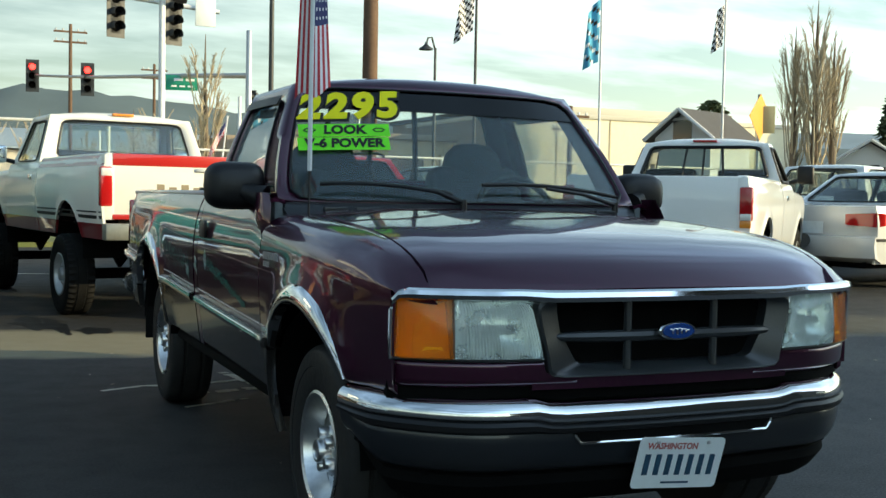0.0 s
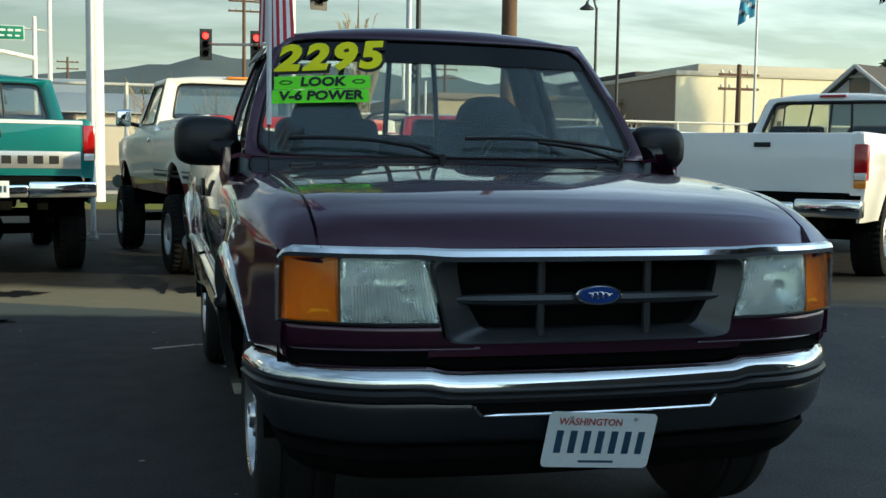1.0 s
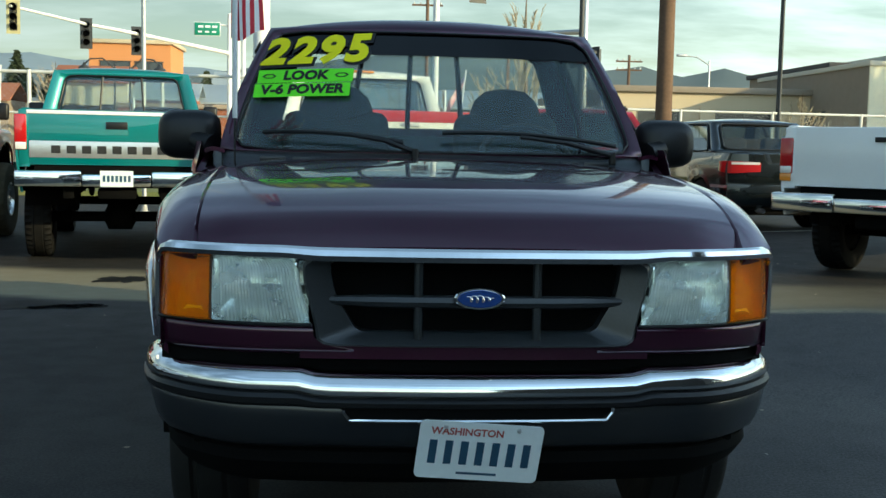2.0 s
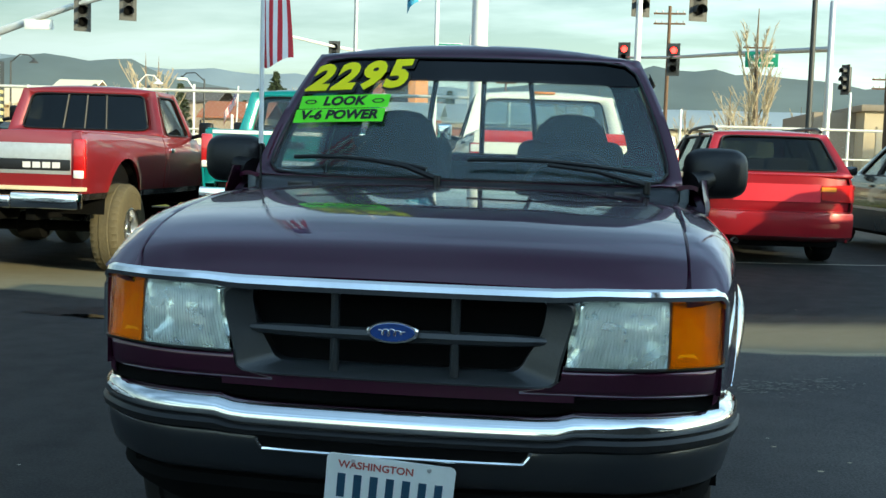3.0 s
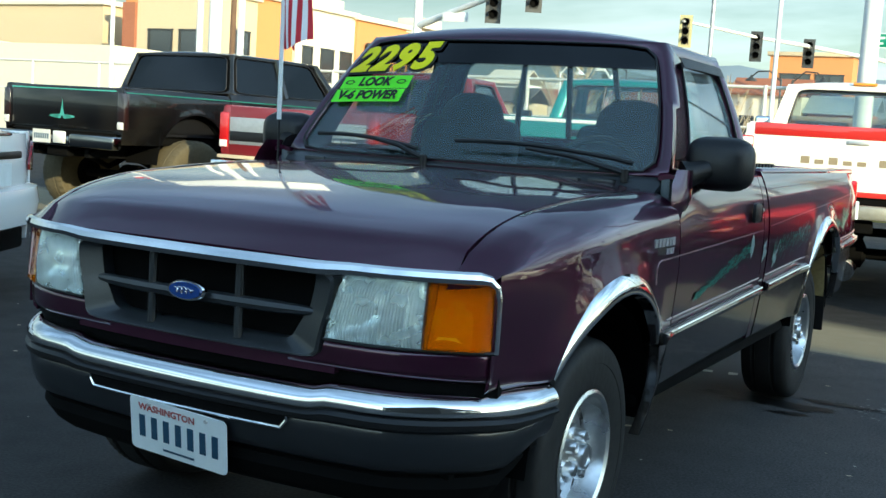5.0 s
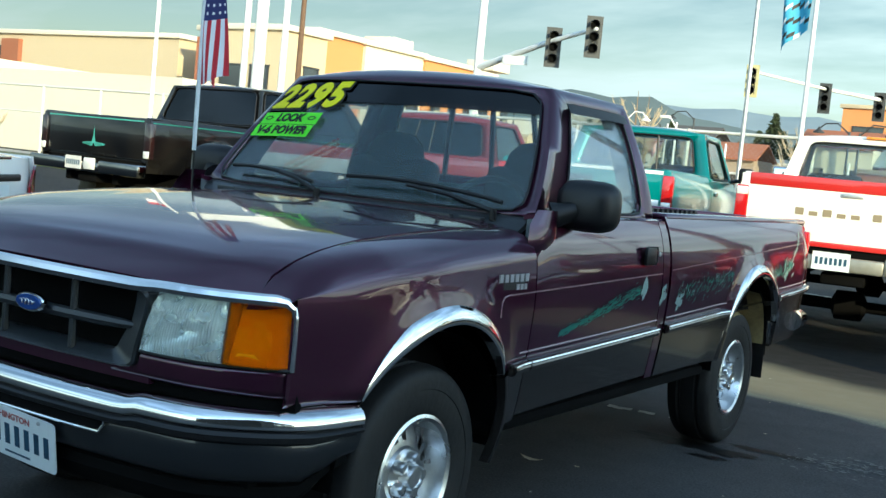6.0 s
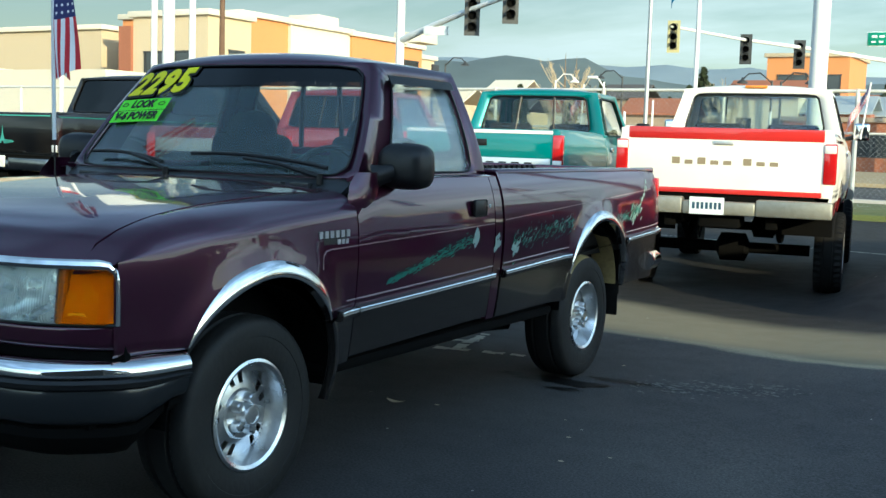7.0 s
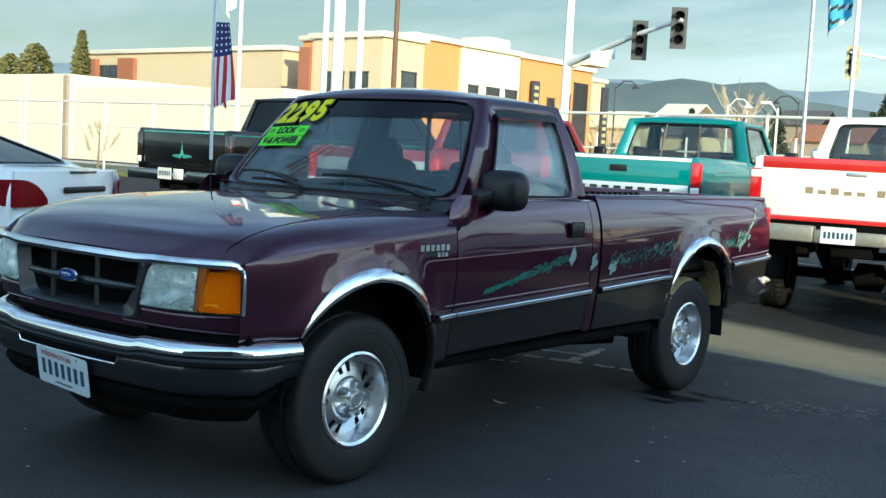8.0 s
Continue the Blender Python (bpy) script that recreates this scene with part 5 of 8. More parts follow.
        for t in lin(0, 1, 18):
            row = []
            for z in lin(0.646, 0.722, 10):
                a = 0.30 if z < 0.668 else half(z) + 0.004 - 0.05 * max(0, (0.690 - z) / 0.022)
                xe = side_x(P, ye, z) - 0.001
                x = a + (xe - a) * t
                row.append((s * x, fy(min(x, xe - 0.012)) + (0.020 * (max(0, x - xe + 0.012) / 0.012) ** 2) + 0.004 - 0.05 * (z - 0.7) + 0.022 * max(0, (0.664 - z) / 0.018) ** 2 + 0.010 * max(0, (z - 0.708) / 0.014) ** 2, z))
            rings.append(row)
        sheet(bm, rings, (0, 0.03, 0))
        part("lamp_valance", bm, "maroon", car)
    part("centre_valance", strip(-0.43, 0.43, 0.640, 0.677, 0.010, 0.02, 13), "maroon", car)
    # near-black strip put in for the shade between valance and bumper
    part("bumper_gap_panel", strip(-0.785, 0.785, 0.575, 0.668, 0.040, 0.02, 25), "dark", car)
    # bright strip over the lamps that turns down their outer sides
    bm = bmesh.new()
    pts = [(-0.788, fy(0.77) + 0.020, 0.722), (-0.789, fy(0.77) + 0.020, 0.79), (-0.788, fy(0.77) + 0.020, 0.855), (-0.783, fy(0.77) + 0.014, 0.880), (-0.769, fy(0.77) + 0.002, 0.895)]
    pts += [(x, fy(x) - 0.004, 0.899 - 0.006 * smooth((0.49 - abs(x)) / 0.12)) for x in lin(-0.752, 0.752, 61)]
    pts += [(-x, y, z) for x, y, z in pts[4::-1]]
    tube(bm, pts, [0.008, 0.008, 0.0085, 0.010, 0.014] + [0.0172 + 0.0024 * smooth((0.49 - abs(p[0])) / 0.12) for p in pts[5:-5]] + [0.014, 0.010, 0.0085, 0.008, 0.008], 8, True, 0.95)
    part("bright_strip", bm, "chrome", car, "chrome strip above grille and headlights")
    # grille: a grey surround that tapers down, bars, a plain dark panel behind
    half = lambda z: 0.392 + (0.428 - 0.392) * smooth((z - 0.675) / 0.2)
    n = 24
    outer, inner = [], []
    for k in range(4 * n):
        a = math.tau * k / (4 * n)
        px, pz = math.cos(a), math.sin(a)
        q = (abs(px) ** 16 + abs(pz) ** 16) ** 0.0625
        z = 0.780 + 0.107 * pz / q
        outer.append((px / q * (half(z) - 0.002), z))
        zi = 0.793 + 0.090 * pz / q
        inner.append((px / q * (half(zi) - 0.070 - 0.03 * max(0, -pz / q)), zi))
    bm = bmesh.new()
    rings = [[(x, fy(x) + 0.03, z) for x, z in outer], [(x, fy(x) - 0.004, z) for x, z in outer],
             [(x * 0.985, fy(x) - 0.010, 0.778 + (z - 0.778) * 0.95) for x, z in outer], [(x, fy(x) + 0.022, z) for x, z in inner], [(x, fy(x) + 0.085, z) for x, z in inner]]
    skin(bm, rings, True)
    gr = part("grille", bm, "grey", car, "dark grey plastic grille surround")
    for x in (-0.145, 0.145):
        bm = bmesh.new()
        tube(bm, [(x, fy(x) + 0.010, z) for z in (0.69, 0.78, 0.884)], 0.0115, 8)
        part("grille_bar", bm, "grey", gr)
    bm = bmesh.new()
    tube(bm, [(x, fy(x) + 0.010 + 0.012 * (abs(x) / 0.37) ** 4, 0.782) for x in lin(-0.372, 0.372, 15)], [0.0165 - 0.008 * (abs(x) / 0.372) ** 6 for x in lin(-0.372, 0.372, 15)], 8)
    part("grille_bar", bm, "grey", gr)
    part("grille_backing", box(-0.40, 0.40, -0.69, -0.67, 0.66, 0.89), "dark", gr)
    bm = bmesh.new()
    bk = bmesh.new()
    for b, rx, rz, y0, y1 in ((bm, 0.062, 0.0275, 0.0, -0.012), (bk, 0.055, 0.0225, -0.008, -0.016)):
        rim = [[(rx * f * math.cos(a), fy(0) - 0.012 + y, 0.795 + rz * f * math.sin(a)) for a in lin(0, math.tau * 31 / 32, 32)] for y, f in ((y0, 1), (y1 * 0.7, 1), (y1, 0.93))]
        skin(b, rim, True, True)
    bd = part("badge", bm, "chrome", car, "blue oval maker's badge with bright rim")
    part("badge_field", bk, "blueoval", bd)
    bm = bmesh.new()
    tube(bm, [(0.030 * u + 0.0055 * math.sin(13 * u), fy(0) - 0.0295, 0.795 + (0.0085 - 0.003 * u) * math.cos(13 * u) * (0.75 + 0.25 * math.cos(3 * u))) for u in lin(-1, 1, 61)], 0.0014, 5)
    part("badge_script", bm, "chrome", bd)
    # black panel that stands for the shade in the gap behind the bumper
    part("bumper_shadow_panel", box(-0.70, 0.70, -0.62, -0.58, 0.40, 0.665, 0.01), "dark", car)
    # front bumper: chrome crown, rubber strip, painted face with a slot, lower valance
    def b_y(x):
        a = abs(x)
        return -0.862 + 0.035 * (a / 0.5) ** 2 + 0.20 * (max(0, a - 0.52) / 0.3) ** 2

    def line():
        pts = [(x, b_y(x)) for x in lin(-0.765, 0.765, 41)]
        tail = [(-0.795, -0.590), (-0.812, -0.53), (-0.822, -0.47), (-0.828, -0.425)]
        return tail[::-1] + pts + [(-x, y) for x, y in tail]
    L = line()

    def band(section, hole=None):
        """section: (out, z) points from top to bottom; z may follow x."""
        rings = []
        for i, (x, y) in enumerate(L):
            a, b = Vector(L[max(0, i - 1)]), Vector(L[min(len(L) - 1, i + 1)])
            d = (b - a).normalized()
            nrm = Vector((d.y, -d.x))
            t = smooth((abs(x) - 0.77) / 0.05) * smooth((y + 0.62) / 0.19)
            rings.append([(x + nrm.x * o, y + nrm.y * o, z + dip(x) * k + max(0, 0.585 - z) * 0.4 * t) for o, z, k in section])
        bm = bmesh.new()
        skin(bm, rings)
        return bm

    def dip(x):
        return -0.011 * smooth((0.42 - abs(x)) / 0.05) - 0.006
    bump = part("front_bumper", band([(-0.12, 0.60, 1), (-0.075, 0.640, 1), (-0.045, 0.643, 1), (-0.018, 0.637, 1), (0.0, 0.624, 1), (0.009, 0.607, 1), (0.008, 0.592, 1), (-0.004, 0.583, 1)]), "chrome", car, "chrome front bumper with charcoal face")
    part("rubber_strip", band([(-0.006, 0.586, 1), (0.006, 0.583, 1), (0.013, 0.572, 0.8), (0.011, 0.556, 0.5), (0.001, 0.547, 0.3)]), "plastic", bump)
    bm = band([(-0.004, 0.552, 0.3), (0.0, 0.545, 0.3), (-0.002, 0.52, 0.1), (-0.006, 0.495, 0), (-0.013, 0.47, 0), (-0.024, 0.45, 0), (-0.042, 0.438, 0), (-0.07, 0.432, 0)])
    part("bumper_face", bm, "bumperface", bump)
    bm = bmesh.new()
    slot = []
    for a, (sx, sz) in enumerate(((-0.315, 0.548), (-0.315, 0.535), (-0.30, 0.516), (0.31, 0.516), (0.325, 0.535), (0.325, 0.548))):
        slot.append((sx, sz))
    def slot_row(o):
        row = []
        for k in range(len(slot) - 1):
            (xa, za), (xb2, zb2) = slot[k], slot[k + 1]
            for t in lin(0, 1, 8)[:-1]:
                x, z = xa + (xb2 - xa) * t, za + (zb2 - za) * t
                row.append((x, b_y(x) - o, z))
        return row
    r0 = slot_row(0.006)
    # slot's shade painted as a dark sheet laid on the bumper face
    rows = [[(x, b_y(x) - 0.0055, z) for z in (0.516 if abs(x) < 0.30 else 0.516 + (abs(x) - 0.30) * 1.2, 0.549)] for x in lin(-0.32, 0.325, 25)]
    skin(bm, rows)
    part("bumper_slot", bm, "dark", bump)
    bm = bmesh.new()
    tube(bm, [(x, y - 0.002, z) for x, y, z in r0[4:]], 0.0042, 6)
    part("slot_edge", bm, "chrome", bump)
    part("lower_valance", band([(-0.07, 0.434, 0), (-0.05, 0.426, 0), (-0.045, 0.40, 0), (-0.075, 0.36, 0), (-0.11, 0.335, 0), (-0.16, 0.33, 0)]), "dark", bump)
    # the whole bumper sits close to the grille
    seat = Matrix.Translation((0, 0.068, -0.0307)) @ Matrix.Diagonal((1.026, 1, 1.026, 1))
    for ob in [bump] + [c for c in car.children_recursive if c.parent == bump]:
        ob.data.transform(seat)
    # number plate, hung a little askew, its characters as plain bars
    m = Matrix.Translation((0.005, -0.800, 0.424)) @ pose(0, 0, 0, 0, 5.0, 0) @ pose(0, 0, 0, 90 + 12, 0, 4.5)
    bm = bmesh.new()
    corner = [(cx + 0.014 * math.cos(radians(a)), cy + 0.014 * math.sin(radians(a))) for cx, cy, a0 in ((0.1385, 0.062, 0), (-0.1385, 0.062, 90), (-0.1385, -0.062, 180), (0.1385, -0.062, 270)) for a in lin(a0, a0 + 90, 6)]
    skin(bm, [[(x, y, z) for x, y in corner] for z in (-0.0012, 0.0012)], True, True)
    pl = part("number_plate", bm, "plate", car, "white state plate hung askew on the bumper")
    pl.matrix_basis = m
    for k in range(7):
        x = -0.115 + 0.0385 * k
        part("plate_bar", box(x - 0.0095, x + 0.0095, -0.036, 0.026, 0.0012, 0.0022), "plateblue", pl)
    font_mesh("WASHINGTON", 0.026, 0.0004, "platered", pl, pose(-0.035, 0.050, 0.002), "plate_heading", 0.0006)
    part("plate_bar", box(-0.05, 0.05, -0.062, -0.056, 0.0012, 0.002), "plateblue", pl)
    for x in (-0.09, 0.09):
        bm = bmesh.new()
        lathe(bm, [(0.001, 0.0), (0.006, 0.0), (0.005, 0.004), (0.001, 0.005)], 10, pose(x, 0.062, 0.001) @ pose(0, 0, 0, 0, -90, 0))
        part("plate_screw", bm, "steel", pl)


def pickup_cabin(P, car):
    # seats, dashboard, wheel and floor
    for x in (-0.36, 0.36):
        bm = bmesh.new()
        add_box(bm, x - 0.25, x + 0.25, 0.85, 1.30, 0.72, 0.90, 0.05, None, 3)
        add_box(bm, x - 0.22, x + 0.22, -0.07, 0.07, 0.0, 0.48, 0.05, pose(0, 1.30, 0.82, -10), 3)
        rings = []
        for z, w, d in ((0.42, 0.17, 0.055), (0.50, 0.155, 0.06), (0.56, 0.135, 0.055), (0.60, 0.09, 0.04), (0.61, 0.04, 0.02)):
            rings.append([tuple(pose(0, 1.30, 0.80, -8) @ Vector((x + w * math.cos(a), d * math.sin(a), z))) for a in lin(0, math.tau * 15 / 16, 16)])
        skin(bm, rings, True, True)
        part("seat", bm, "cloth", car, "dark cloth bucket seat with headrest")
    bm = bmesh.new()
    rings = [[(u * 0.74, 0.60 + 0.09 * u * u + dy, z + 0.02 * math.sin(3 * u)) for u in lin(-1, 1, 15)] for dy, z in ((-0.06, 1.07), (0.02, 1.10), (0.14, 1.105), (0.22, 1.08), (0.25, 1.0), (0.22, 0.80))]
    sheet(bm, rings, (0, 0, -0.02))
    part("dashboard", bm, "dash", car)
    bm = bmesh.new()
    m = Matrix.Translation((0.38, 0.93, 1.08)) @ pose(0, 0, 0, -28, 0, 0)
    tube(bm, [m @ Vector((0.185 * math.cos(a), 0, 0.185 * math.sin(a))) for a in lin(0, math.tau, 33)], 0.014, 8, False)
    for a in (200, 340, 270):
        tube(bm, [m @ Vector((0, -0.02, 0)), m @ Vector((0.18 * math.cos(radians(a)), 0, 0.18 * math.sin(radians(a))))], 0.014, 6)
    tube(bm, [m @ Vector((0, -0.04, 0)), m @ Vector((0, 0.01, 0))], 0.06, 14)
    part("steering_wheel", bm, "plastic", car)
    part("cab_floor", box(-0.74, 0.74, 0.55, 1.58, 0.58, 0.62, 0.01), "dark", car)
    part("cab_back_trim", box(-0.72, 0.72, 1.555, 1.58, 0.62, 1.20, 0.01), "cloth", car)
    for s in (1, -1):
        part("door_trim", box(*sorted((s * 0.755, s * 0.79)), 0.60, 1.56, 0.62, 1.135, 0.012), "dash", car)


MAIN_PICKUP = build_main_pickup()

# ---- the other vehicles on the lot ----
def pickup_shape(w=0.95, wb=3.3, end=4.4, gap=2.05, belt=1.18, roof=1.80, rocker=0.52, lift=0.0, arch=0.47, wheel_r=0.38, front=-0.85, bed_top=None, cab_back=None, long_cab=0.0):
    """The measures of a full-size pickup."""
    bt = bed_top or belt
    yb = (cab_back or gap - 0.06)
    P = dict(w=w, rocker=rocker, belt=belt, front=front, end=end, nose=0.06, arches=[(0.0, wheel_r + 0.06, arch), (wb, wheel_r + 0.06, arch)], flare=0.012,
             xb=w - 0.05, xr=w - 0.20, eave=roof - 0.06, ya0=0.72, ya1=1.12, yb0=yb, yb1=yb - 0.14, crown=0.06, bow=0.11, bow_rear=0.03,
             hole_f=(0.05, 0.95, 0.06, 0.95), hole_s=(0.18, 0.90 if not long_cab else 0.95, 0.06, 0.88), hole_r=(0.09, 0.91, 0.14, 0.90),
             hood=[(front - 0.02, belt - 0.15), (front + 0.2, belt - 0.07), (0.0, belt - 0.03), (0.6, belt)], hood_x=[(front - 0.02, w - 0.16), (0.6, w - 0.12)], cowl=0.55,
             gap=gap, bed_top=bt, bed_floor=bt - 0.50, gate_low=bt - 0.52, wheel_r=wheel_r, wb=wb, lift=lift)
    P["shoulder"] = lambda y: belt - 0.15
    return P


def other_pickup(P, m, label, mat, lower=None, panes=("halftint", "halftint", "halftint"), rim="steel", tyre="rubber", tyre_w=0.26, bumper="chrome", group="", rail=None, tail_h=0.34,
                 tail_z=None, split=None, slider=(0.35, 0.65), mirrors="plastic", lugs=-40, lamp="taillens", clear_top=False):
    car = thing("pickup_truck", label, "pickup truck", m, group)
    up = P["lift"]
    top = lambda y: P["bed_top"] - 0.012
    for s in (1, -1):
        lo = P["rocker"]
        bands = [(lo, None, mat)] if not split else [(lo, split, lower), (split + 0.002, None, mat)]
        for z0, z1, mm in bands:
            part("front_fender", side_panel(P, s, P["front"] + 0.15, 0.62, z0, z1 or P["shoulder"](0)), mm, car)
            part("door", side_panel(P, s, 0.628, P["gap"] - 0.14, z0, z1 or P["belt"] + 0.004), mm, car)
            part("cab_corner", side_panel(P, s, P["gap"] - 0.133, P["gap"] - 0.012, z0, z1 or P["belt"] + 0.004), mm, car)
            part("bed_side", side_panel(P, s, P["gap"] + 0.012, P["end"] - 0.005, z0, z1 or P["bed_top"] - 0.012), mm, car)
        for i in (0, 1):
            cy, cz, r = P["arches"][i]
            bm = bmesh.new()
            skin(bm, [[(s * x, cy + (r + 0.01) * math.cos(math.pi * k / 16), cz - 0.04 + (r + 0.01) * math.sin(math.pi * k / 16)) for x in (P["w"] - 0.04, 0.5)] for k in range(17)])
            part("wheel_well", bm, "dark", car)
            w = wheel(car, s, P["w"] - 0.02 + (0.08 if up > 0.15 else 0), cy, P["wheel_r"], tyre_w, 0.205, rim, tyre, "alloy" if rim != "steel" else "steel", None, lugs, 0.06)
        z = P["bed_top"] - 0.06 if tail_z is None else tail_z
        t = part("tail_lamp", box(*sorted((s * (P["w"] - 0.125), s * (P["w"] - 0.012))), P["end"] - 0.07, P["end"] + 0.012, z - tail_h, z, 0.018), lamp, car)
        part("reversing_lamp", box(*sorted((s * (P["w"] - 0.118), s * (P["w"] - 0.02))), P["end"], P["end"] + 0.016, z - tail_h * (0.24 if clear_top else 0.98), z - tail_h * (0.04 if clear_top else 0.78), 0.008), "clearlens", t)
        part("tailgate_pillar", box(*sorted((s * (P["w"] - 0.15), s * (P["w"] - 0.05))), P["end"] - 0.1, P["end"] - 0.004, P["gate_low"] - 0.02, P["bed_top"] - 0.015, 0.01), mat, car)
        bm = bmesh.new()
        add_box(bm, *sorted((s * (P["w"] + 0.03), s * (P["w"] + 0.21))), 0.74, 0.83, P["belt"] + 0.02, P["belt"] + 0.22, 0.03, None, 3)
        mi = part("mirror", bm, mirrors, car)
        bm = bmesh.new()
        tube(bm, [(s * (P["w"] - 0.07), 0.78, P["belt"] + 0.03), (s * (P["w"] + 0.06), 0.79, P["belt"] + 0.06)], 0.025, 8)
        part("mirror_arm", bm, "plastic", mi)
        part("door_handle", box(*sorted((s * (P["w"] - 0.005), s * (P["w"] + 0.012))), P["gap"] - 0.32, P["gap"] - 0.19, P["belt"] - 0.17, P["belt"] - 0.12, 0.006), "chrome", car)
    nose_top(P, car, mat)
    bm = bmesh.new()
    skin(bm, [[(x, front_y(P, x) + 0.02, z) for x in lin(-P["w"] + 0.05, P["w"] - 0.05, 15)] for z in (P["rocker"] + 0.1, P["belt"] - 0.17)])
    fr = part("grille", bm, "plastic", car)
    for s in (1, -1):
        part("headlight", box(*sorted((s * (P["w"] - 0.36), s * (P["w"] - 0.10))), front_y(P, P["w"] - 0.2) - 0.02, front_y(P, P["w"] - 0.2) + 0.12, P["belt"] - 0.38, P["belt"] - 0.2, 0.02), "lens", car)
    bm = bmesh.new()
    tube(bm, [(-P["w"] + 0.02, P["front"] + 0.12, P["rocker"] + 0.05), (-P["w"] + 0.12, P["front"] - 0.09, P["rocker"] + 0.05), (P["w"] - 0.12, P["front"] - 0.09, P["rocker"] + 0.05), (P["w"] - 0.02, P["front"] + 0.12, P["rocker"] + 0.05)], 0.09, 10)
    part("front_bumper", bm, bumper, car)
    bm = bmesh.new()
    skin(bm, [[(u * (P["w"] - 0.13), 0.52 + 0.14 * v + 0.11 * u * u, P["belt"] - 0.04 + 0.05 * v - 0.03 * u * u) for u in lin(-1, 1, 13)] for v in (0, 1, 1.6)])
    part("cowl", bm, "plastic", car)
    cabin(P, car, mat, panes, slider=slider)
    gate = pickup_bed(P, car, mat, tail_mat=mat)
    zb = P["gate_low"] - 0.10
    bm = bmesh.new()
    for x0, x1, dz in ((-P["w"] + 0.02, -0.32, 0), (-0.32, 0.32, -0.03), (0.32, P["w"] - 0.02, 0)):
        add_box(bm, x0, x1, P["end"] + 0.02, P["end"] + 0.16, zb - 0.10, zb + 0.05 + dz, 0.02)
    rb = part("rear_bumper", bm, bumper, car)
    part("tow_hitch", box(-0.18, 0.18, P["end"] - 0.4, P["end"] + 0.06, zb - 0.22, zb - 0.12, 0.02), "dark", car)
    part("cab_underside", box(-P["w"] + 0.2, P["w"] - 0.2, P["front"] + 0.2, P["gap"], P["rocker"] - 0.04, P["rocker"] + 0.16, 0.02), "dark", car)
    part("bed_underside", box(-P["w"] + 0.18, P["w"] - 0.18, P["gap"], P["end"] - 0.03, P["bed_floor"] - 0.16, P["bed_floor"] - 0.04, 0.02), "dark", car)
    r = P["wheel_r"]
    for x in (-0.45, 0.45):
        part("frame_rail", box(x - 0.05, x + 0.05, P["front"] + 0.1, P["end"], zb - 0.22, zb - 0.04, 0.01), "dark", car)
        for cy in (0, P["wb"]):
            bm = bmesh.new()
            tube(bm, [(x, cy - 0.6, zb - 0.12), (x, cy, r + 0.09), (x, cy + 0.6, zb - 0.12)], 0.035, 6)
            part("leaf_spring", bm, "dark", car)
    for cy in (0, P["wb"]):
        bm = bmesh.new()
        tube(bm, [(-P["w"] + 0.25, cy, r), (-0.16, cy, r), (-0.12, cy, r), (0.12, cy, r), (0.16, cy, r), (P["w"] - 0.25, cy, r)], [0.055, 0.055, 0.14, 0.14, 0.055, 0.055], 12)
        part("axle", bm, "dark", car)
    part("engine_block", box(-P["w"] + 0.25, P["w"] - 0.25, P["front"] + 0.15, 0.6, P["rocker"], P["belt"] - 0.2, 0.03), "dark", car)
    for x in (-0.4, 0.4):
        bm = bmesh.new()
        add_box(bm, x - 0.28, x + 0.28, -0.07, 0.08, 0, 0.62, 0.05, pose(0, P["gap"] - 0.45, P["belt"] - 0.45, -10), 3)
        part("seat", bm, "cloth", car)
    part("dashboard", box(-P["w"] + 0.12, P["w"] - 0.12, 0.70, 1.0, P["belt"] - 0.25, P["belt"] - 0.02, 0.04), "dash", car)
    return car, gate, rb, zb


def rear_plate(rb, y, z, x=0.0, mat="plate"):
    p = part("number_plate", box(x - 0.152, x + 0.152, y, y + 0.006, z - 0.076, z + 0.076), mat, rb)
    for k in range(7):
        part("plate_bar", box(x - 0.115 + 0.0385 * k - 0.012, x - 0.115 + 0.0385 * k + 0.012, y + 0.006, y + 0.008, z - 0.03, z + 0.03), "plateblue", p)


def tail_at(x, y, heading, P, z=LOW):
    """The pose that puts the middle of a vehicle's tail at (x, y), its nose turned away to the heading (degrees left of +y)."""
    return Matrix.Translation((x, y, z)) @ pose(0, 0, 0, 0, 0, 180 + heading) @ Matrix.Translation((0, -P["end"], 0))


def bars(n, x0, pitch, w, h, y, z, mat, parent, name="lettering_bar", thick=0.004):
    for k in range(n):
        part(name, box(x0 + pitch * k - w / 2, x0 + pitch * k + w / 2, y, y + thick, z - h / 2, z + h / 2), mat, parent)


# cream pickup with red band on its tailgate
D = pickup_shape(w=0.985, wb=3.34, end=4.50, gap=2.10, belt=1.50, roof=2.10, rocker=0.78, lift=0.2, arch=0.50, wheel_r=0.40, bed_top=1.56)
D.update(gate_low=0.98, bed_floor=1.04, arches=[(0, 0.62, 0.50), (3.34, 0.62, 0.50)])
two_tone, dgate, drb, dzb = other_pickup(D, tail_at(0.30, 7.12, 9, D), "white and red pickup with a red-topped cream tailgate", "cream", "darkred", split=0.92, bumper="dullsteel", slider=(), tail_h=0.36, tail_z=1.44, mirrors="chrome", clear_top=True)
for s in (1, -1):
    for z0, z1, mm in ((1.45, 1.552, "darkred"), (0.965, 0.995, "plastic"), (1.02, 1.035, "plastic")):
        bm = bmesh.new()
        skin(bm, [[(s * (side_x(D, y, z) + 0.003), y, z) for z in (z0, z1)] for y in lin(2.115, 4.49, 12) if z0 > 1.1 or abs(y - 3.34) > 0.42])
        part("side_stripe", bm, mm, two_tone)
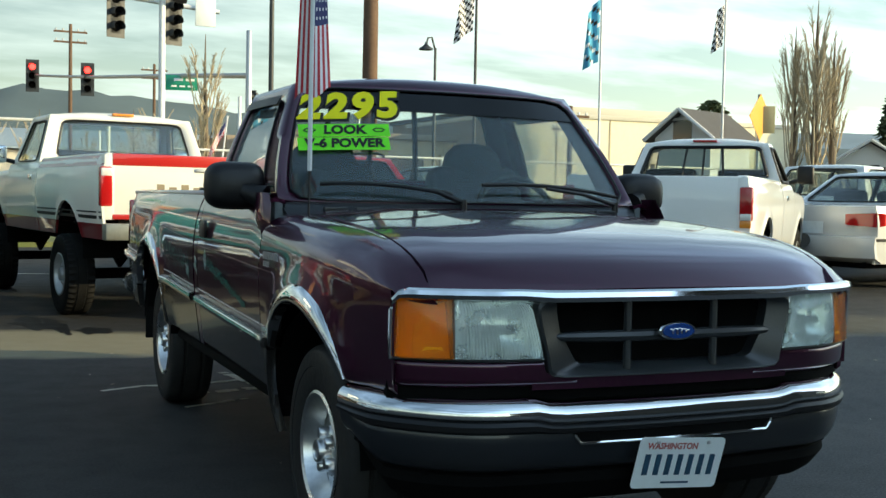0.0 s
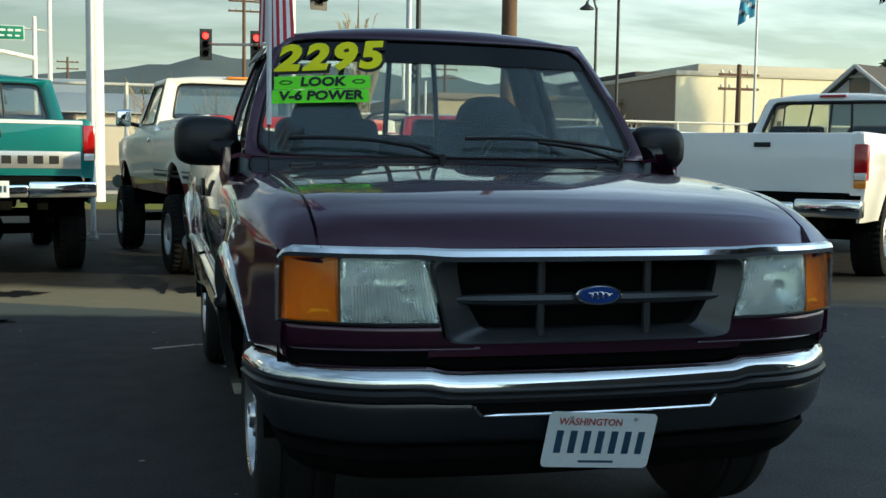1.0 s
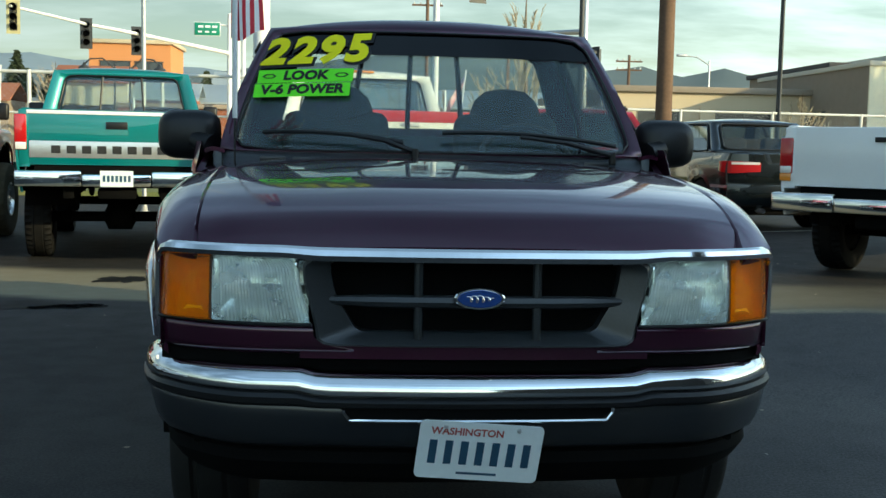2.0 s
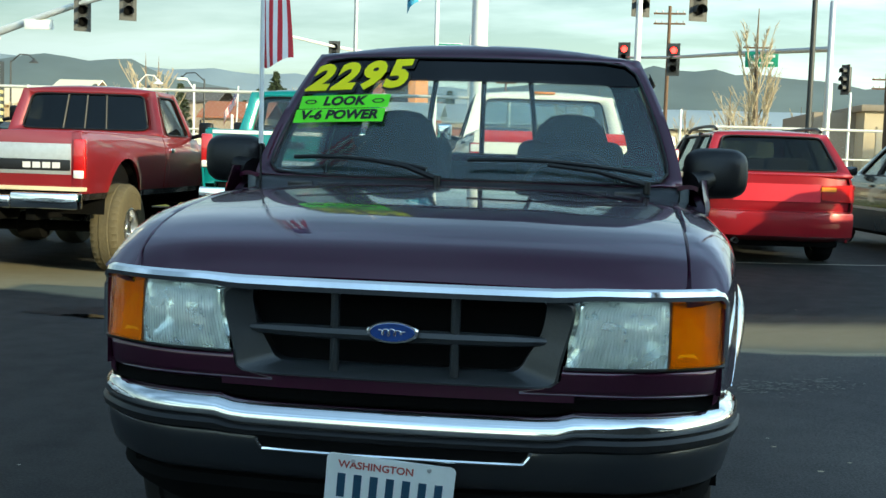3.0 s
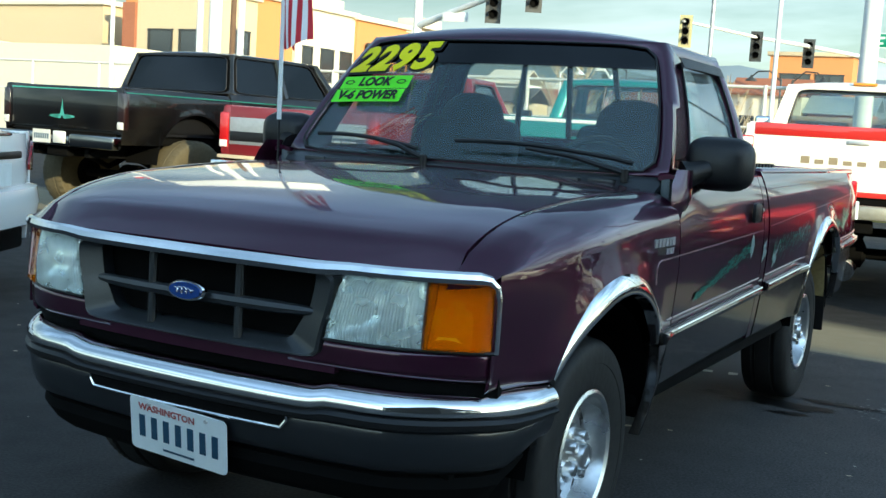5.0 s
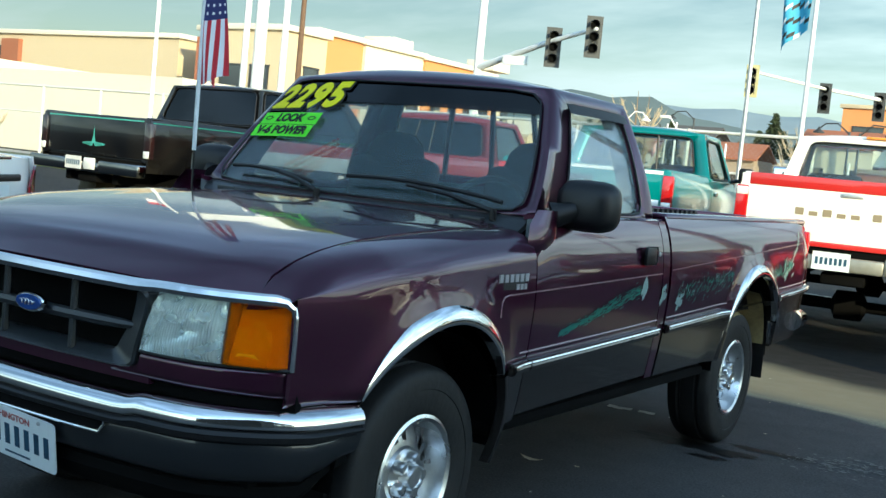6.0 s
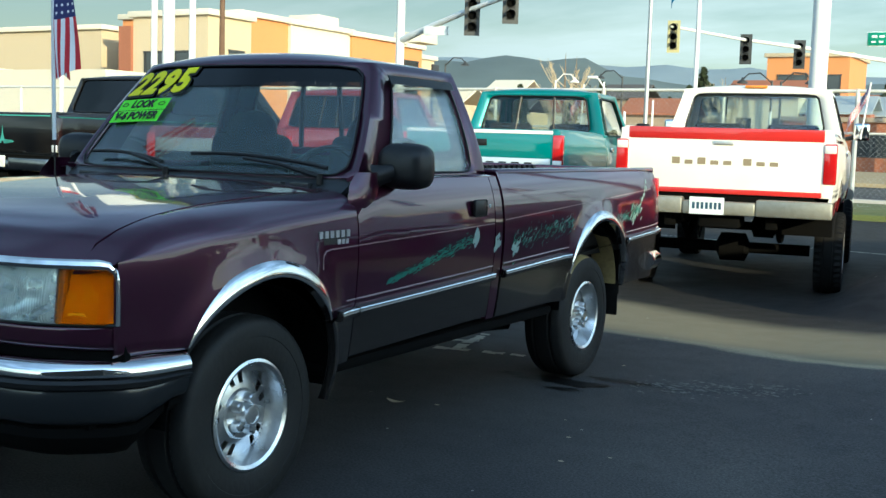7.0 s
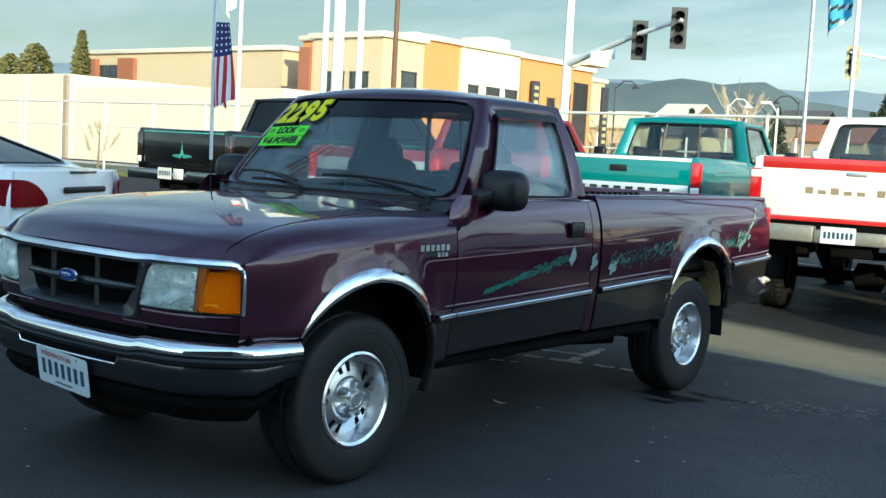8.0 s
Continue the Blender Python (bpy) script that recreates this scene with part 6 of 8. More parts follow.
part("high_brake_lamp", box(-0.12, 0.12, D["yb1"] + 0.0, D["yb1"] + 0.05, 2.055, 2.085, 0.008), "amberpart", two_tone)
e = D["end"]
part("red_band", box(-0.86, 0.86, e - 0.055, e + 0.004, 1.45, 1.556, 0.006), "red", dgate, "red band along the tailgate's top")
part("red_strip", box(-0.86, 0.86, e - 0.02, e + 0.002, 0.965, 1.01, 0.004), "red", dgate)
part("gate_handle", box(-0.09, 0.09, e - 0.004, e + 0.012, 1.405, 1.44, 0.006), "steel", dgate)
rnd = random.Random(4)
for k in range(8):
    x = 0.42 - 0.115 * k - (0.06 if k > 4 else 0)
    h = 0.062 if k in (0, 2, 5) else 0.038
    part("lettering_bar", box(x - 0.036, x + 0.036, e - 0.006, e - 0.002, 1.225, 1.225 + h), "brown", dgate)
rear_plate(drb, e + 0.162, dzb - 0.02, 0.10)

# teal pickup
T = pickup_shape(w=0.945, wb=3.34, end=4.45, gap=2.36, belt=1.46, roof=2.07, rocker=0.72, lift=0.1, arch=0.48, wheel_r=0.42, bed_top=1.52)
T.update(gate_low=0.98, bed_floor=1.02, arches=[(0, 0.60, 0.48), (3.34, 0.60, 0.48)], hole_r=(0.10, 0.90, 0.10, 0.90))
teal, tgate, trb, tzb = other_pickup(T, tail_at(-2.50, 7.66, 9.5, T), "teal pickup with a silver lettered band on its tailgate", "teal", bumper="chrome", slider=(0.36, 0.64), rim="spokes")
e = T["end"]
part("white_band", box(-0.80, 0.80, e - 0.004, e + 0.003, 1.05, 1.21, 0.003), "silverband", tgate, "bright silver band with dark lettering")
part("top_trim", box(-0.82, 0.82, e - 0.004, e + 0.004, 1.465, 1.50, 0.003), "white", tgate)
part("gate_handle", box(-0.10, 0.10, e - 0.003, e + 0.010, 1.33, 1.40, 0.006), "plastic", tgate)
bars(9, -0.56, 0.14, 0.085, 0.075, e + 0.003, 1.13, "ink", tgate)
rear_plate(trb, e + 0.162, tzb - 0.02, 0.0)

# lifted red pickup
F = pickup_shape(w=0.985, wb=3.38, end=4.50, gap=2.05, belt=1.42, roof=2.02, rocker=0.78, lift=0.25, arch=0.52, wheel_r=0.46, bed_top=1.44)
F.update(gate_low=0.90, bed_floor=0.96, arches=[(0, 0.66, 0.52), (3.38, 0.66, 0.52)])
redp, rgate, rrb, rzb = other_pickup(F, tail_at(-5.22, 6.60, 4, F), "lifted dark red pickup with silver and black tailgate band", "darkred", "charcoal", split=0.84, panes=("tint", "halftint", "tint"), tyre="muddy", tyre_w=0.29, rim="spokes", slider=(0.36, 0.5, 0.64), tail_z=1.36, tail_h=0.38)
e = F["end"]
part("silver_band", box(-0.84, 0.84, e - 0.004, e + 0.003, 1.02, 1.31, 0.003), "steel", rgate, "brushed silver tailgate band")
part("black_band", box(-0.835, 0.835, e + 0.003, e + 0.006, 1.055, 1.16, 0.002), "plastic", rgate)
part("gold_sill", box(-0.98, 0.98, e - 0.05, e + 0.03, 0.865, 0.905, 0.01), "tan", rgate)
bars(4, -0.70, 0.095, 0.075, 0.055, e + 0.006, 1.105, "whitedecal", rgate)
rear_plate(rrb, e + 0.162, rzb, -0.05, "clearlens")

# lifted black pickup with a long dark-windowed cab
B = pickup_shape(w=1.06, wb=3.9, end=5.0, gap=3.32, belt=1.58, roof=2.14, rocker=0.92, lift=0.3, arch=0.56, wheel_r=0.50, bed_top=1.56, long_cab=1)
B.update(hole_s=(0.12, 0.97, 0.05, 0.94), hole_r=(0.05, 0.95, 0.06, 0.95), seal=0.008, ya0=1.05, ya1=1.45, cowl=0.88, gate_low=1.06, bed_floor=1.08, arches=[(0, 0.74, 0.56), (3.9, 0.74, 0.56)])
blk, bgate, brb, bzb = other_pickup(B, tail_at(-8.34, 6.28, -3, B), "lifted black pickup with a thin teal stripe and mud-caked tyres", "black", panes=("tint", "tint", "tint"), tyre="muddy", tyre_w=0.36, rim="spokes", slider=(), tail_z=1.50, tail_h=0.42, lamp="smoke", bumper="smokechrome")
for s in (1, -1):
    bm = bmesh.new()
    tube(bm, [(s * (B["xb"] - 0.006), 2.25, B["belt"]), (s * (B["xr"] - 0.006), 2.30, B["eave"])], 0.05, 8)
    part("door_pillar", bm, "black", blk)
e = B["end"]
bm = bmesh.new()
for s in (1, -1):
    for k in range(4):
        a = s * (0.03 + 0.05 * k)
        v = [bm.verts.new(p) for p in ((s * 0.012 + a * 0.2, e - 0.002, 1.22), (a, e - 0.002, 1.20 + 0.004 * k), (a + s * 0.05, e - 0.002, 1.165 + 0.01 * k), (a * 0.6, e - 0.002, 1.175))]
        bm.faces.new(v)
v = [bm.verts.new(p) for p in ((-0.045, e - 0.001, 1.2), (0.045, e - 0.001, 1.2), (0.012, e - 0.001, 1.30), (0, e - 0.001, 1.41), (-0.012, e - 0.001, 1.30))]
bm.faces.new(v)
part("tailgate_emblem", bm, "palejade", bgate, "teal star-shaped graphic")
for s in (1, -1):
    bm = bmesh.new()
    tube(bm, [(s * (side_x(B, y, 1.50) + 0.002), y, 1.50) for y in lin(0.0, e - 0.03, 20)], 0.008, 5)
    part("pinstripe", bm, "tealdecal", blk)
part("gate_stripe", box(-0.90, 0.90, e - 0.004, e + 0.002, 1.505, 1.52), "palejade", bgate)
rear_plate(brb, e + 0.162, bzb, 0.14, "clearlens")
part("reversing_lamp", box(-0.27, -0.06, e + 0.150, e + 0.172, bzb - 0.07, bzb + 0.07, 0.012), "clearlens", brb)

# white compact pickup that stands askew
W = pickup_shape(w=0.87, wb=2.86, end=3.88, gap=1.66, belt=1.22, roof=1.72, rocker=0.52, lift=0.0, arch=0.43, wheel_r=0.37, front=-0.77, bed_top=1.26)
W.update(xb=0.82, xr=0.66, seal=0.02, hole_r=(0.07, 0.93, 0.12, 0.90), gate_low=0.76, bed_floor=0.80, arches=[(0, 0.43, 0.43), (2.86, 0.46, 0.43)])
whp, wgate, wrb, wzb = other_pickup(W, tail_at(3.90, 5.07, -47, W, 0.13), "white compact pickup with sliding rear window", "white", bumper="chrome", slider=(0.36, 0.5, 0.64), rim="slots", tail_z=1.16, tail_h=0.30)
part("gate_handle", box(-0.07, 0.07, W["end"] - 0.003, W["end"] + 0.008, 1.13, 1.17, 0.004), "plastic", wgate)
for s in (1, -1):
    lamp = [c for c in whp.children if c.name.startswith("tail_lamp")][0 if s > 0 else 1]
    part("amber_lens", box(*sorted((s * (W["w"] - 0.118), s * (W["w"] - 0.02))), W["end"], W["end"] + 0.017, 0.80, 0.865, 0.008), "amberpart", lamp)
part("high_brake_lamp", box(-0.13, 0.13, W["yb1"] + 0.02, W["yb1"] + 0.055, 1.668, 1.695, 0.008), "taillens", whp)


def car_body(P, m, label, mat, category="car", wagon=False, panes="halftint", rim="spokes", name="car", tail=(0.30, 0.14), spoiler=False, rack=False, panel="", plate=True, lip=False, clear=False):
    """A saloon, coupe or wagon; front to -y, front axle at y = 0."""
    car = thing(name, label, category, m)
    for s in (1, -1):
        part("front_fender", side_panel(P, s, P["front"] + 0.13, 0.55, P["rocker"], P["belt"] - 0.1), mat, car)
        mid = (0.55 + P["wb"] - 0.45) / 2 + 0.1
        part("front_door", side_panel(P, s, 0.556, mid, P["rocker"], P["belt"] + 0.004), mat, car)
        part("rear_door", side_panel(P, s, mid + 0.006, P["wb"] - 0.30, P["rocker"], P["belt"] + 0.004), mat, car)
        part("quarter_panel", side_panel(P, s, P["wb"] - 0.294, P["end"] - 0.165, P["rocker"], P["belt"] - (0 if wagon else 0.01)), mat, car)
        for cy in (0, P["wb"]):
            wheel(car, s, P["w"] - 0.02, cy, P["wheel_r"], 0.20, 0.20, rim, "rubber", "alloy", None, 0)
        for cy, cz, r in P["arches"]:
            bm = bmesh.new()
            skin(bm, [[(s * x, cy + (r + 0.01) * math.cos(math.pi * k / 16), cz - 0.03 + (r + 0.01) * math.sin(math.pi * k / 16)) for x in (P["w"] - 0.04, 0.45)] for k in range(17)])
            part("wheel_well", bm, "dark", car)
        bm = bmesh.new()
        for y0, y1 in ((0.38, P["wb"] - 0.36), (P["wb"] + 0.36, P["end"] - 0.12)):
            skin(bm, [[(s * (side_x(P, y, 0.55 + d) + 0.008), y, 0.55 + d) for d in (-0.018, 0.018)] for y in lin(y0, y1, 10)])
        part("side_moulding", bm, "plastic" if mat != "navy" else "steel", car)
        bm = box(*sorted((s * (P["w"] + 0.0), s * (P["w"] + 0.16))), 0.78, 0.86, P["belt"] + 0.0, P["belt"] + 0.12, 0.03)
        part("mirror", bm, mat, car)
        for y in (mid - 0.18, P["wb"] - 0.5):
            part("door_handle", box(*sorted((s * (P["w"] - 0.006), s * (P["w"] + 0.014))), y, y + 0.13, P["belt"] - 0.14, P["belt"] - 0.11, 0.006), mat, car)
    nose_top(P, car, mat)
    fr = [[(x, front_y(P, x) + 0.01, z) for x in lin(-P["w"] + 0.06, P["w"] - 0.06, 13)] for z in (0.25, P["belt"] - 0.2)]
    bm = bmesh.new()
    sheet(bm, fr, (0, 0.08, 0))
    part("front_bumper", bm, mat, car)
    for s in (1, -1):
        part("headlight", box(*sorted((s * (P["w"] - 0.36), s * (P["w"] - 0.1))), front_y(P, P["w"] - 0.2) - 0.01, front_y(P, P["w"] - 0.2) + 0.12, P["belt"] - 0.36, P["belt"] - 0.22, 0.03), "lens", car)
    cabin(P, car, mat, (panes, panes, panes), slider=False)
    # middle pillars
    for s in (1, -1):
        bm = bmesh.new()
        mid = (0.55 + P["wb"] - 0.45) / 2 + 0.1
        tube(bm, [(s * (P["xb"] - 0.008), mid, P["belt"]), (s * (P["xr"] - 0.008), mid + 0.04, P["eave"])], 0.035, 8)
        if wagon:
            part("door_pillar", bm, "plastic", car)
            bm = bmesh.new()
            tube(bm, [(s * (P["xb"] - 0.008), P["wb"] - 0.2, P["belt"]), (s * (P["xr"] - 0.008), P["wb"] - 0.22, P["eave"])], 0.04, 8)
        part("door_pillar", bm, "plastic", car)
    # tail: deck or gate, lamps, bumper
    e = P["end"]
    zt = P["belt"] - 0.02
    bow = lambda x: -0.16 * (abs(x) / P["w"]) ** 3.5
    if not wagon:
        bm = bmesh.new()
        rings = []
        for v in lin(0, 1, 7):
            y = P["yb0"] - 0.06 + (e - 0.05 - P["yb0"] + 0.06) * v
            rings.append([(u * (P["w"] - 0.06 - 0.02 * v), y + bow(u * P["w"]) * v, zt + 0.035 - 0.05 * u ** 4 - 0.03 * v * v) for u in lin(-1, 1, 13)])
        sheet(bm, rings, (0, 0, -0.02))
        part("boot_lid", bm, mat, car)
    bm = bmesh.new()
    rings = [[(u * (P["w"] - 0.05), e - 0.04 + bow(u * P["w"]) + dy, z) for u in lin(-1, 1, 33)] for z, dy in ((zt + (0.0 if not wagon else 0.02), -0.01), (zt - 0.12, 0.0), (zt - 0.30, 0.012), (zt - 0.36, 0.0))]
    sheet(bm, rings, (0, -0.05, 0))
    gate = part("tail_panel", bm, mat, car)
    bm = bmesh.new()
    rings = [[(u * (P["w"] - 0.015), e + bow(u * P["w"]) + dy, z) for u in lin(-1, 1, 33)] for z, dy in ((zt - 0.35, -0.06), (zt - 0.37, 0.03), (zt - 0.48, 0.05), (zt - 0.62, 0.02), (zt - 0.68, -0.10))]
    sheet(bm, rings, (0, -0.04, 0))
    part("rear_bumper", bm, mat, car)
    tw, th = tail
    for s in (1, -1):
        bm = bmesh.new()
        rings = [[(s * (P["w"] - 0.045 - tw * t), e - 0.030 + bow(P["w"] - 0.045 - tw * t), z) for z in lin(zt - 0.16 - th / 2 * (1 - (0.1 if lip else 0.3) * t), zt - 0.16 + th / 2 * (1 - (1.45 * t ** 2.6 if lip else 0.2 * t)), 5)] for t in lin(0, 1, 15)]
        xo = P["w"] - 0.045
        wrap = [[(s * (xo + 0.052 * min(1, 3 * t)), e - 0.032 + bow(xo) - 0.20 * t, z) for z in lin(zt - 0.16 - th / 2 * (1 - 0.35 * t), zt - 0.16 + th / 2 * (1 - 0.1 * t), 5)] for t in (0.9, 0.6, 0.33, 0.12)]
        sheet(bm, wrap + rings, (s * 0.004, 0.018, 0))
        lamp = part("tail_lamp", bm, "darklens" if lip else "taillens", car)
        if clear:
            bm = bmesh.new()
            sheet(bm, [[(s * (xo - tw * t), e - 0.012 + bow(xo - tw * t), z) for z in (zt - 0.16 + th * 0.22, zt - 0.16 + th * 0.42)] for t in lin(0.05, 0.95, 6)], (0, 0.006, 0))
            part("clear_lens", bm, "clearlens", lamp)
    if panel:
        bm = bmesh.new()
        wi = P["w"] - 0.05 - tw
        sheet(bm, [[(u * wi, e - 0.034 + bow(u * wi), z) for z in (zt - 0.255, zt - 0.07)] for u in lin(-1, 1, 11)], (0, 0.014, 0))
        part("reflector_panel", bm, panel, gate)
        for s in (1, -1):
            bm = bmesh.new()
            x0 = P["w"] - 0.045 - tw
            sheet(bm, [[(s * (x0 + 0.16 * t), e - 0.026 + bow(x0 + 0.16 * t), z) for z in (zt - 0.14, zt - 0.095)] for t in (0, 0.5, 1)], (0, 0.022, 0))
            part("indicator", bm, "amberpart", car)
    if plate:
        part("number_plate", box(-0.152, 0.152, e - 0.018, e - 0.012, zt - 0.34, zt - 0.19), "plate", gate)
    if lip:
        part("lid_brake_lamp", box(-0.21, 0.21, e - 0.075, e - 0.035, zt - 0.012, zt + 0.010, 0.005), "smoke", gate)
        part("lid_handle", box(-0.34, 0.34, e - 0.037, e - 0.012, zt - 0.165, zt - 0.115, 0.014), "plastic", gate)
    bm = bmesh.new()
    tube(bm, [(0.42, e - 0.3, 0.27), (0.42, e + 0.02, 0.26)], 0.03, 10, False)
    part("exhaust_pipe", bm, "steel", car)
    if spoiler:
        bm = bmesh.new()
        tube(bm, [(u * (P["w"] - 0.08), e - 0.10 + bow(u * P["w"]), zt + 0.13 - 0.06 * u ** 4) for u in lin(-1, 1, 15)], 0.07, 10, True, 0.35)
        for x in (-0.5, 0.5):
            add_box(bm, x - 0.03, x + 0.03, e - 0.16, e - 0.08, zt, zt + 0.11, 0.01)
        part("spoiler", bm, mat, car)
    if rack:
        for s in (1, -1):
            bm = bmesh.new()
            tube(bm, [(s * (P["xr"] - 0.04), y, P["eave"] + P["crown"] * 0.55 + 0.05 * math.sin(math.pi * t) ** 0.3) for t, y in zip(lin(0, 1, 13), lin(P["ya1"] + 0.2, P["yb1"] - 0.08, 13))], 0.018, 8)
            part("roof_rail", bm, "plastic", car)
    bm = bmesh.new()
    add_box(bm, -P["w"] + 0.15, P["w"] - 0.15, P["front"] + 0.15, e - 0.15, 0.2, P["rocker"] + 0.25, 0.03)
    part("underbody", bm, "dark", car)
    for x in (-0.36, 0.36):
        for y in (1.25, 2.15):
            bm = bmesh.new()
            add_box(bm, x - 0.25, x + 0.25, -0.06, 0.07, 0, 0.66, 0.05, pose(0, y + 0.15, P["belt"] - 0.45, -14), 3)
            part("seat", bm, "cloth", car)
    return car


def car_shape(w=0.86, wb=2.62, end=3.55, belt=0.95, roof=1.42, rear_base=3.0, rear_top=2.45, front=-0.9):
    P = dict(w=w, rocker=0.26, belt=belt, front=front, end=end, nose=0.14, nose_bow=0.2, arches=[(0, 0.32, 0.345), (wb, 0.32, 0.345)], flare=0.01, tuck=0.08,
             xb=w - 0.05, xr=w - 0.24, eave=roof - 0.05, ya0=0.55, ya1=1.15, yb0=rear_base, yb1=rear_top, crown=0.05, bow=0.10, bow_rear=0.06,
             hole_f=(0.05, 0.95, 0.04, 0.96), hole_s=(0.10, 0.92, 0.03, 0.92), hole_r=(0.08, 0.92, 0.10, 0.92),
             hood=[(front - 0.02, belt - 0.22), (front + 0.2, belt - 0.14), (-0.1, belt - 0.06), (0.5, belt - 0.0)], hood_x=[(front - 0.02, w - 0.2), (0.5, w - 0.12)], cowl=0.42,
             wheel_r=0.31, wb=wb)
    P["shoulder"] = lambda y: belt - 0.1
    return P


# thin worn line across the rise on which two cars stand
PAD = LOW + 0.26
edge = [(1.6, 8.85), (2.4, 8.98), (3.4, 9.22), (4.4, 9.62), (6.0, 10.3), (8.0, 11.2)]
bm = bmesh.new()
skin(bm, [[(x, y + d, ground_z(y, x) + 0.012) for d in (0.0, 0.06)] for x, y in edge])
tagged(part("parking_line", bm, "linepaint"), "thin pale line across the asphalt at the back", "road marking", kind="structure")

G = car_shape(0.845, 2.63, 3.60, 0.96, 1.46, 3.50, 3.12)
G.update(hole_s=(0.09, 0.95, 0.03, 0.93))
wag = car_body(G, tail_at(2.42, 8.80, 5, G, PAD), "red station wagon with black roof rails and a red reflector panel", "crimson", wagon=True, panes="midtint", name="station_wagon", category="station wagon", tail=(0.34, 0.19), rack=True, panel="redpanel", plate=False)
N = car_shape(0.85, 2.65, 3.60, 0.97, 1.42, 3.00, 2.45)
car_body(N, tail_at(5.2, 9.9, 6, N, PAD), "dark green saloon car with wide red tail lamps", "navy", tail=(0.36, 0.15), rim="spokes", clear=True)
car_body(N, tail_at(7.98, 7.6, -82, N, 0.18), "silver white saloon car", "silver", tail=(0.34, 0.17))
V = car_shape(0.90, 2.75, 3.75, 1.05, 1.62, 3.6, 3.3)
car_body(V, tail_at(10.7, 10.7, -68, V, 0.19), "white sport utility car parked behind the saloon", "white", wagon=True, tail=(0.2, 0.3))
C = car_shape(0.90, 2.57, 3.60, 1.05, 1.40, 3.10, 2.2)
car_body(C, tail_at(-4.20, 2.10, 119, C, 0), "white coupe with a low rear lip and wide red tail lamps", "white", panes="tint", tail=(0.30, 0.21), lip=True)

# ---- unseen block added behind the camera: its shadow lies over the front of the lot ----
def sales_office():
    m = pose(18.2, -7.0, 0, 0, 0, -10.0)
    ob = thing("sales_office", "unseen dark block with a flat roof, added to shade the lot", "building", m)
    # made-up walls and windows; the dark colour keeps the pickup's reflections dark
    part("wall", box(-12.4, 18, -16, 0, -0.2, 5.6), "darkwall", ob)
    part("roof", box(-12.7, 18.3, -16.3, 0.0, 5.6, 6.0, 0.03), "roofgrey", ob)
    for k in range(6):
        part("window", box(-9.5 + 4 * k, -6.8 + 4 * k, -0.02, 0.03, 0.9, 2.6, 0.01), "window", ob)


sales_office()


# ---- posts, signals, fences ----
def post(name, label, category, x, y, h, r0, r1, mat, z=LOW, base=True, group=""):
    ob = thing(name, label, category, pose(x, y, z), group)
    bm = bmesh.new()
    lathe(bm, [(r0, 0), (r0 + (r1 - r0) * 0.5, h * 0.5), (r1, h), (r1 * 0.8, h + 0.03), (0.001, h + 0.04)], 18, pose(0, 0, 0, 0, -90, 0))
    part("shaft", bm, mat, ob)
    if base:
        bm = bmesh.new()
        lathe(bm, [(r0 * 2.0, 0), (r0 * 2.0, 0.03), (r0 * 1.4, 0.05), (r0 * 1.2, 0.12), (0.001, 0.12)], 18, pose(0, 0, 0, 0, -90, 0))
        part("base_plate", bm, "concrete", ob)
    return ob


def signal(x, y, z, face, parent, front="signyellow", lit=None, size=1.0):
    """A traffic signal head with three lenses; face: degrees by which it is turned from looking at -y."""
    m = pose(x, y, z, 0, 0, face) @ Matrix.Scale(size, 4)
    bm = bmesh.new()
    add_box(bm, -0.17, 0.17, 0, 0.2, -0.55, 0.55, 0.03)
    head = part("signal_head", bm, "poleblack", parent)
    head.matrix_basis = m
    bm = bmesh.new()
    add_box(bm, -0.25, 0.25, 0.0, 0.01, -0.64, 0.64)
    part("backplate", bm, front, head)
    for k, mat in enumerate(("dark", "dark", "redlight" if lit else "dark")):
        zz = -0.36 + 0.36 * k
        bm = bmesh.new()
        lathe(bm, [(0.001, 0.03), (0.07, 0.025), (0.125, 0.0)], 18, pose(0, -0.012, zz, 0, 0, -90))
        part("lens", bm, mat, head)
        bm = bmesh.new()
        rings = [[(r * 0.15 * math.cos(a), yy, zz + 0.15 * math.sin(a)) for a in lin(radians(-20), radians(200), 15)] for yy, r in ((0, 1), (-0.24, 1))]
        sheet(bm, rings, (0, 0, -0.008))
        part("visor", bm, "poleblack", head)
    return head


def mast(label, x, y, h, points, mat, r=0.13):
    ob = post("signal_mast", label, "traffic signal", x, y, h, r, r * 0.75, mat)
    bm = bmesh.new()
    tube(bm, [Vector(p) - Vector((x, y, LOW)) for p in points], [r * 0.75 - (r * 0.4) * i / (len(points) - 1) for i in range(len(points))], 12)
    part("arm", bm, mat, ob)
    return ob


# signal with dark backs on a rising arm
ml = mast("white signal mast with a rising arm and two signal heads", -21.4, 35.8, 9.2, [(-21.4, 35.8, 5.3), (-19.5, 35.1, 5.75), (-17.3, 34.3, 6.25), (-15.2, 33.5, 6.6)], "polewhite", 0.2)
for p in ((-17.3, 34.3, 6.0), (-15.3, 33.5, 6.3)):
    signal(p[0] + 21.4, p[1] - 35.8, p[2] - LOW, 30, ml, "poleblack", None, 1.15)
part("name_board", box(1.6, 2.7, -0.85, -0.80, 5.45, 5.8, 0.01), "signwhite", ml).matrix_basis = pose(0, 0, 0, 0, 0, 0)
# far signals in yellow plates on a level arm
mr = mast("white signal mast with a long level arm and three signals", -8.6, 80.0, 10.5, [(-8.6, 80, 7.6), (-13.4, 70.0, 7.9), (-15.5, 65.3, 7.95), (-18.0, 58.8, 8.15)], "polewhite", 0.2)
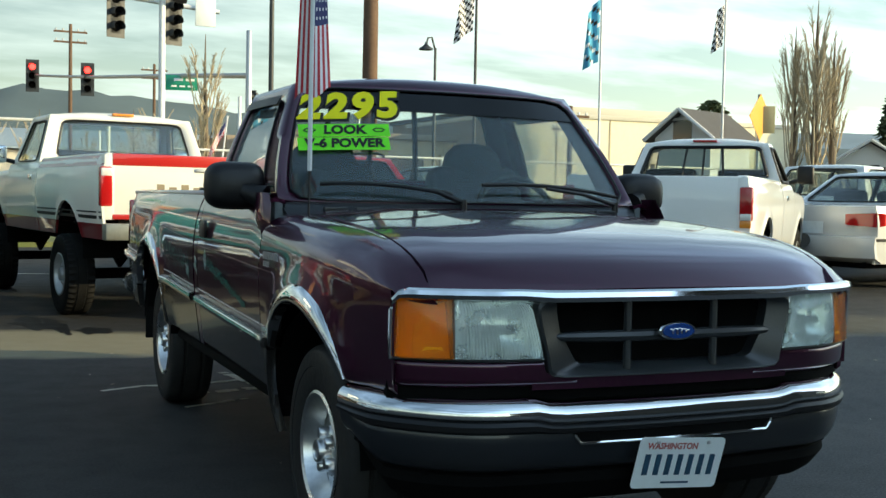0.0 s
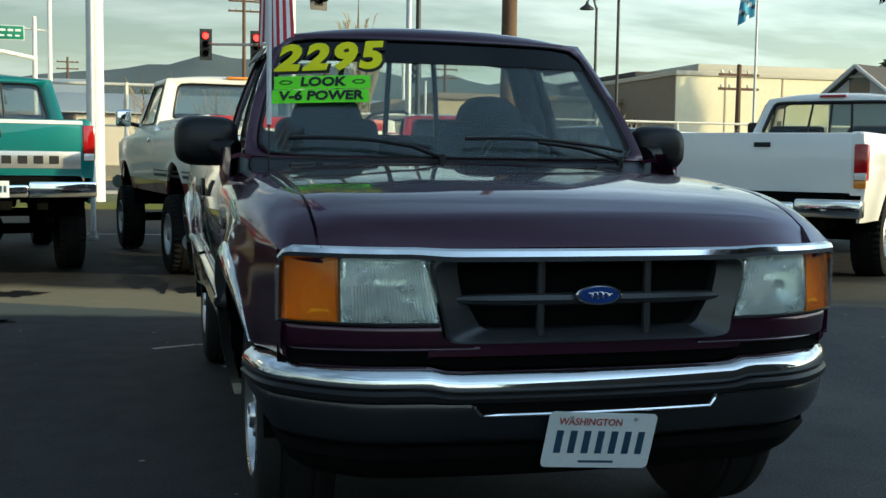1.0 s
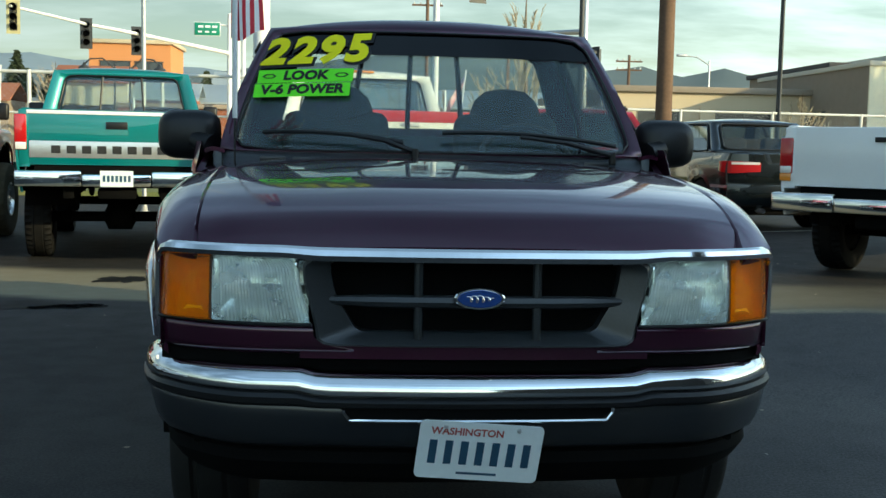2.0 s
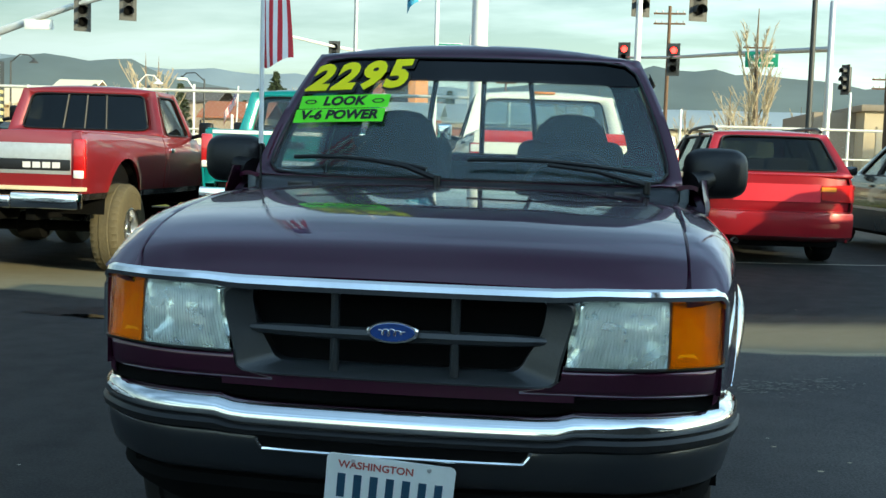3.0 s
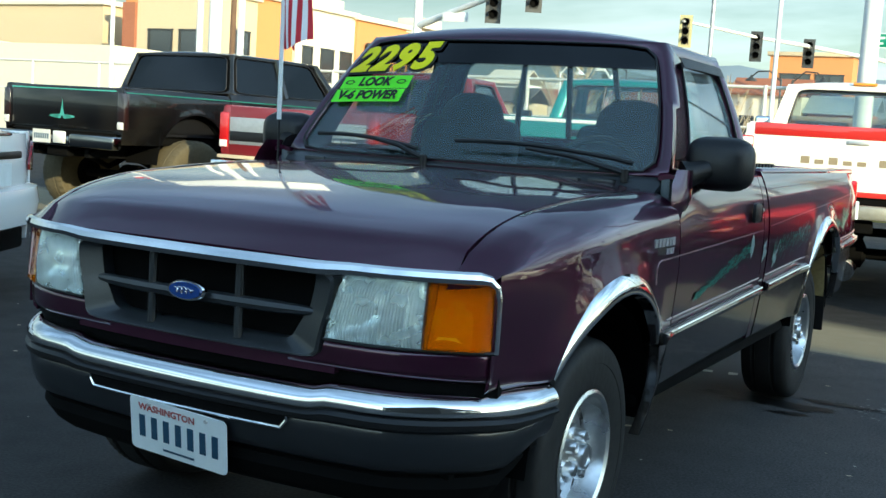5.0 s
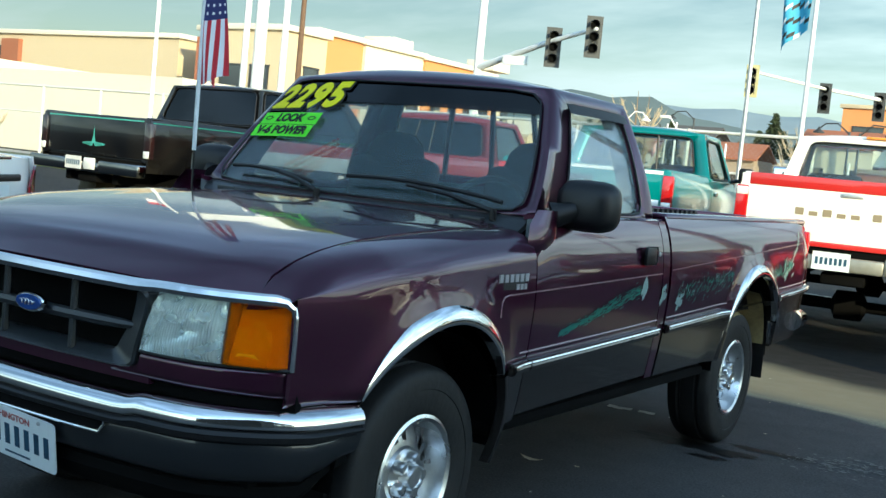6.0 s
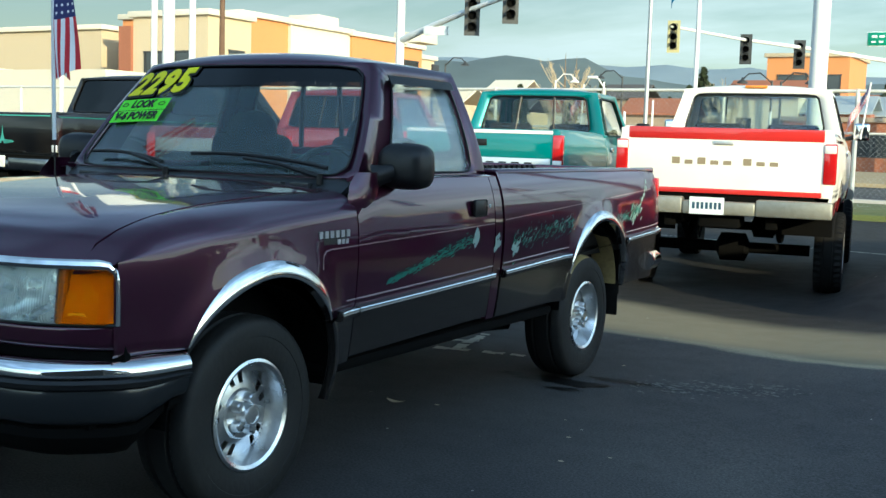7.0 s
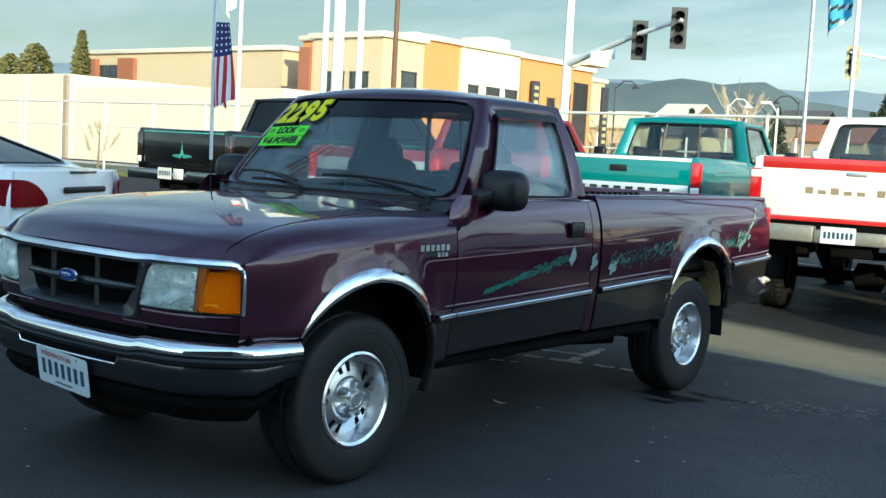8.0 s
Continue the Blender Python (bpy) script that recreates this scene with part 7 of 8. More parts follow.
for p in ((-17.9, 59, 7.6), (-15.5, 65.3, 7.4), (-13.4, 70, 7.45)):
    signal(p[0] + 8.6, p[1] - 80.0, p[2] - LOW, 12, mr, "signyellow" if p[0] < -17 else "poleblack", None, 1.4)
# red signals with a street-name board
m3 = mast("grey signal mast with two red signals and a green street-name board", 10.6, 47.6, 8.6, [(10.6, 47.6, 6.5), (8.2, 51.4, 6.7), (4.6, 58.0, 7.0), (1.9, 61.4, 7.25)], "steel", 0.17)
signal(2.1 - 10.6, 61 - 47.6, 7.2 - LOW, -8, m3, "poleblack", True, 1.35)
signal(4.64 - 10.6, 58.2 - 47.6, 6.9 - LOW, -8, m3, "poleblack", True, 1.35)
sb = part("street_name_board", box(-0.75, 0.75, -0.03, 0.0, -0.36, 0.36, 0.01), "signgreen", m3)
sb.matrix_basis = pose(8.24 - 10.6, 51.3 - 47.6, 6.35 - LOW, 0, 0, -10)
bars(2, -0.15, 0.55, 0.42, 0.12, -0.036, 0.15, "signwhite", sb)
bars(3, -0.35, 0.38, 0.26, 0.09, -0.036, -0.16, "signwhite", sb)
# near signal head low on a dark pole, beside it a lit red sign lamp
dp = post("lamp_post", "slim dark lamp post", "lamp post", 5.71, 25.2, 9.5, 0.075, 0.055, "poleblack")
sp = post("signal_post", "signal post with a head seen from the side", "traffic signal", 13.6, 62, 6.8, 0.12, 0.1, "polewhite")
signal(0.75, 0, 6.4, -60, sp, "poleblack", None, 1.3)
part("lit_sign", box(-0.45, 0.35, -0.3, -0.1, 3.9, 4.5, 0.03), "poleblack", sp)
part("sign_lamp", box(-0.25, 0.15, -0.33, -0.30, 4.0, 4.4, 0.03), "redlamp", sp)
# green sign on the level arm beside the white pole
gs = thing("street_sign", "green street-name sign with white lettering", "street sign", pose(-10.2, 80, 9.3))
part("board", box(-0.9, 0.9, -0.03, 0, -0.45, 0.45, 0.01), "signgreen", gs)
part("edge", box(-0.95, 0.95, 0.0, 0.02, -0.5, 0.5, 0.01), "signwhite", gs)
bars(3, -0.45, 0.5, 0.36, 0.16, -0.036, 0.17, "signwhite", gs)
bars(3, -0.5, 0.5, 0.3, 0.13, -0.036, -0.2, "signwhite", gs)
bm = bmesh.new()
tube(bm, [(2.6, 0.05, 4.0), (2.6, 0.05, -9.4)], 0.16, 10)
part("post", bm, "polewhite", gs)
bm = bmesh.new()
tube(bm, [(2.6, 0.05, 0.2), (0.6, 0.05, 0.35), (-0.9, 0.05, 0.42)], 0.07, 8)
part("arm", bm, "polewhite", gs)

# poles on the lot's far side
wp = post("light_pole", "tall thick white light pole", "light pole", -2.2, 22.7, 10.5, 0.20, 0.17, "polewhite")
bm = bmesh.new()
tube(bm, [(0, 0, 6.1), (2.6, -0.2, 5.65), (5.9, -0.5, 5.30)], [0.10, 0.08, 0.05], 10)
part("arm", bm, "polewhite", wp)
for x, z in ((3.62, 5.10), (4.87, 5.02)):
    signal(x, -0.55, z, 20, wp, "poleblack", None, 0.85)
part("lane_sign", box(5.35, 5.80, -0.56, -0.53, 4.95, 5.55, 0.01), "signwhite", wp)
bpole = post("utility_pole", "brown weathered wooden utility pole", "utility pole", 5.94, 18.3, 10.5, 0.17, 0.13, "wood", base=False)
post("flagpole", "slim bare steel flagpole", "flagpole", -3.68, 16.0, 9.0, 0.04, 0.03, "steel")
dev = post("lamp_post", "slim white lamp post with floodlights at its top", "lamp post", 1.1, 14.3, 6.0, 0.055, 0.045, "polewhite")
for s in (-1, 1):
    bm = box(-0.13, 0.13, -0.12, 0.10, -0.1, 0.1, 0.03)
    f = part("floodlight", bm, "plastic", dev)
    f.matrix_basis = pose(0.22 * s, -0.05, 4.25, 25, 0, 30 * s)
for x, y, h, r, lab in ((-10.97, 11.5, 4.6, 0.06, "short white painted post"), (-10.10, 11.5, 4.6, 0.06, "short white painted post")):
    post("post", lab, "post", x, y, h, r, r * 0.9, "polewhite")
sgn = post("sign_pole", "thick white sign pole with a white board on top", "sign pole", -10.64, 11.5, 5.6, 0.11, 0.10, "polewhite")
part("sign_board", box(-1.5, 1.5, -0.12, 0.12, 5.4, 6.6, 0.03), "signwhite", sgn).matrix_basis = pose(0, 0, -2.2 + 2.2, 0, 0, 35)
post("utility_pole", "wooden utility pole beside the orange building", "utility pole", -31.3, 36.4, 9.5, 0.15, 0.11, "wood", base=False)


def utility(x, y, h, label="wooden utility pole with crossarm"):
    ob = post("utility_pole", label, "utility pole", x, y, h, 0.16, 0.11, "wood", base=False)
    bm = bmesh.new()
    for z in (h - 0.5, h - 1.2):
        add_box(bm, -1.1, 1.1, -0.06, 0.06, z - 0.06, z + 0.06)
    part("crossarm", bm, "wood", ob)
    bm = bmesh.new()
    for z in (h - 0.5, h - 1.2):
        for x2 in (-0.95, -0.5, 0.5, 0.95):
            part("insulator", box(x2 - 0.05, x2 + 0.05, -0.05, 0.05, z + 0.06, z + 0.22, 0.02), "steel", ob)
    return ob


utility(5.6, 78, 12.5)
utility(27.5, 47.5, 6.0)
utility(14, 95, 12)
utility(-9, 120, 11)
utility(23, 88, 9)


def street_lamp(x, y, h, arm, face, mat="poleblack", goose=False):
    ob = post("street_lamp", "slim street lamp with a curved arm" if goose else "street lamp with a short arm", "street lamp", x, y, h, 0.09, 0.06, mat)
    pts = [(0, 0, h - 0.1), (arm * 0.4, 0, h + 0.5), (arm * 0.8, 0, h + 0.45), (arm, 0, h + 0.1)] if goose else [(0, 0, h - 0.3), (arm * 0.4, 0, h + 0.25), (arm, 0, h + 0.35)]
    bm = bmesh.new()
    tube(bm, pts, 0.045, 8)
    a = part("arm", bm, mat, ob)
    a.matrix_basis = pose(0, 0, 0, 0, 0, face)
    bm = bmesh.new()
    if goose:
        lathe(bm, [(0.04, 0.25), (0.10, 0.1), (0.32, -0.05), (0.34, -0.12), (0.001, -0.10)], 18, pose(arm, 0, h, 0, -90, 0))
    else:
        add_box(bm, arm - 0.1, arm + 0.55, -0.14, 0.14, h + 0.25, h + 0.42, 0.05)
    part("lamp_head", bm, mat, a)
    return ob


street_lamp(24.5, 72, 7.4, -2.2, 0, "steel")
street_lamp(-35, 88, 6.6, -1.6, 0, "poleblack", True)
street_lamp(-42, 75, 7.5, 1.8, 0, "poleblack", True)
street_lamp(-29, 80, 6.8, -1.8, 0, "poleblack", True)
street_lamp(-14, 66, 5.6, -1.8, 0, "poleblack", True)
street_lamp(-12, 60, 5.2, 1.6, 0, "poleblack", True)
street_lamp(-31, 72, 6.0, 1.5, 0, "polewhite", True)
street_lamp(-24, 64, 5.4, -1.0, 0, "polewhite")
street_lamp(19.1, 45.8, 8.2, -0.6, 20, "poleblack", True)
for x, y, h in ((-38, 66, 3.6), (-27, 58, 3.2), (-20, 62, 4.2), (-10, 50, 3.2), (5, 56, 4.2), (9.5, 63, 4.5), (-16, 47, 3.0), (12.5, 52, 5)):
    post("post", "pale post beside the road", "post", x, y, h, 0.07, 0.06, "polewhite", base=False, group="roadside posts")


def chain_fence(x0, y0, x1, y1, h, z=0.0):
    a, b = Vector((x0, y0, z)), Vector((x1, y1, z))
    ln = (b - a).length
    ob = thing("fence", "chain-link fence with galvanised posts and rail", "fence", Matrix.Translation(a) @ pose(0, 0, 0, 0, 0, math.degrees(math.atan2(y1 - y0, x1 - x0))))
    n = int(ln / 3.0)
    me = None
    for k in range(n + 1):
        if me is None:
            bm = bmesh.new()
            tube(bm, [(0, 0, -0.2), (0, 0, h + 0.05)], 0.05, 8)
            p = part("post", bm, "palesteel", ob)
            me = p.data
        else:
            p = new("post", me)
            p.parent = ob
        p.matrix_basis = pose(ln * k / n, 0, 0)
    bm = bmesh.new()
    tube(bm, [(0, 0, h), (ln, 0, h)], 0.04, 8)
    part("rail", bm, "palesteel", ob)
    bm = bmesh.new()
    tube(bm, [(0, 0, h * 0.65), (ln, 0, h * 0.65)], 0.03, 6)
    part("rail", bm, "palesteel", ob)
    verts, faces = [], []
    step = 0.13
    for k in range(int((ln + h) / step)):
        for s in (1, -1):
            p0 = Vector((k * step - (h if s > 0 else 0), 0.03, 0.03))
            p1 = p0 + Vector((s * h, 0, h - 0.03)) if s > 0 else p0 + Vector((-h, 0, h - 0.03))
            if min(p0.x, p1.x) < 0 or max(p0.x, p1.x) > ln:
                continue
            i = len(verts)
            w = 0.0017
            verts += [p0 + Vector((-w, 0, 0)), p0 + Vector((w, 0, 0)), p1 + Vector((w, 0, 0)), p1 + Vector((-w, 0, 0)), p0 + Vector((0, w, 0)), p1 + Vector((0, w, 0))]
            faces += [(i, i + 1, i + 2, i + 3), (i + 1, i + 4, i + 5, i + 2), (i + 4, i, i + 3, i + 5)]
    me = bpy.data.meshes.new("wire_mesh")
    me.from_pydata([tuple(v) for v in verts], [], faces)
    me.materials.append(M["steel"])
    w = new("wire_mesh", me)
    w.parent = ob
    w["kind"] = "stuff"
    return ob


chain_fence(-75, 23.0, 1.5, 24.0, 2.72)
chain_fence(4.0, 30.0, 40.0, 33.0, 2.4)


# ---- verge, road, far ground ----
def slab(name, label, cat, x0, x1, y0, y1, z0, z1, mat, bev=0.02):
    ob = part(name, box(x0, x1, y0, y1, z0, z1, bev), mat)
    return tagged(ob, label, cat, kind="structure")


slab("verge", "strip of rough winter grass along the fence", "grass verge", -90, 60, 21.5, 27.5, LOW - 0.3, 0.05, "grass")
slab("road", "grey road of the crossing", "road", -300, 300, 29.5, 45.0, LOW - 0.3, LOW + 0.012, "asphaltrough")
slab("kerb", "pale concrete kerb", "kerb", -300, 300, 28.9, 29.5, LOW - 0.3, LOW + 0.15, "concrete")
slab("verge_far", "dry earth bank beyond the road", "verge", -300, 60, 47, 400, LOW - 0.3, 0.10, "dirt")


def lot_marks():
    """Worn parking lines, each a broken row of paint flakes."""
    rnd = random.Random(3)
    for (xa, ya), (xb, yb), w, mat, keep in (((-0.6, 3.02), (0.45, 3.22), 0.09, "linepaint", 0.8), ((-0.16, 3.12), (-0.27, 3.75), 0.09, "linepaint", 0.7), ((-1.08, 3.26), (-0.81, 3.37), 0.055, "linepaint", 1.0), ((-0.82, 3.37), (-0.59, 3.30), 0.06, "linepaint", 1.0), ((-0.60, 3.30), (-0.17, 3.45), 0.07, "linepaint", 1.0),
                                             ((-0.72, 2.62), (-0.31, 2.80), 0.045, "linepaint", 0.72), ((-3.4, 14.2), (0.9, 13.4), 0.10, "linepaint", 0.95)):
        a, b = Vector((xa, ya)), Vector((xb, yb))
        d = (b - a).normalized()
        nrm = Vector((-d.y, d.x))
        bm = bmesh.new()
        n = int((b - a).length / 0.045)
        for k in range(n):
            if rnd.random() > keep:
                continue
            c = a + d * (0.045 * k)
            w0, w1 = w * rnd.uniform(0.25, 0.5), w * rnd.uniform(0.25, 0.5)
            q = [c - nrm * w0, c + d * 0.05 - nrm * w0 * rnd.uniform(0.7, 1.2), c + d * 0.05 + nrm * w1, c + nrm * w1 * rnd.uniform(0.7, 1.2)]
            bm.faces.new([bm.verts.new((p.x, p.y, ground_z(p.y, p.x) + 0.004)) for p in q])
        tagged(part("parking_line", bm, mat), "worn broken parking line on the asphalt", "road marking", kind="structure")


lot_marks()


def stain(pts, mat, label, seed, z=0.004):
    """An irregular flat patch on the ground."""
    rnd = random.Random(seed)
    for cx, cy, rx, ry in pts:
        bm = bmesh.new()
        ph = [rnd.uniform(0, 6.28) for _ in range(4)]
        rings = []
        for q in (0.02, 0.35, 0.7, 1.0):
            ring = []
            for k in range(48):
                a = math.tau * k / 48
                f = q * (1 + 0.22 * math.sin(2 * a + ph[0]) + 0.16 * math.sin(5 * a + ph[1]) + 0.12 * math.sin(9 * a + ph[2]) + 0.09 * math.sin(17 * a + ph[3]))
                x, y = cx + rx * f * math.cos(a), cy + ry * f * math.sin(a)
                ring.append((x, y, ground_z(y, x) + z))
            rings.append(ring)
        skin(bm, rings, True)
        tagged(part("stain", bm, mat), label, "stain", kind="structure")


M["oil"] = material("damp_oil_stain", (0.003, 0.003, 0.003), 0.6, 0, 0, 0.3, 30, 6, spec=0.15)
M["dust"] = material("pale_grit_and_sheen", (0.15, 0.145, 0.135), 0.95, 0, 0, 0.4, 60, 8, 0.2)
stain([(-1.15, 7.3, 0.22, 0.5), (-0.75, 6.5, 0.16, 0.22), (-0.55, 8.3, 0.35, 0.3), (-1.0, 6.75, 0.05, 0.5), (-2.72, 4.62, 0.50, 0.20), (-3.25, 4.50, 0.40, 0.22), (-0.68, 2.76, 0.10, 0.06), (-2.2, 6.4, 0.2, 0.3), (0.72, 2.66, 0.26, 0.09), (1.05, 2.86, 0.16, 0.05), (0.86, 2.48, 0.10, 0.03)], "oil", "dark damp oil stain on the asphalt", 5)
M["wet"] = material("standing_water", (0.012, 0.012, 0.013), 0.08, 0, 0, 0.2, 6, 5, spec=0.5)
stain([(-3.06, 4.28, 0.20, 0.08), (-2.2, 4.56, 0.20, 0.10), (-2.42, 4.46, 0.10, 0.04)], "wet", "small puddle of standing water on the asphalt", 12, 0.008)


def flecks(name, label, n, place, size, mat, seed):
    """Many small flat chips strewn on the ground."""
    rnd = random.Random(seed)
    bm = bmesh.new()
    for k in range(n):
        x, y = place(rnd)
        r, a0 = size * rnd.uniform(0.4, 1.3), rnd.uniform(0, 6.28)
        ring = [(x + r * rnd.uniform(0.5, 1) * math.cos(a0 + a), y + 0.7 * r * rnd.uniform(0.5, 1) * math.sin(a0 + a)) for a in lin(0, math.tau * 5 / 6, 6)]
        bm.faces.new([bm.verts.new((p, q, ground_z(q, p) + 0.006)) for p, q in ring])
    tagged(part(name, bm, mat), label, "litter", kind="stuff")


flecks("grit", "pale scuffed grit on the damp asphalt", 260, lambda r: (lambda u: (1.15 + 0.75 * u + r.gauss(0, 0.05), 2.80 + 0.28 * u + r.gauss(0, 0.10)))(r.random()), 0.015, "dust", 8)
flecks("grit", "pale chips strewn over the asphalt", 90, lambda r: (r.uniform(-5, 6), r.uniform(-2.5, 9)), 0.011, "linepaint", 9)
# larger pale flecks painted in for the golden reflection of a damp patch
flecks("grit", "pale patches painted for the sheen on damp asphalt by the rear wheel", 26, lambda r: (lambda u: (1.2 + 0.65 * u, 2.82 + 0.26 * u + r.gauss(0, 0.08)))(r.random()), 0.026, "dust", 18)
flecks("litter", "small dry leaf bits on the asphalt", 60, lambda r: (r.uniform(-5, 6), r.uniform(-2.5, 7)), 0.016, "twig", 10)
leafm = bmesh.new()
skin(leafm, [[(0.33 + 0.06 * u, 1.66 + 0.02 * v * (1 - u * u), 0.012 + 0.012 * u * u) for v in (-1, 0, 1)] for u in lin(-1, 1, 5)])
tagged(part("fallen_leaf", leafm, "twig"), "dry fallen leaf on the asphalt", "leaf")


# ---- flags ----
def flag_cloth(parent, corner, fly, drop, nu, nv, pick, mats, fold=0.03, waves=2.5, sag=0.0):
    """Cloth from its upper hoist corner; fly and drop: vectors along its width and height; pick(i, j): the material of a cell."""
    corner, fly, drop = Vector(corner), Vector(fly), Vector(drop)
    side = fly.cross(drop).normalized()
    bm = bmesh.new()
    g = []
    for j in range(nv + 1):
        row = []
        for i in range(nu + 1):
            u, v = i / nu, j / nv
            p = corner + fly * u + drop * v * (1 - 0.12 * u) + side * fold * math.sin(waves * math.tau * u + 2.2 * v) * (0.25 + u) + Vector((0, 0, -sag * u * u))
            row.append(bm.verts.new(p))
        g.append(row)
    for j in range(nv):
        for i in range(nu):
            f = bm.faces.new((g[j][i], g[j][i + 1], g[j + 1][i + 1], g[j + 1][i]))
            f.material_index = pick(i, j)
    ob = part("flag", bm, mats, parent, angle=80)
    return ob


def stars_and_stripes(i, j, nu=39, nv=26):
    if i < nu * 0.4 and j < nv * 7 / 13:
        return 1 if (i % 3 == 1 and j % 3 == 1) else 2
    return 0 if (j * 13 // nv) % 2 == 0 else 1


def draped_flag(parent, top, out, back, length, nu=39, nv=26):
    """A small flag that has slipped round its staff: the stripes hang down, the canton to one side, the rest folded behind."""
    top, out, back = Vector(top), Vector((*out, 0)), Vector((*back, 0))
    bm = bmesh.new()
    g = []
    for j in range(nv + 1):
        v = j / nv
        row = []
        for i in range(nu + 1):
            u = i / nu
            arm = out * (1 - v / 0.54) if v < 0.54 else back * ((v - 0.54) / 0.46)
            ripple = 0.012 * (0.3 + u) * math.sin(9.0 * v + 2.4 * u)
            p = top + arm * (0.78 + 0.34 * u) + Vector((0.25 * ripple, ripple, -length * u * (1 - 0.05 * math.cos(7.5 * v)) - 0.05 * u * max(0, v - 0.35)))
            row.append(bm.verts.new(p))
        g.append(row)
    for j in range(nv):
        for i in range(nu):
            bm.faces.new((g[j][i], g[j][i + 1], g[j + 1][i + 1], g[j + 1][i])).material_index = stars_and_stripes(i, j)
    return part("flag", bm, ["flagred", "flagwhite", "flagblue"], parent, angle=80)


ff = thing("window_flag", "small stars and stripes flag on a white plastic staff", "flag", pose(-0.70, 0.47, 1.08))
bm = bmesh.new()
tube(bm, [(0, 0, -0.01), (0.0, -0.005, 0.18)], 0.004, 6)
part("stem", bm, "plastic", ff)
bm = bmesh.new()
tube(bm, [(0.0, -0.005, 0.16), (0.0, -0.01, 0.5), (0.003, -0.015, 0.97)], 0.0085, 8)
part("staff", bm, "polewhite", ff)
draped_flag(ff, (0.002, -0.014, 0.845), (0.080, 0.055), (-0.022, 0.12), 0.40)


def flagpole(x, y, h, label, kind, z_flag, pole_mat="polewhite", fly=0.9, hang=1.5, turn=0.0, r=0.035):
    ob = post("flagpole", label, "flag", x, y, h, r, r * 0.8, pole_mat)
    c, s = math.cos(radians(turn)), math.sin(radians(turn))
    if kind == "checker":
        pick, mats, nu, nv = (lambda i, j: (i + j) % 2), ["flagwhite", "ink"], 8, 12
    elif kind == "blue":
        pick, mats, nu, nv = (lambda i, j: 0 if (i + 2 * j) % 7 < 5 else (1 if j % 3 else 2)), ["flagcyan", "ink", "flagwhite"], 10, 16
    else:
        pick, mats, nu, nv = (lambda i, j: 0 if j < 6 else 1), ["flagred", "flagwhite"], 8, 14
    flag_cloth(ob, (c * r, s * r, z_flag - LOW), (fly * 0.45 * c, fly * 0.45 * s, -fly * 0.35), (0.05 * c, 0.05 * s, -hang), nu, nv, pick, mats, 0.07, 1.3, 0.1)
    return ob


flagpole(13.1, 21.1, 6.6, "flagpole with a hanging light blue flag", "blue", 6.2, hang=1.6, turn=180)
flagpole(8.12, 17.9, 5.6, "dark flagpole with a black and white checkered flag", "checker", 5.5, "poleblack", hang=0.9, turn=180)
flagpole(16.6, 20.7, 6.6, "flagpole with a checkered flag", "checker", 6.3, hang=1.1, turn=180, fly=0.7)
flagpole(-1.83, 12.9, 5.4, "white flagpole with a hanging light blue flag", "blue", 4.6, hang=1.0, turn=170)
flagpole(-10.16, 8.78, 5.0, "white flagpole with a red and white flag", "red", 4.3, hang=0.75, turn=180, fly=0.6)
fl2 = thing("window_flag", "small stars and stripes flag on a car window staff", "flag", pose(1.02, 9.7, 1.45))
bm = bmesh.new()
tube(bm, [(0, 0, 0), (0.07, 0, 0.6)], 0.01, 6)
part("staff", bm, "polewhite", fl2)
flag_cloth(fl2, (0.07, 0, 0.58), (-0.20, 0, -0.34), (-0.04, 0, -0.2), 39, 26, stars_and_stripes, ["flagred", "flagwhite", "flagblue"], 0.03, 1.4, 0.02)
fl3 = thing("window_flag", "small stars and stripes flag beyond the red pickup", "flag", pose(-8.6, 24.5, 1.3))
bm = bmesh.new()
tube(bm, [(0, 0, -1.3), (0.1, 0, 1.6)], 0.02, 6)
part("staff", bm, "polewhite", fl3)
flag_cloth(fl3, (0.1, 0, 1.55), (-0.35, 0, -0.6), (-0.06, 0, -0.4), 39, 26, stars_and_stripes, ["flagred", "flagwhite", "flagblue"], 0.05, 1.4, 0.02)


# ---- yellow warning sign at the lot's far side ----
ws = thing("road_sign", "yellow diamond road sign turned edge-on, with a plain panel behind", "road sign", pose(14.42, 16.58, LOW))
bm = bmesh.new()
tube(bm, [(0, 0, 0), (0, 0, 3.6)], 0.035, 8)
part("post", bm, "steel", ws)
bm = bmesh.new()
add_box(bm, -0.36, 0.36, -0.004, 0.004, -0.36, 0.36)
bmesh.ops.transform(bm, matrix=pose(0, 0, 3.1, 0, 45, 0), verts=bm.verts)
b = part("board", bm, "signorange", ws)
b.matrix_basis = pose(0, -0.05, 0, 0, 0, 24)
b2 = part("panel", box(0.06, 0.36, 0.05, 0.06, 2.75, 3.35, 0.004), "signyellow", ws)
b2.matrix_basis = pose(0, 0, 0, 0, 0, -30)

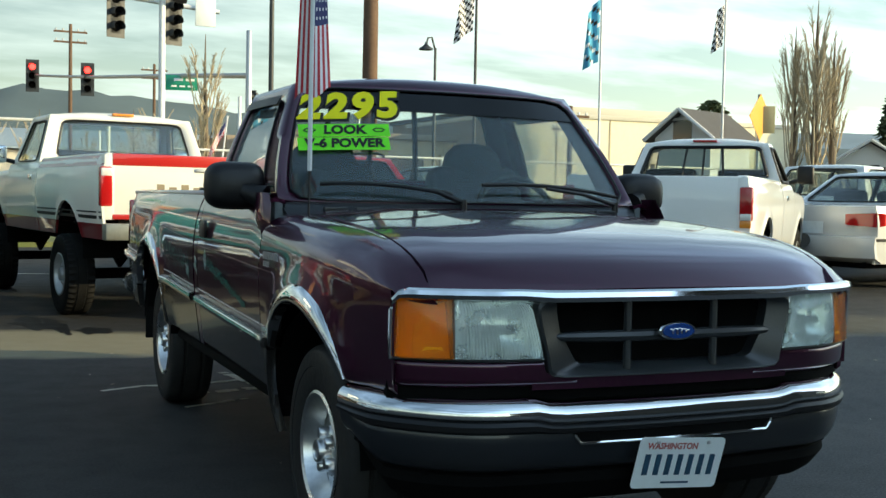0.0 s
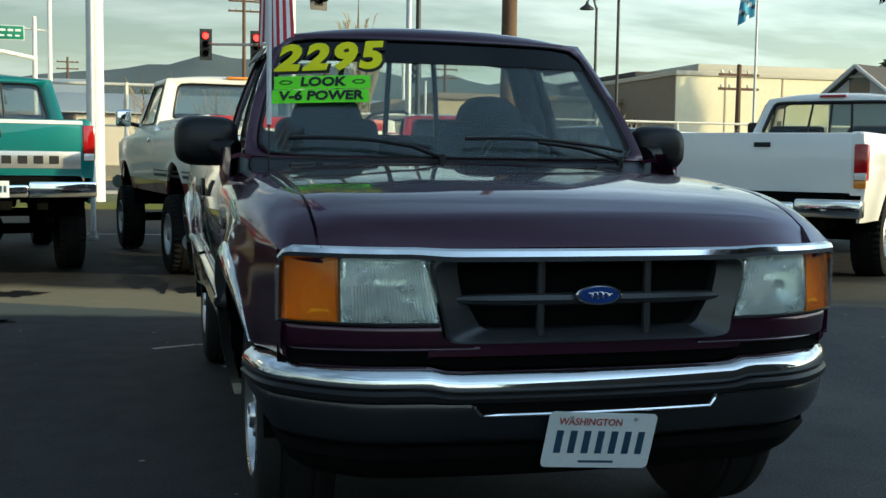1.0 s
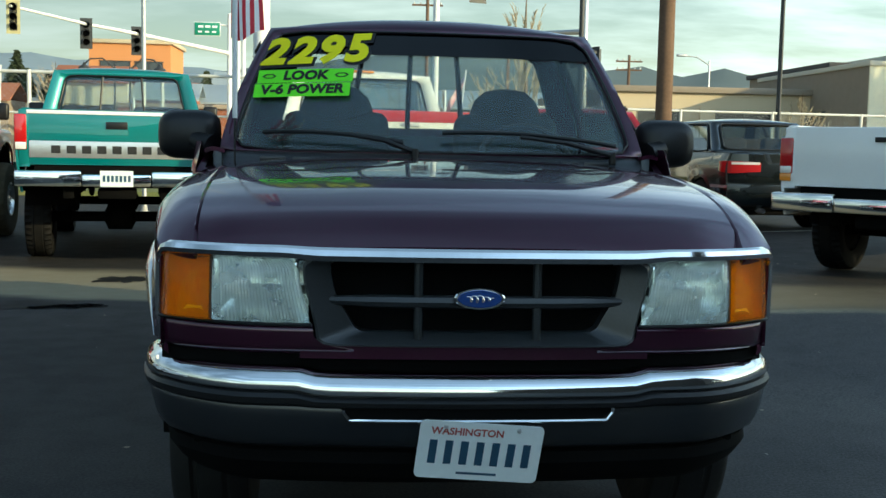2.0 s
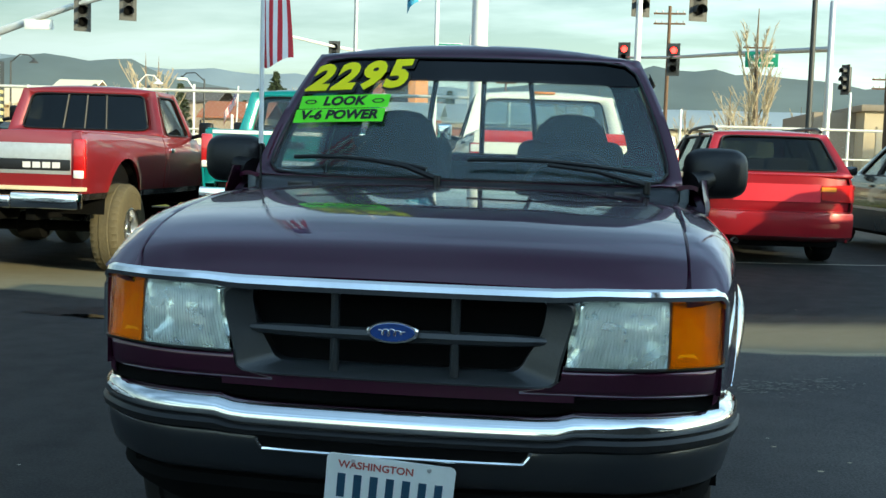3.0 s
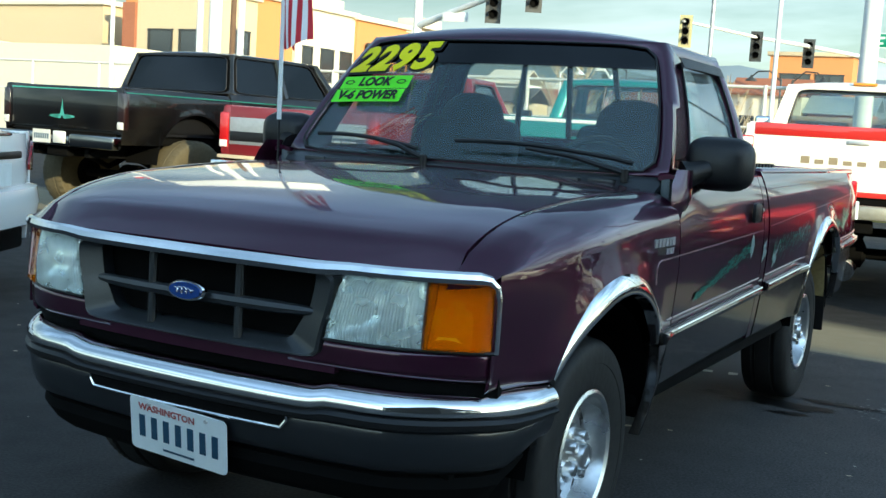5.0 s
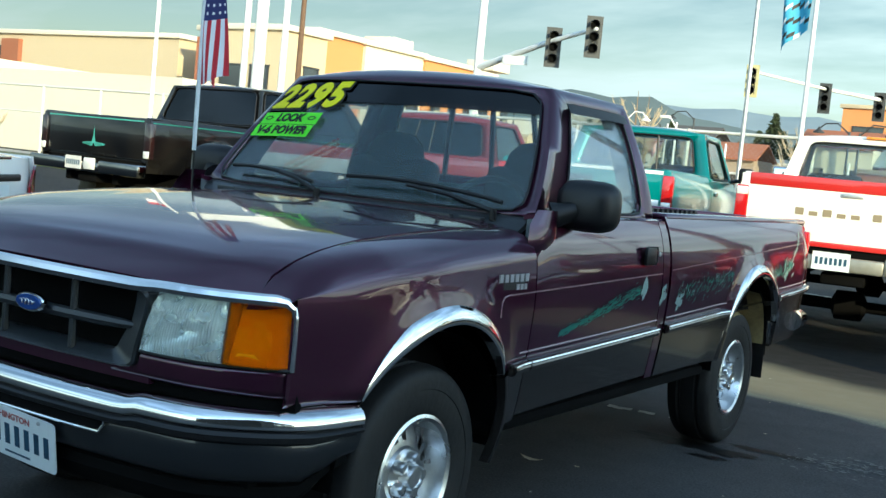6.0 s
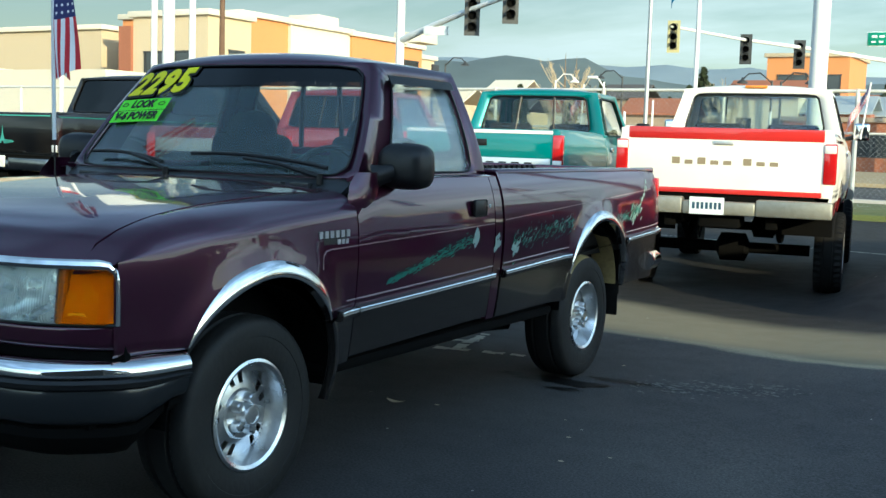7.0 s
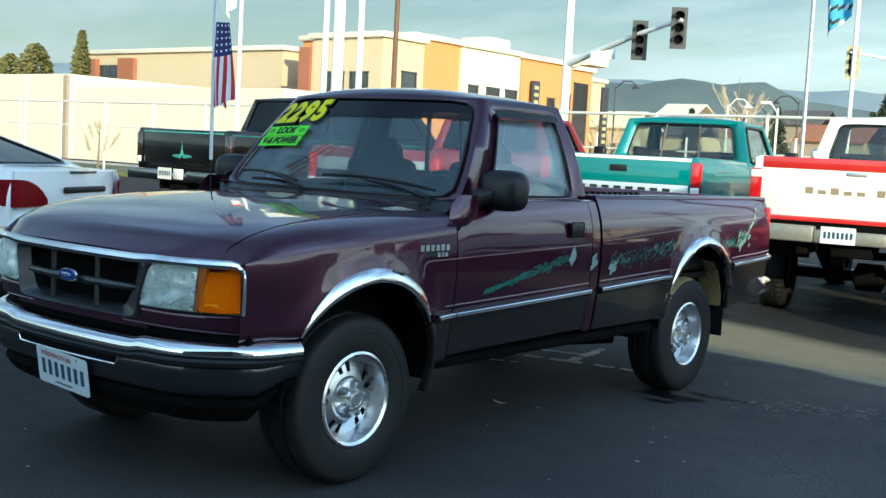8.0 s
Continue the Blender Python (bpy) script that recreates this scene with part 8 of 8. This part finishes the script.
# ---- buildings round the crossing ----
def block(ob, name, x0, x1, y0, y1, z0, z1, mat, openings=(), wall=0.25, coping=None, label=""):
    """A storeyed block whose windows are set back into its walls. openings: (side, a0, a1, z0, z1), side one of '-y', '+x', '-x'."""
    w = part(name, box(x0, x1, y0, y1, z0, z1), mat, ob, label)
    if coping:
        part("coping", box(x0 - 0.25, x1 + 0.25, y0 - 0.25, y1 + 0.25, z1, z1 + 0.35, 0.05), coping, ob)
    for side, a0, a1, b0, b1 in openings:
        if side == "-y":
            g, f = box(a0, a1, y0 - 0.02, y0 + 0.05, b0, b1), ((a0 - 0.1, a1 + 0.1, y0 - 0.07, y0 - 0.021), True)
        elif side == "+x":
            g, f = box(x1 - 0.05, x1 + 0.02, a0, a1, b0, b1), ((x1 + 0.021, x1 + 0.07, a0 - 0.1, a1 + 0.1), False)
        else:
            g, f = box(x0 - 0.02, x0 + 0.05, a0, a1, b0, b1), ((x0 - 0.07, x0 - 0.021, a0 - 0.1, a1 + 0.1), False)
        win = part("window", g, "window", ob)
        bm = bmesh.new()
        (p0, p1, q0, q1), horiz = f
        for c0, c1 in ((b0 - 0.1, b0), (b1, b1 + 0.1)):
            add_box(bm, p0, p1, q0, q1, c0, c1)
        n = max(1, round((a1 - a0) / 1.4))
        for k in range(n + 1):
            a = a0 + (a1 - a0) * k / n
            if horiz:
                add_box(bm, a - 0.05, a + 0.05, q0, q1, b0, b1)
            else:
                add_box(bm, p0, p1, a - 0.05, a + 0.05, b0, b1)
        part("frame", bm, "poleblack", win)
    return w


ob = thing("office_building", "tan and orange stuccoed office block with a pale coping", "building")
block(ob, "tan_wall", -80.4, -56.2, 52.5, 80, 0, 8.2, "tan", [("-y", -78.3, -75.6, 3.2, 7.2)], coping="offwhite")
block(ob, "brick_pier", -75.4, -73.3, 52.1, 52.5, 0, 7.8, "brick")
block(ob, "brick_pier", -80.6, -78.5, 52.1, 54, 0, 7.8, "brick")
block(ob, "recess_wall", -56.2, -46, 54.5, 80, 0, 8.1, "tan", [("-y", -55.9, -54.2, 3.8, 6.3)], coping="offwhite")
block(ob, "brick_pier", -48.2, -47.2, 46.4, 48.0, 0, 7.6, "brick")
block(ob, "corner_block", -47.2, -41.3, 46.6, 50.4, 0, 8.1, "tan", [("+x", 48.4, 49.7, 4.2, 6.2), ("-y", -46.2, -44.4, 3.6, 6.0), ("-y", -43.8, -42.4, 3.6, 6.0)], coping="offwhite")
block(ob, "orange_wall", -52, -42.1, 50.4, 55.0, 0, 8.5, "orange", coping="offwhite")
block(ob, "white_panel", -52, -41.9, 55.0, 61.6, 0, 8.45, "offwhite", [("+x", 55.8, 56.8, 4.0, 6.0), ("+x", 57.8, 59.2, 4.0, 6.0), ("+x", 60.0, 61.3, 4.0, 6.0)], coping="offwhite")
block(ob, "orange_wall", -52, -41.7, 61.6, 68.2, 0, 8.35, "orange", [("+x", 64.9, 65.8, 4.4, 5.8), ("+x", 66.9, 67.9, 2.6, 6.2)], coping="offwhite")
block(ob, "end_wall", -52, -41.9, 68.2, 71.2, 0, 8.2, "orange", [("+x", 68.7, 70.6, 2.6, 7.2)], coping="offwhite")
for y, z0, z1 in ((62.9, 4.0, 6.9), (72.4, 2.6, 7.2)):
    b = part("banner_sign", box(-41.5, -41.3, y - 0.45, y + 0.45, z0, z1, 0.03), "poleblack", ob, "tall dark banner sign")
    bm = bmesh.new()
    for k in range(5):
        add_box(bm, -41.3, -41.27, y - 0.25, y + 0.25, z0 + 0.3 + 0.5 * k, z0 + 0.55 + 0.5 * k)
    part("lettering_bars", bm, "signyellow", b)
for x, y in ((-46, 60), (-60, 66), (-45, 72), (-66, 70)):
    part("roof_unit", box(x, x + 2.5, y, y + 2.5, 8.9, 9.7, 0.05), "offwhite", ob)

wl_ = thing("low_building", "long pale cream wall of a low building behind the fence", "building")
block(wl_, "wall", -95, -53.4, 33.5, 44, 0, 4.8, "offwhite")
block(wl_, "wall", -53.4, -36, 33.9, 44, 0, 4.1, "offwhite")
# darker strip for the vertical joint where the wall steps down
part("downpipe", box(-53.6, -53.25, 33.3, 33.5, 0, 4.7), "tan2", wl_)
for k in range(9):
    part("pilaster", box(-90 + 4 * k, -89.7 + 4 * k, 33.38, 33.5, 0, 4.7), "offwhite", wl_)

# sunlit front painted brighter cream, shaded side walls kept in dull tan
ob = thing("warehouse", "windowless cream warehouse with a plain parapet", "building")
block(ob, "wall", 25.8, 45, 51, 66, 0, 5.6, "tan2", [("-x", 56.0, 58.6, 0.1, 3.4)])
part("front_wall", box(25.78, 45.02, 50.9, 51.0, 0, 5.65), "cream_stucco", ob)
for k in range(5):
    part("wall_joint", box(28.6 + 3.4 * k, 28.68 + 3.4 * k, 50.87, 50.9, 0, 5.6), "tan", ob)
part("coping", box(25.7, 45.1, 50.8, 66.1, 5.6, 5.85, 0.03), "offwhite", ob)
ob = thing("upper_building", "flat-roofed building with a dark band of windows", "building")
block(ob, "wall", 34, 60, 74, 90, 0, 7.3, "tan2", [("-y", 35, 59, 5.3, 6.5)], coping="roofgrey")
part("roof_house", box(40, 60, 76, 88, 7.6, 8.6, 0.05), "offwhite", ob)


def house(x, y, turn, w, d, eave, ridge, wall, label):
    ob = thing("house", label, "house", pose(x, y, LOW, 0, 0, turn))
    bm = bmesh.new()
    a, b = -w / 2, w / 2
    front = [(a, -d / 2, 0), (b, -d / 2, 0), (b, -d / 2, eave), (0, -d / 2, ridge), (a, -d / 2, eave)]
    skin(bm, [front, [(p[0], d / 2, p[2]) for p in front]], True, True)
    part("wall", bm, wall, ob)
    bm = bmesh.new()
    k = (ridge - eave) / (w / 2)
    for s in (1, -1):
        sheet(bm, [[(s * (w / 2 + 0.4), y2, eave - 0.4 * k + 0.08), (0, y2, ridge + 0.08)] for y2 in (-d / 2 - 0.4, d / 2 + 0.4)], (0, 0, 0.16))
    part("roof", bm, "roofgrey", ob)
    bm = bmesh.new()
    for s in (1, -1):
        tube(bm, [(s * (w / 2 + 0.4), -d / 2 - 0.42, eave - 0.4 * k + 0.16), (0, -d / 2 - 0.42, ridge + 0.16)], 0.1, 6)
    part("barge_board", bm, "housewhite", ob)
    win = part("window", box(-0.5, 0.5, -d / 2 - 0.03, -d / 2 + 0.02, eave - 0.2, eave + 0.8), "window", ob)
    part("frame", box(-0.6, 0.6, -d / 2 - 0.06, -d / 2 - 0.031, eave + 0.8, eave + 0.92), "housewhite", win)
    return ob


house(31.8, 42.0, -66, 3.0, 3.9, 4.25, 5.4, "housewhite", "white gabled house with a dark shingle roof")
house(47.0, 47.0, -40, 6.5, 8.0, 2.6, 4.6, "housewhite", "small white gabled house")
house(52.0, 49.0, -30, 5.0, 8.0, 2.3, 3.9, "housewhite", "small white house with low roof")
ob = thing("low_building", "long low building with a pale blue metal roof", "building")
block(ob, "wall", -22, 20, 92, 104, 0, 4.2, "offwhite")
M["blueroof"] = material("pale_blue_metal_roof", (0.36, 0.42, 0.44), 0.5, 0.2, 0, 0.06, 6, 0.3)
bm = bmesh.new()
sheet(bm, [[(-22.6, y, z), (20.6, y, z)] for y, z in ((91.4, 4.3), (98, 6.1), (104.6, 4.3))], (0, 0, 0.12))
part("roof", bm, "blueroof", ob)
ob = thing("shop_building", "low tan shop with dark windows under a porch", "building")
block(ob, "wall", 14.6, 32, 58, 70, 0, 4.4, "tan", [("-y", 16.0, 18.4, 1.2, 3.4), ("-y", 20.4, 23.6, 1.2, 3.4), ("-y", 25.5, 29, 1.2, 3.4)], coping="tan2")
block(ob, "side_wing", 12.4, 14.6, 60, 70, 0, 4.4, "tan2")
for x in (15.2, 19.4, 24.6, 30):
    part("porch_post", box(x - 0.15, x + 0.15, 57.2, 57.5, 0, 3.6), "tan", ob)
ob = thing("brick_building", "brown brick building with a flat roof", "building")
block(ob, "wall", -17, -8, 82, 90, 0, 3.6, "brick", [("-y", -16, -14, 1.2, 2.8), ("-y", -12, -9.5, 1.2, 2.8)], coping="tan2")
ob = thing("orange_building", "orange stuccoed building beyond the crossing", "building")
block(ob, "wall", -22.5, -15.5, 98, 106, 0, 9.6, "orange", [("-y", -21.5, -19, 5.5, 8.0), ("-y", -18.5, -16.2, 5.5, 8.0)], coping="tan")

# small far houses, sheds and parked traffic beyond the road
rnd = random.Random(11)
for k in range(26):
    az = radians(-34 + 34 * (k + rnd.random()) / 26)
    d = rnd.uniform(95, 170)
    x, y = 3 + d * math.sin(az), -3 + d * math.cos(az)
    w, h = rnd.uniform(4, 9), rnd.uniform(2.2, 4.2)
    ob = thing("shed", "small far building beyond the road", "building", pose(x, y, 0), "far buildings")
    part("wall", box(-w / 2, w / 2, -2, 2, 0, h), rnd.choice(("offwhite", "tan2", "housewhite", "housegrey", "signyellow", "brick")), ob)
    part("roof", box(-w / 2 - 0.2, w / 2 + 0.2, -2.2, 2.2, h, h + 0.3, 0.05), rnd.choice(("roofgrey", "offwhite", "blueroof")), ob)
    part("window", box(-w / 4, w / 4, -2.03, -1.98, h * 0.35, h * 0.7), "window", ob)


# ---- trees ----
def bare_tree(x, y, h, label, seed, upright=0.9, limbs=26, mat="twig", spread=0.16):
    rnd = random.Random(seed)
    ob = thing("tree", label, "tree", pose(x, y, LOW))
    bm = bmesh.new()
    tube(bm, [(0, 0, 0), (0.05, 0, h * 0.4), (0, 0.05, h * 0.8), (0, 0, h)], [h * 0.022, h * 0.016, h * 0.007, 0.01], 8)
    part("trunk", bm, "bark", ob)
    bm = bmesh.new()
    for k in range(limbs):
        z0 = h * rnd.uniform(0.12, 0.75)
        a = rnd.uniform(0, math.tau)
        ln = h * rnd.uniform(0.25, 0.5) * (1.15 - z0 / h)
        out = ln * (1 - upright) + h * spread * rnd.uniform(0.3, 1) * (1 - 0.5 * z0 / h)
        p0 = Vector((0, 0, z0))
        p1 = p0 + Vector((out * 0.6 * math.cos(a), out * 0.6 * math.sin(a), ln * 0.35))
        p2 = p0 + Vector((out * math.cos(a), out * math.sin(a), ln))
        tube(bm, [p0, p1, p2], [h * 0.006, h * 0.004, 0.008], 5)
        for j in range(9):
            t = rnd.uniform(0.25, 1)
            q = p1.lerp(p2, t)
            b = a + rnd.uniform(-1.3, 1.3)
            l2 = ln * rnd.uniform(0.15, 0.4)
            e = q + Vector((l2 * (1 - upright + 0.12) * math.cos(b), l2 * (1 - upright + 0.12) * math.sin(b), l2 * upright))
            tube(bm, [q, (q + e) / 2 + Vector((0.02, 0.02, 0)), e], [0.018, 0.012, 0.006], 4)
            for i in range(3):
                f = q.lerp(e, rnd.uniform(0.2, 0.9))
                c = b + rnd.uniform(-1.2, 1.2)
                g = f + Vector((0.25 * l2 * math.cos(c), 0.25 * l2 * math.sin(c), l2 * 0.4))
                tube(bm, [f, g], [0.010, 0.005], 3, False)
    part("crown", bm, mat, ob)
    return ob


def conifer(x, y, h, label, seed, fat=0.2, mat="needle", rounded=False):
    rnd = random.Random(seed)
    ob = thing("tree", label, "tree", pose(x, y, LOW))
    bm = bmesh.new()
    tube(bm, [(0, 0, 0), (0, 0, h * 0.95)], [h * 0.025, 0.02], 7)
    part("trunk", bm, "bark", ob)
    verts, faces = [], []
    for k in range(1900):
        t = rnd.random() ** 0.75
        if rounded:
            rr = h * fat * math.sqrt(max(0.02, 1 - (2 * t - 1) ** 2))
        else:
            rr = h * fat * (1 - t) ** 0.8 * (0.8 + 0.35 * math.sin(17 * t + 3 * rnd.random()))
        a = rnd.uniform(0, math.tau)
        r = rr * math.sqrt(rnd.uniform(0.15, 1)) * (1 + 0.18 * math.sin(3 * a + seed))
        c = Vector((r * math.cos(a), r * math.sin(a), h * (0.08 + 0.92 * t) - r * 0.25))
        s = h * rnd.uniform(0.016, 0.036)
        d = Vector((math.cos(a + rnd.uniform(-0.8, 0.8)), math.sin(a + rnd.uniform(-0.8, 0.8)), rnd.uniform(-0.5, 0.4))).normalized()
        u = d.cross(Vector((0, 0, 1))).normalized()
        i = len(verts)
        verts += [c - d * s, c + u * s * 0.6 + Vector((0, 0, s * 0.2)), c + d * s * 1.3, c - u * s * 0.6 - Vector((0, 0, s * 0.2)), c + Vector((0, 0, s * 0.5))]
        faces += [(i, i + 1, i + 4), (i + 1, i + 2, i + 4), (i + 2, i + 3, i + 4), (i + 3, i, i + 4)]
    me = bpy.data.meshes.new("crown")
    me.from_pydata([tuple(v) for v in verts], [], faces)
    me.materials.append(M[mat])
    c = new("crown", me)
    c.parent = ob
    return ob


bare_tree(39.0, 42.3, 11.8, "tall bare poplar with upright branches", 2, 0.93, 44, "twig", 0.075)
bare_tree(38.3, 43.1, 10.4, "tall bare poplar with upright branches", 5, 0.93, 36, "twig", 0.075)
bare_tree(40.0, 42.1, 10.2, "tall bare poplar with upright branches", 9, 0.93, 36, "twig", 0.075)
conifer(49.5, 47.5, 8.2, "dark conifer beside the houses", 4, 0.22)
conifer(42.2, 55.2, 7.6, "rounded dark evergreen behind the house", 6, 0.24, "leaf", True)
conifer(-77.4, 46.0, 8.4, "olive evergreen behind the low building", 8, 0.20, "olive", True)
conifer(-75.2, 48.6, 9.6, "olive evergreen behind the low building", 14, 0.17, "olive")
conifer(-80.5, 45.6, 7.6, "olive evergreen behind the low building", 15, 0.20, "olive", True)
bare_tree(5.2, 31.0, 6.0, "slender bare street tree", 21, 0.85, 18, "twig", 0.07)
bare_tree(30.0, 54.0, 5.0, "low bare street tree", 23, 0.7, 30, "twig", 0.22)
bare_tree(22.0, 50.0, 4.2, "low bare street tree", 27, 0.7, 30, "twig", 0.24)
for k, (x, y, h) in enumerate(((-34, 106, 6.5), (-31, 110, 8), (-27.5, 104, 7.5), (-24, 112, 9), (-33, 88, 4), (-40, 112, 6), (-18, 108, 6), (-12.6, 100, 7.5))):
    conifer(x, y, h, "dark evergreen beyond the road", 30 + k, 0.28, "needle")
for k, (x, y, h) in enumerate(((-22, 92, 5.5), (-28, 96, 5), (-37, 98, 5), (4, 84, 7), (8, 90, 6), (11, 86, 7.5), (16, 84, 6), (-3, 108, 6.5))):
    bare_tree(x, y, h, "bare tree beyond the road", 50 + k, 0.75, 26, "twig", 0.22)


# more of the town and its trees at the foot of the hills
rnd = random.Random(23)
for k in range(34):
    az = radians(-46 + 44 * (k + rnd.random()) / 34)
    d = rnd.uniform(95, 140)
    x, y = 3 + d * math.sin(az), -3 + d * math.cos(az)
    w, h = rnd.uniform(3, 7), rnd.uniform(3.0, 6.6)
    ob = thing("house", "far pale house at the foot of the hills", "house", pose(x, y, 0), "far houses")
    part("wall", box(-w / 2, w / 2, -2.5, 2.5, 0, h), rnd.choice(("offwhite", "tan", "housewhite", "housegrey", "tan2", "brick")), ob)
    bm = bmesh.new()
    sheet(bm, [[(-w / 2 - 0.3, y2, z2), (w / 2 + 0.3, y2, z2)] for y2, z2 in ((-2.9, h - 0.1), (0, h + 1.3), (2.9, h - 0.1))], (0, 0, 0.15))
    part("roof", bm, rnd.choice(("roofgrey", "offwhite", "blueroof", "brick")), ob)
    for q in (-0.25, 0.25):
        part("window", box(w * q - 0.6, w * q + 0.6, -2.53, -2.48, h * 0.4, h * 0.7), "window", ob)
for k in range(16):
    az = radians(-44 + 42 * (k + rnd.random()) / 16)
    d = rnd.uniform(90, 140)
    conifer(3 + d * math.sin(az), -3 + d * math.cos(az), rnd.uniform(6, 10), "dark evergreen at the foot of the hills", 70 + k, 0.26, "needle")
for k in range(14):
    az = radians(-45 + 75 * (k + rnd.random()) / 14)
    d = rnd.uniform(72, 110)
    bare_tree(3 + d * math.sin(az), -3 + d * math.cos(az), rnd.uniform(5, 8.5), "bare winter tree beyond the road", 90 + k, 0.72, 22, "twig", 0.24)
for k, (x, y, h) in enumerate(((-13, 22.2, 2.0), (-17, 22.4, 1.7), (-22, 22.2, 2.3), (-28, 22.5, 1.8), (-8, 22.3, 1.6), (-34, 22.4, 2.1))):
    bare_tree(x, y, h, "dry bare shrub along the fence", 120 + k, 0.6, 16, "twig", 0.35)


# ---- hills ----
def hill(name, dist, prof, mat, seed, deep=500, amp=0.15):
    """A wooded ridge round the view. prof: (azimuth, elevation) in degrees."""
    bm = bmesh.new()
    rings = []
    # full ring: the unseen part behind the camera darkens low reflections
    for az in np.arange(-180, 180.5, 1.0):
        e = curve(prof, float(az)) + amp * noise.noise(Vector((az * 0.35, seed, 0))) + amp * 0.5 * noise.noise(Vector((az * 1.3, seed, 4)))
        top = dist * math.tan(radians(max(0.3, e)))
        s, c = math.sin(radians(az)), math.cos(radians(az))
        row = []
        for t, f in ((0, -0.02), (0.35, 0.25), (0.7, 0.62), (1.0, 1.0), (1.4, 0.8), (2.0, -0.02)):
            d = dist + (t - 1.0) * deep * 0.6
            row.append((d * s, d * c, top * f + 6 * noise.noise(Vector((az * 0.5, t * 3, seed))) * (0.2 if f <= 0 else f)))
        rings.append(row)
    skin(bm, rings)
    tagged(part(name, bm, mat, angle=80), "wooded hills on the horizon, haze mixed into their colour", "hill", kind="structure")


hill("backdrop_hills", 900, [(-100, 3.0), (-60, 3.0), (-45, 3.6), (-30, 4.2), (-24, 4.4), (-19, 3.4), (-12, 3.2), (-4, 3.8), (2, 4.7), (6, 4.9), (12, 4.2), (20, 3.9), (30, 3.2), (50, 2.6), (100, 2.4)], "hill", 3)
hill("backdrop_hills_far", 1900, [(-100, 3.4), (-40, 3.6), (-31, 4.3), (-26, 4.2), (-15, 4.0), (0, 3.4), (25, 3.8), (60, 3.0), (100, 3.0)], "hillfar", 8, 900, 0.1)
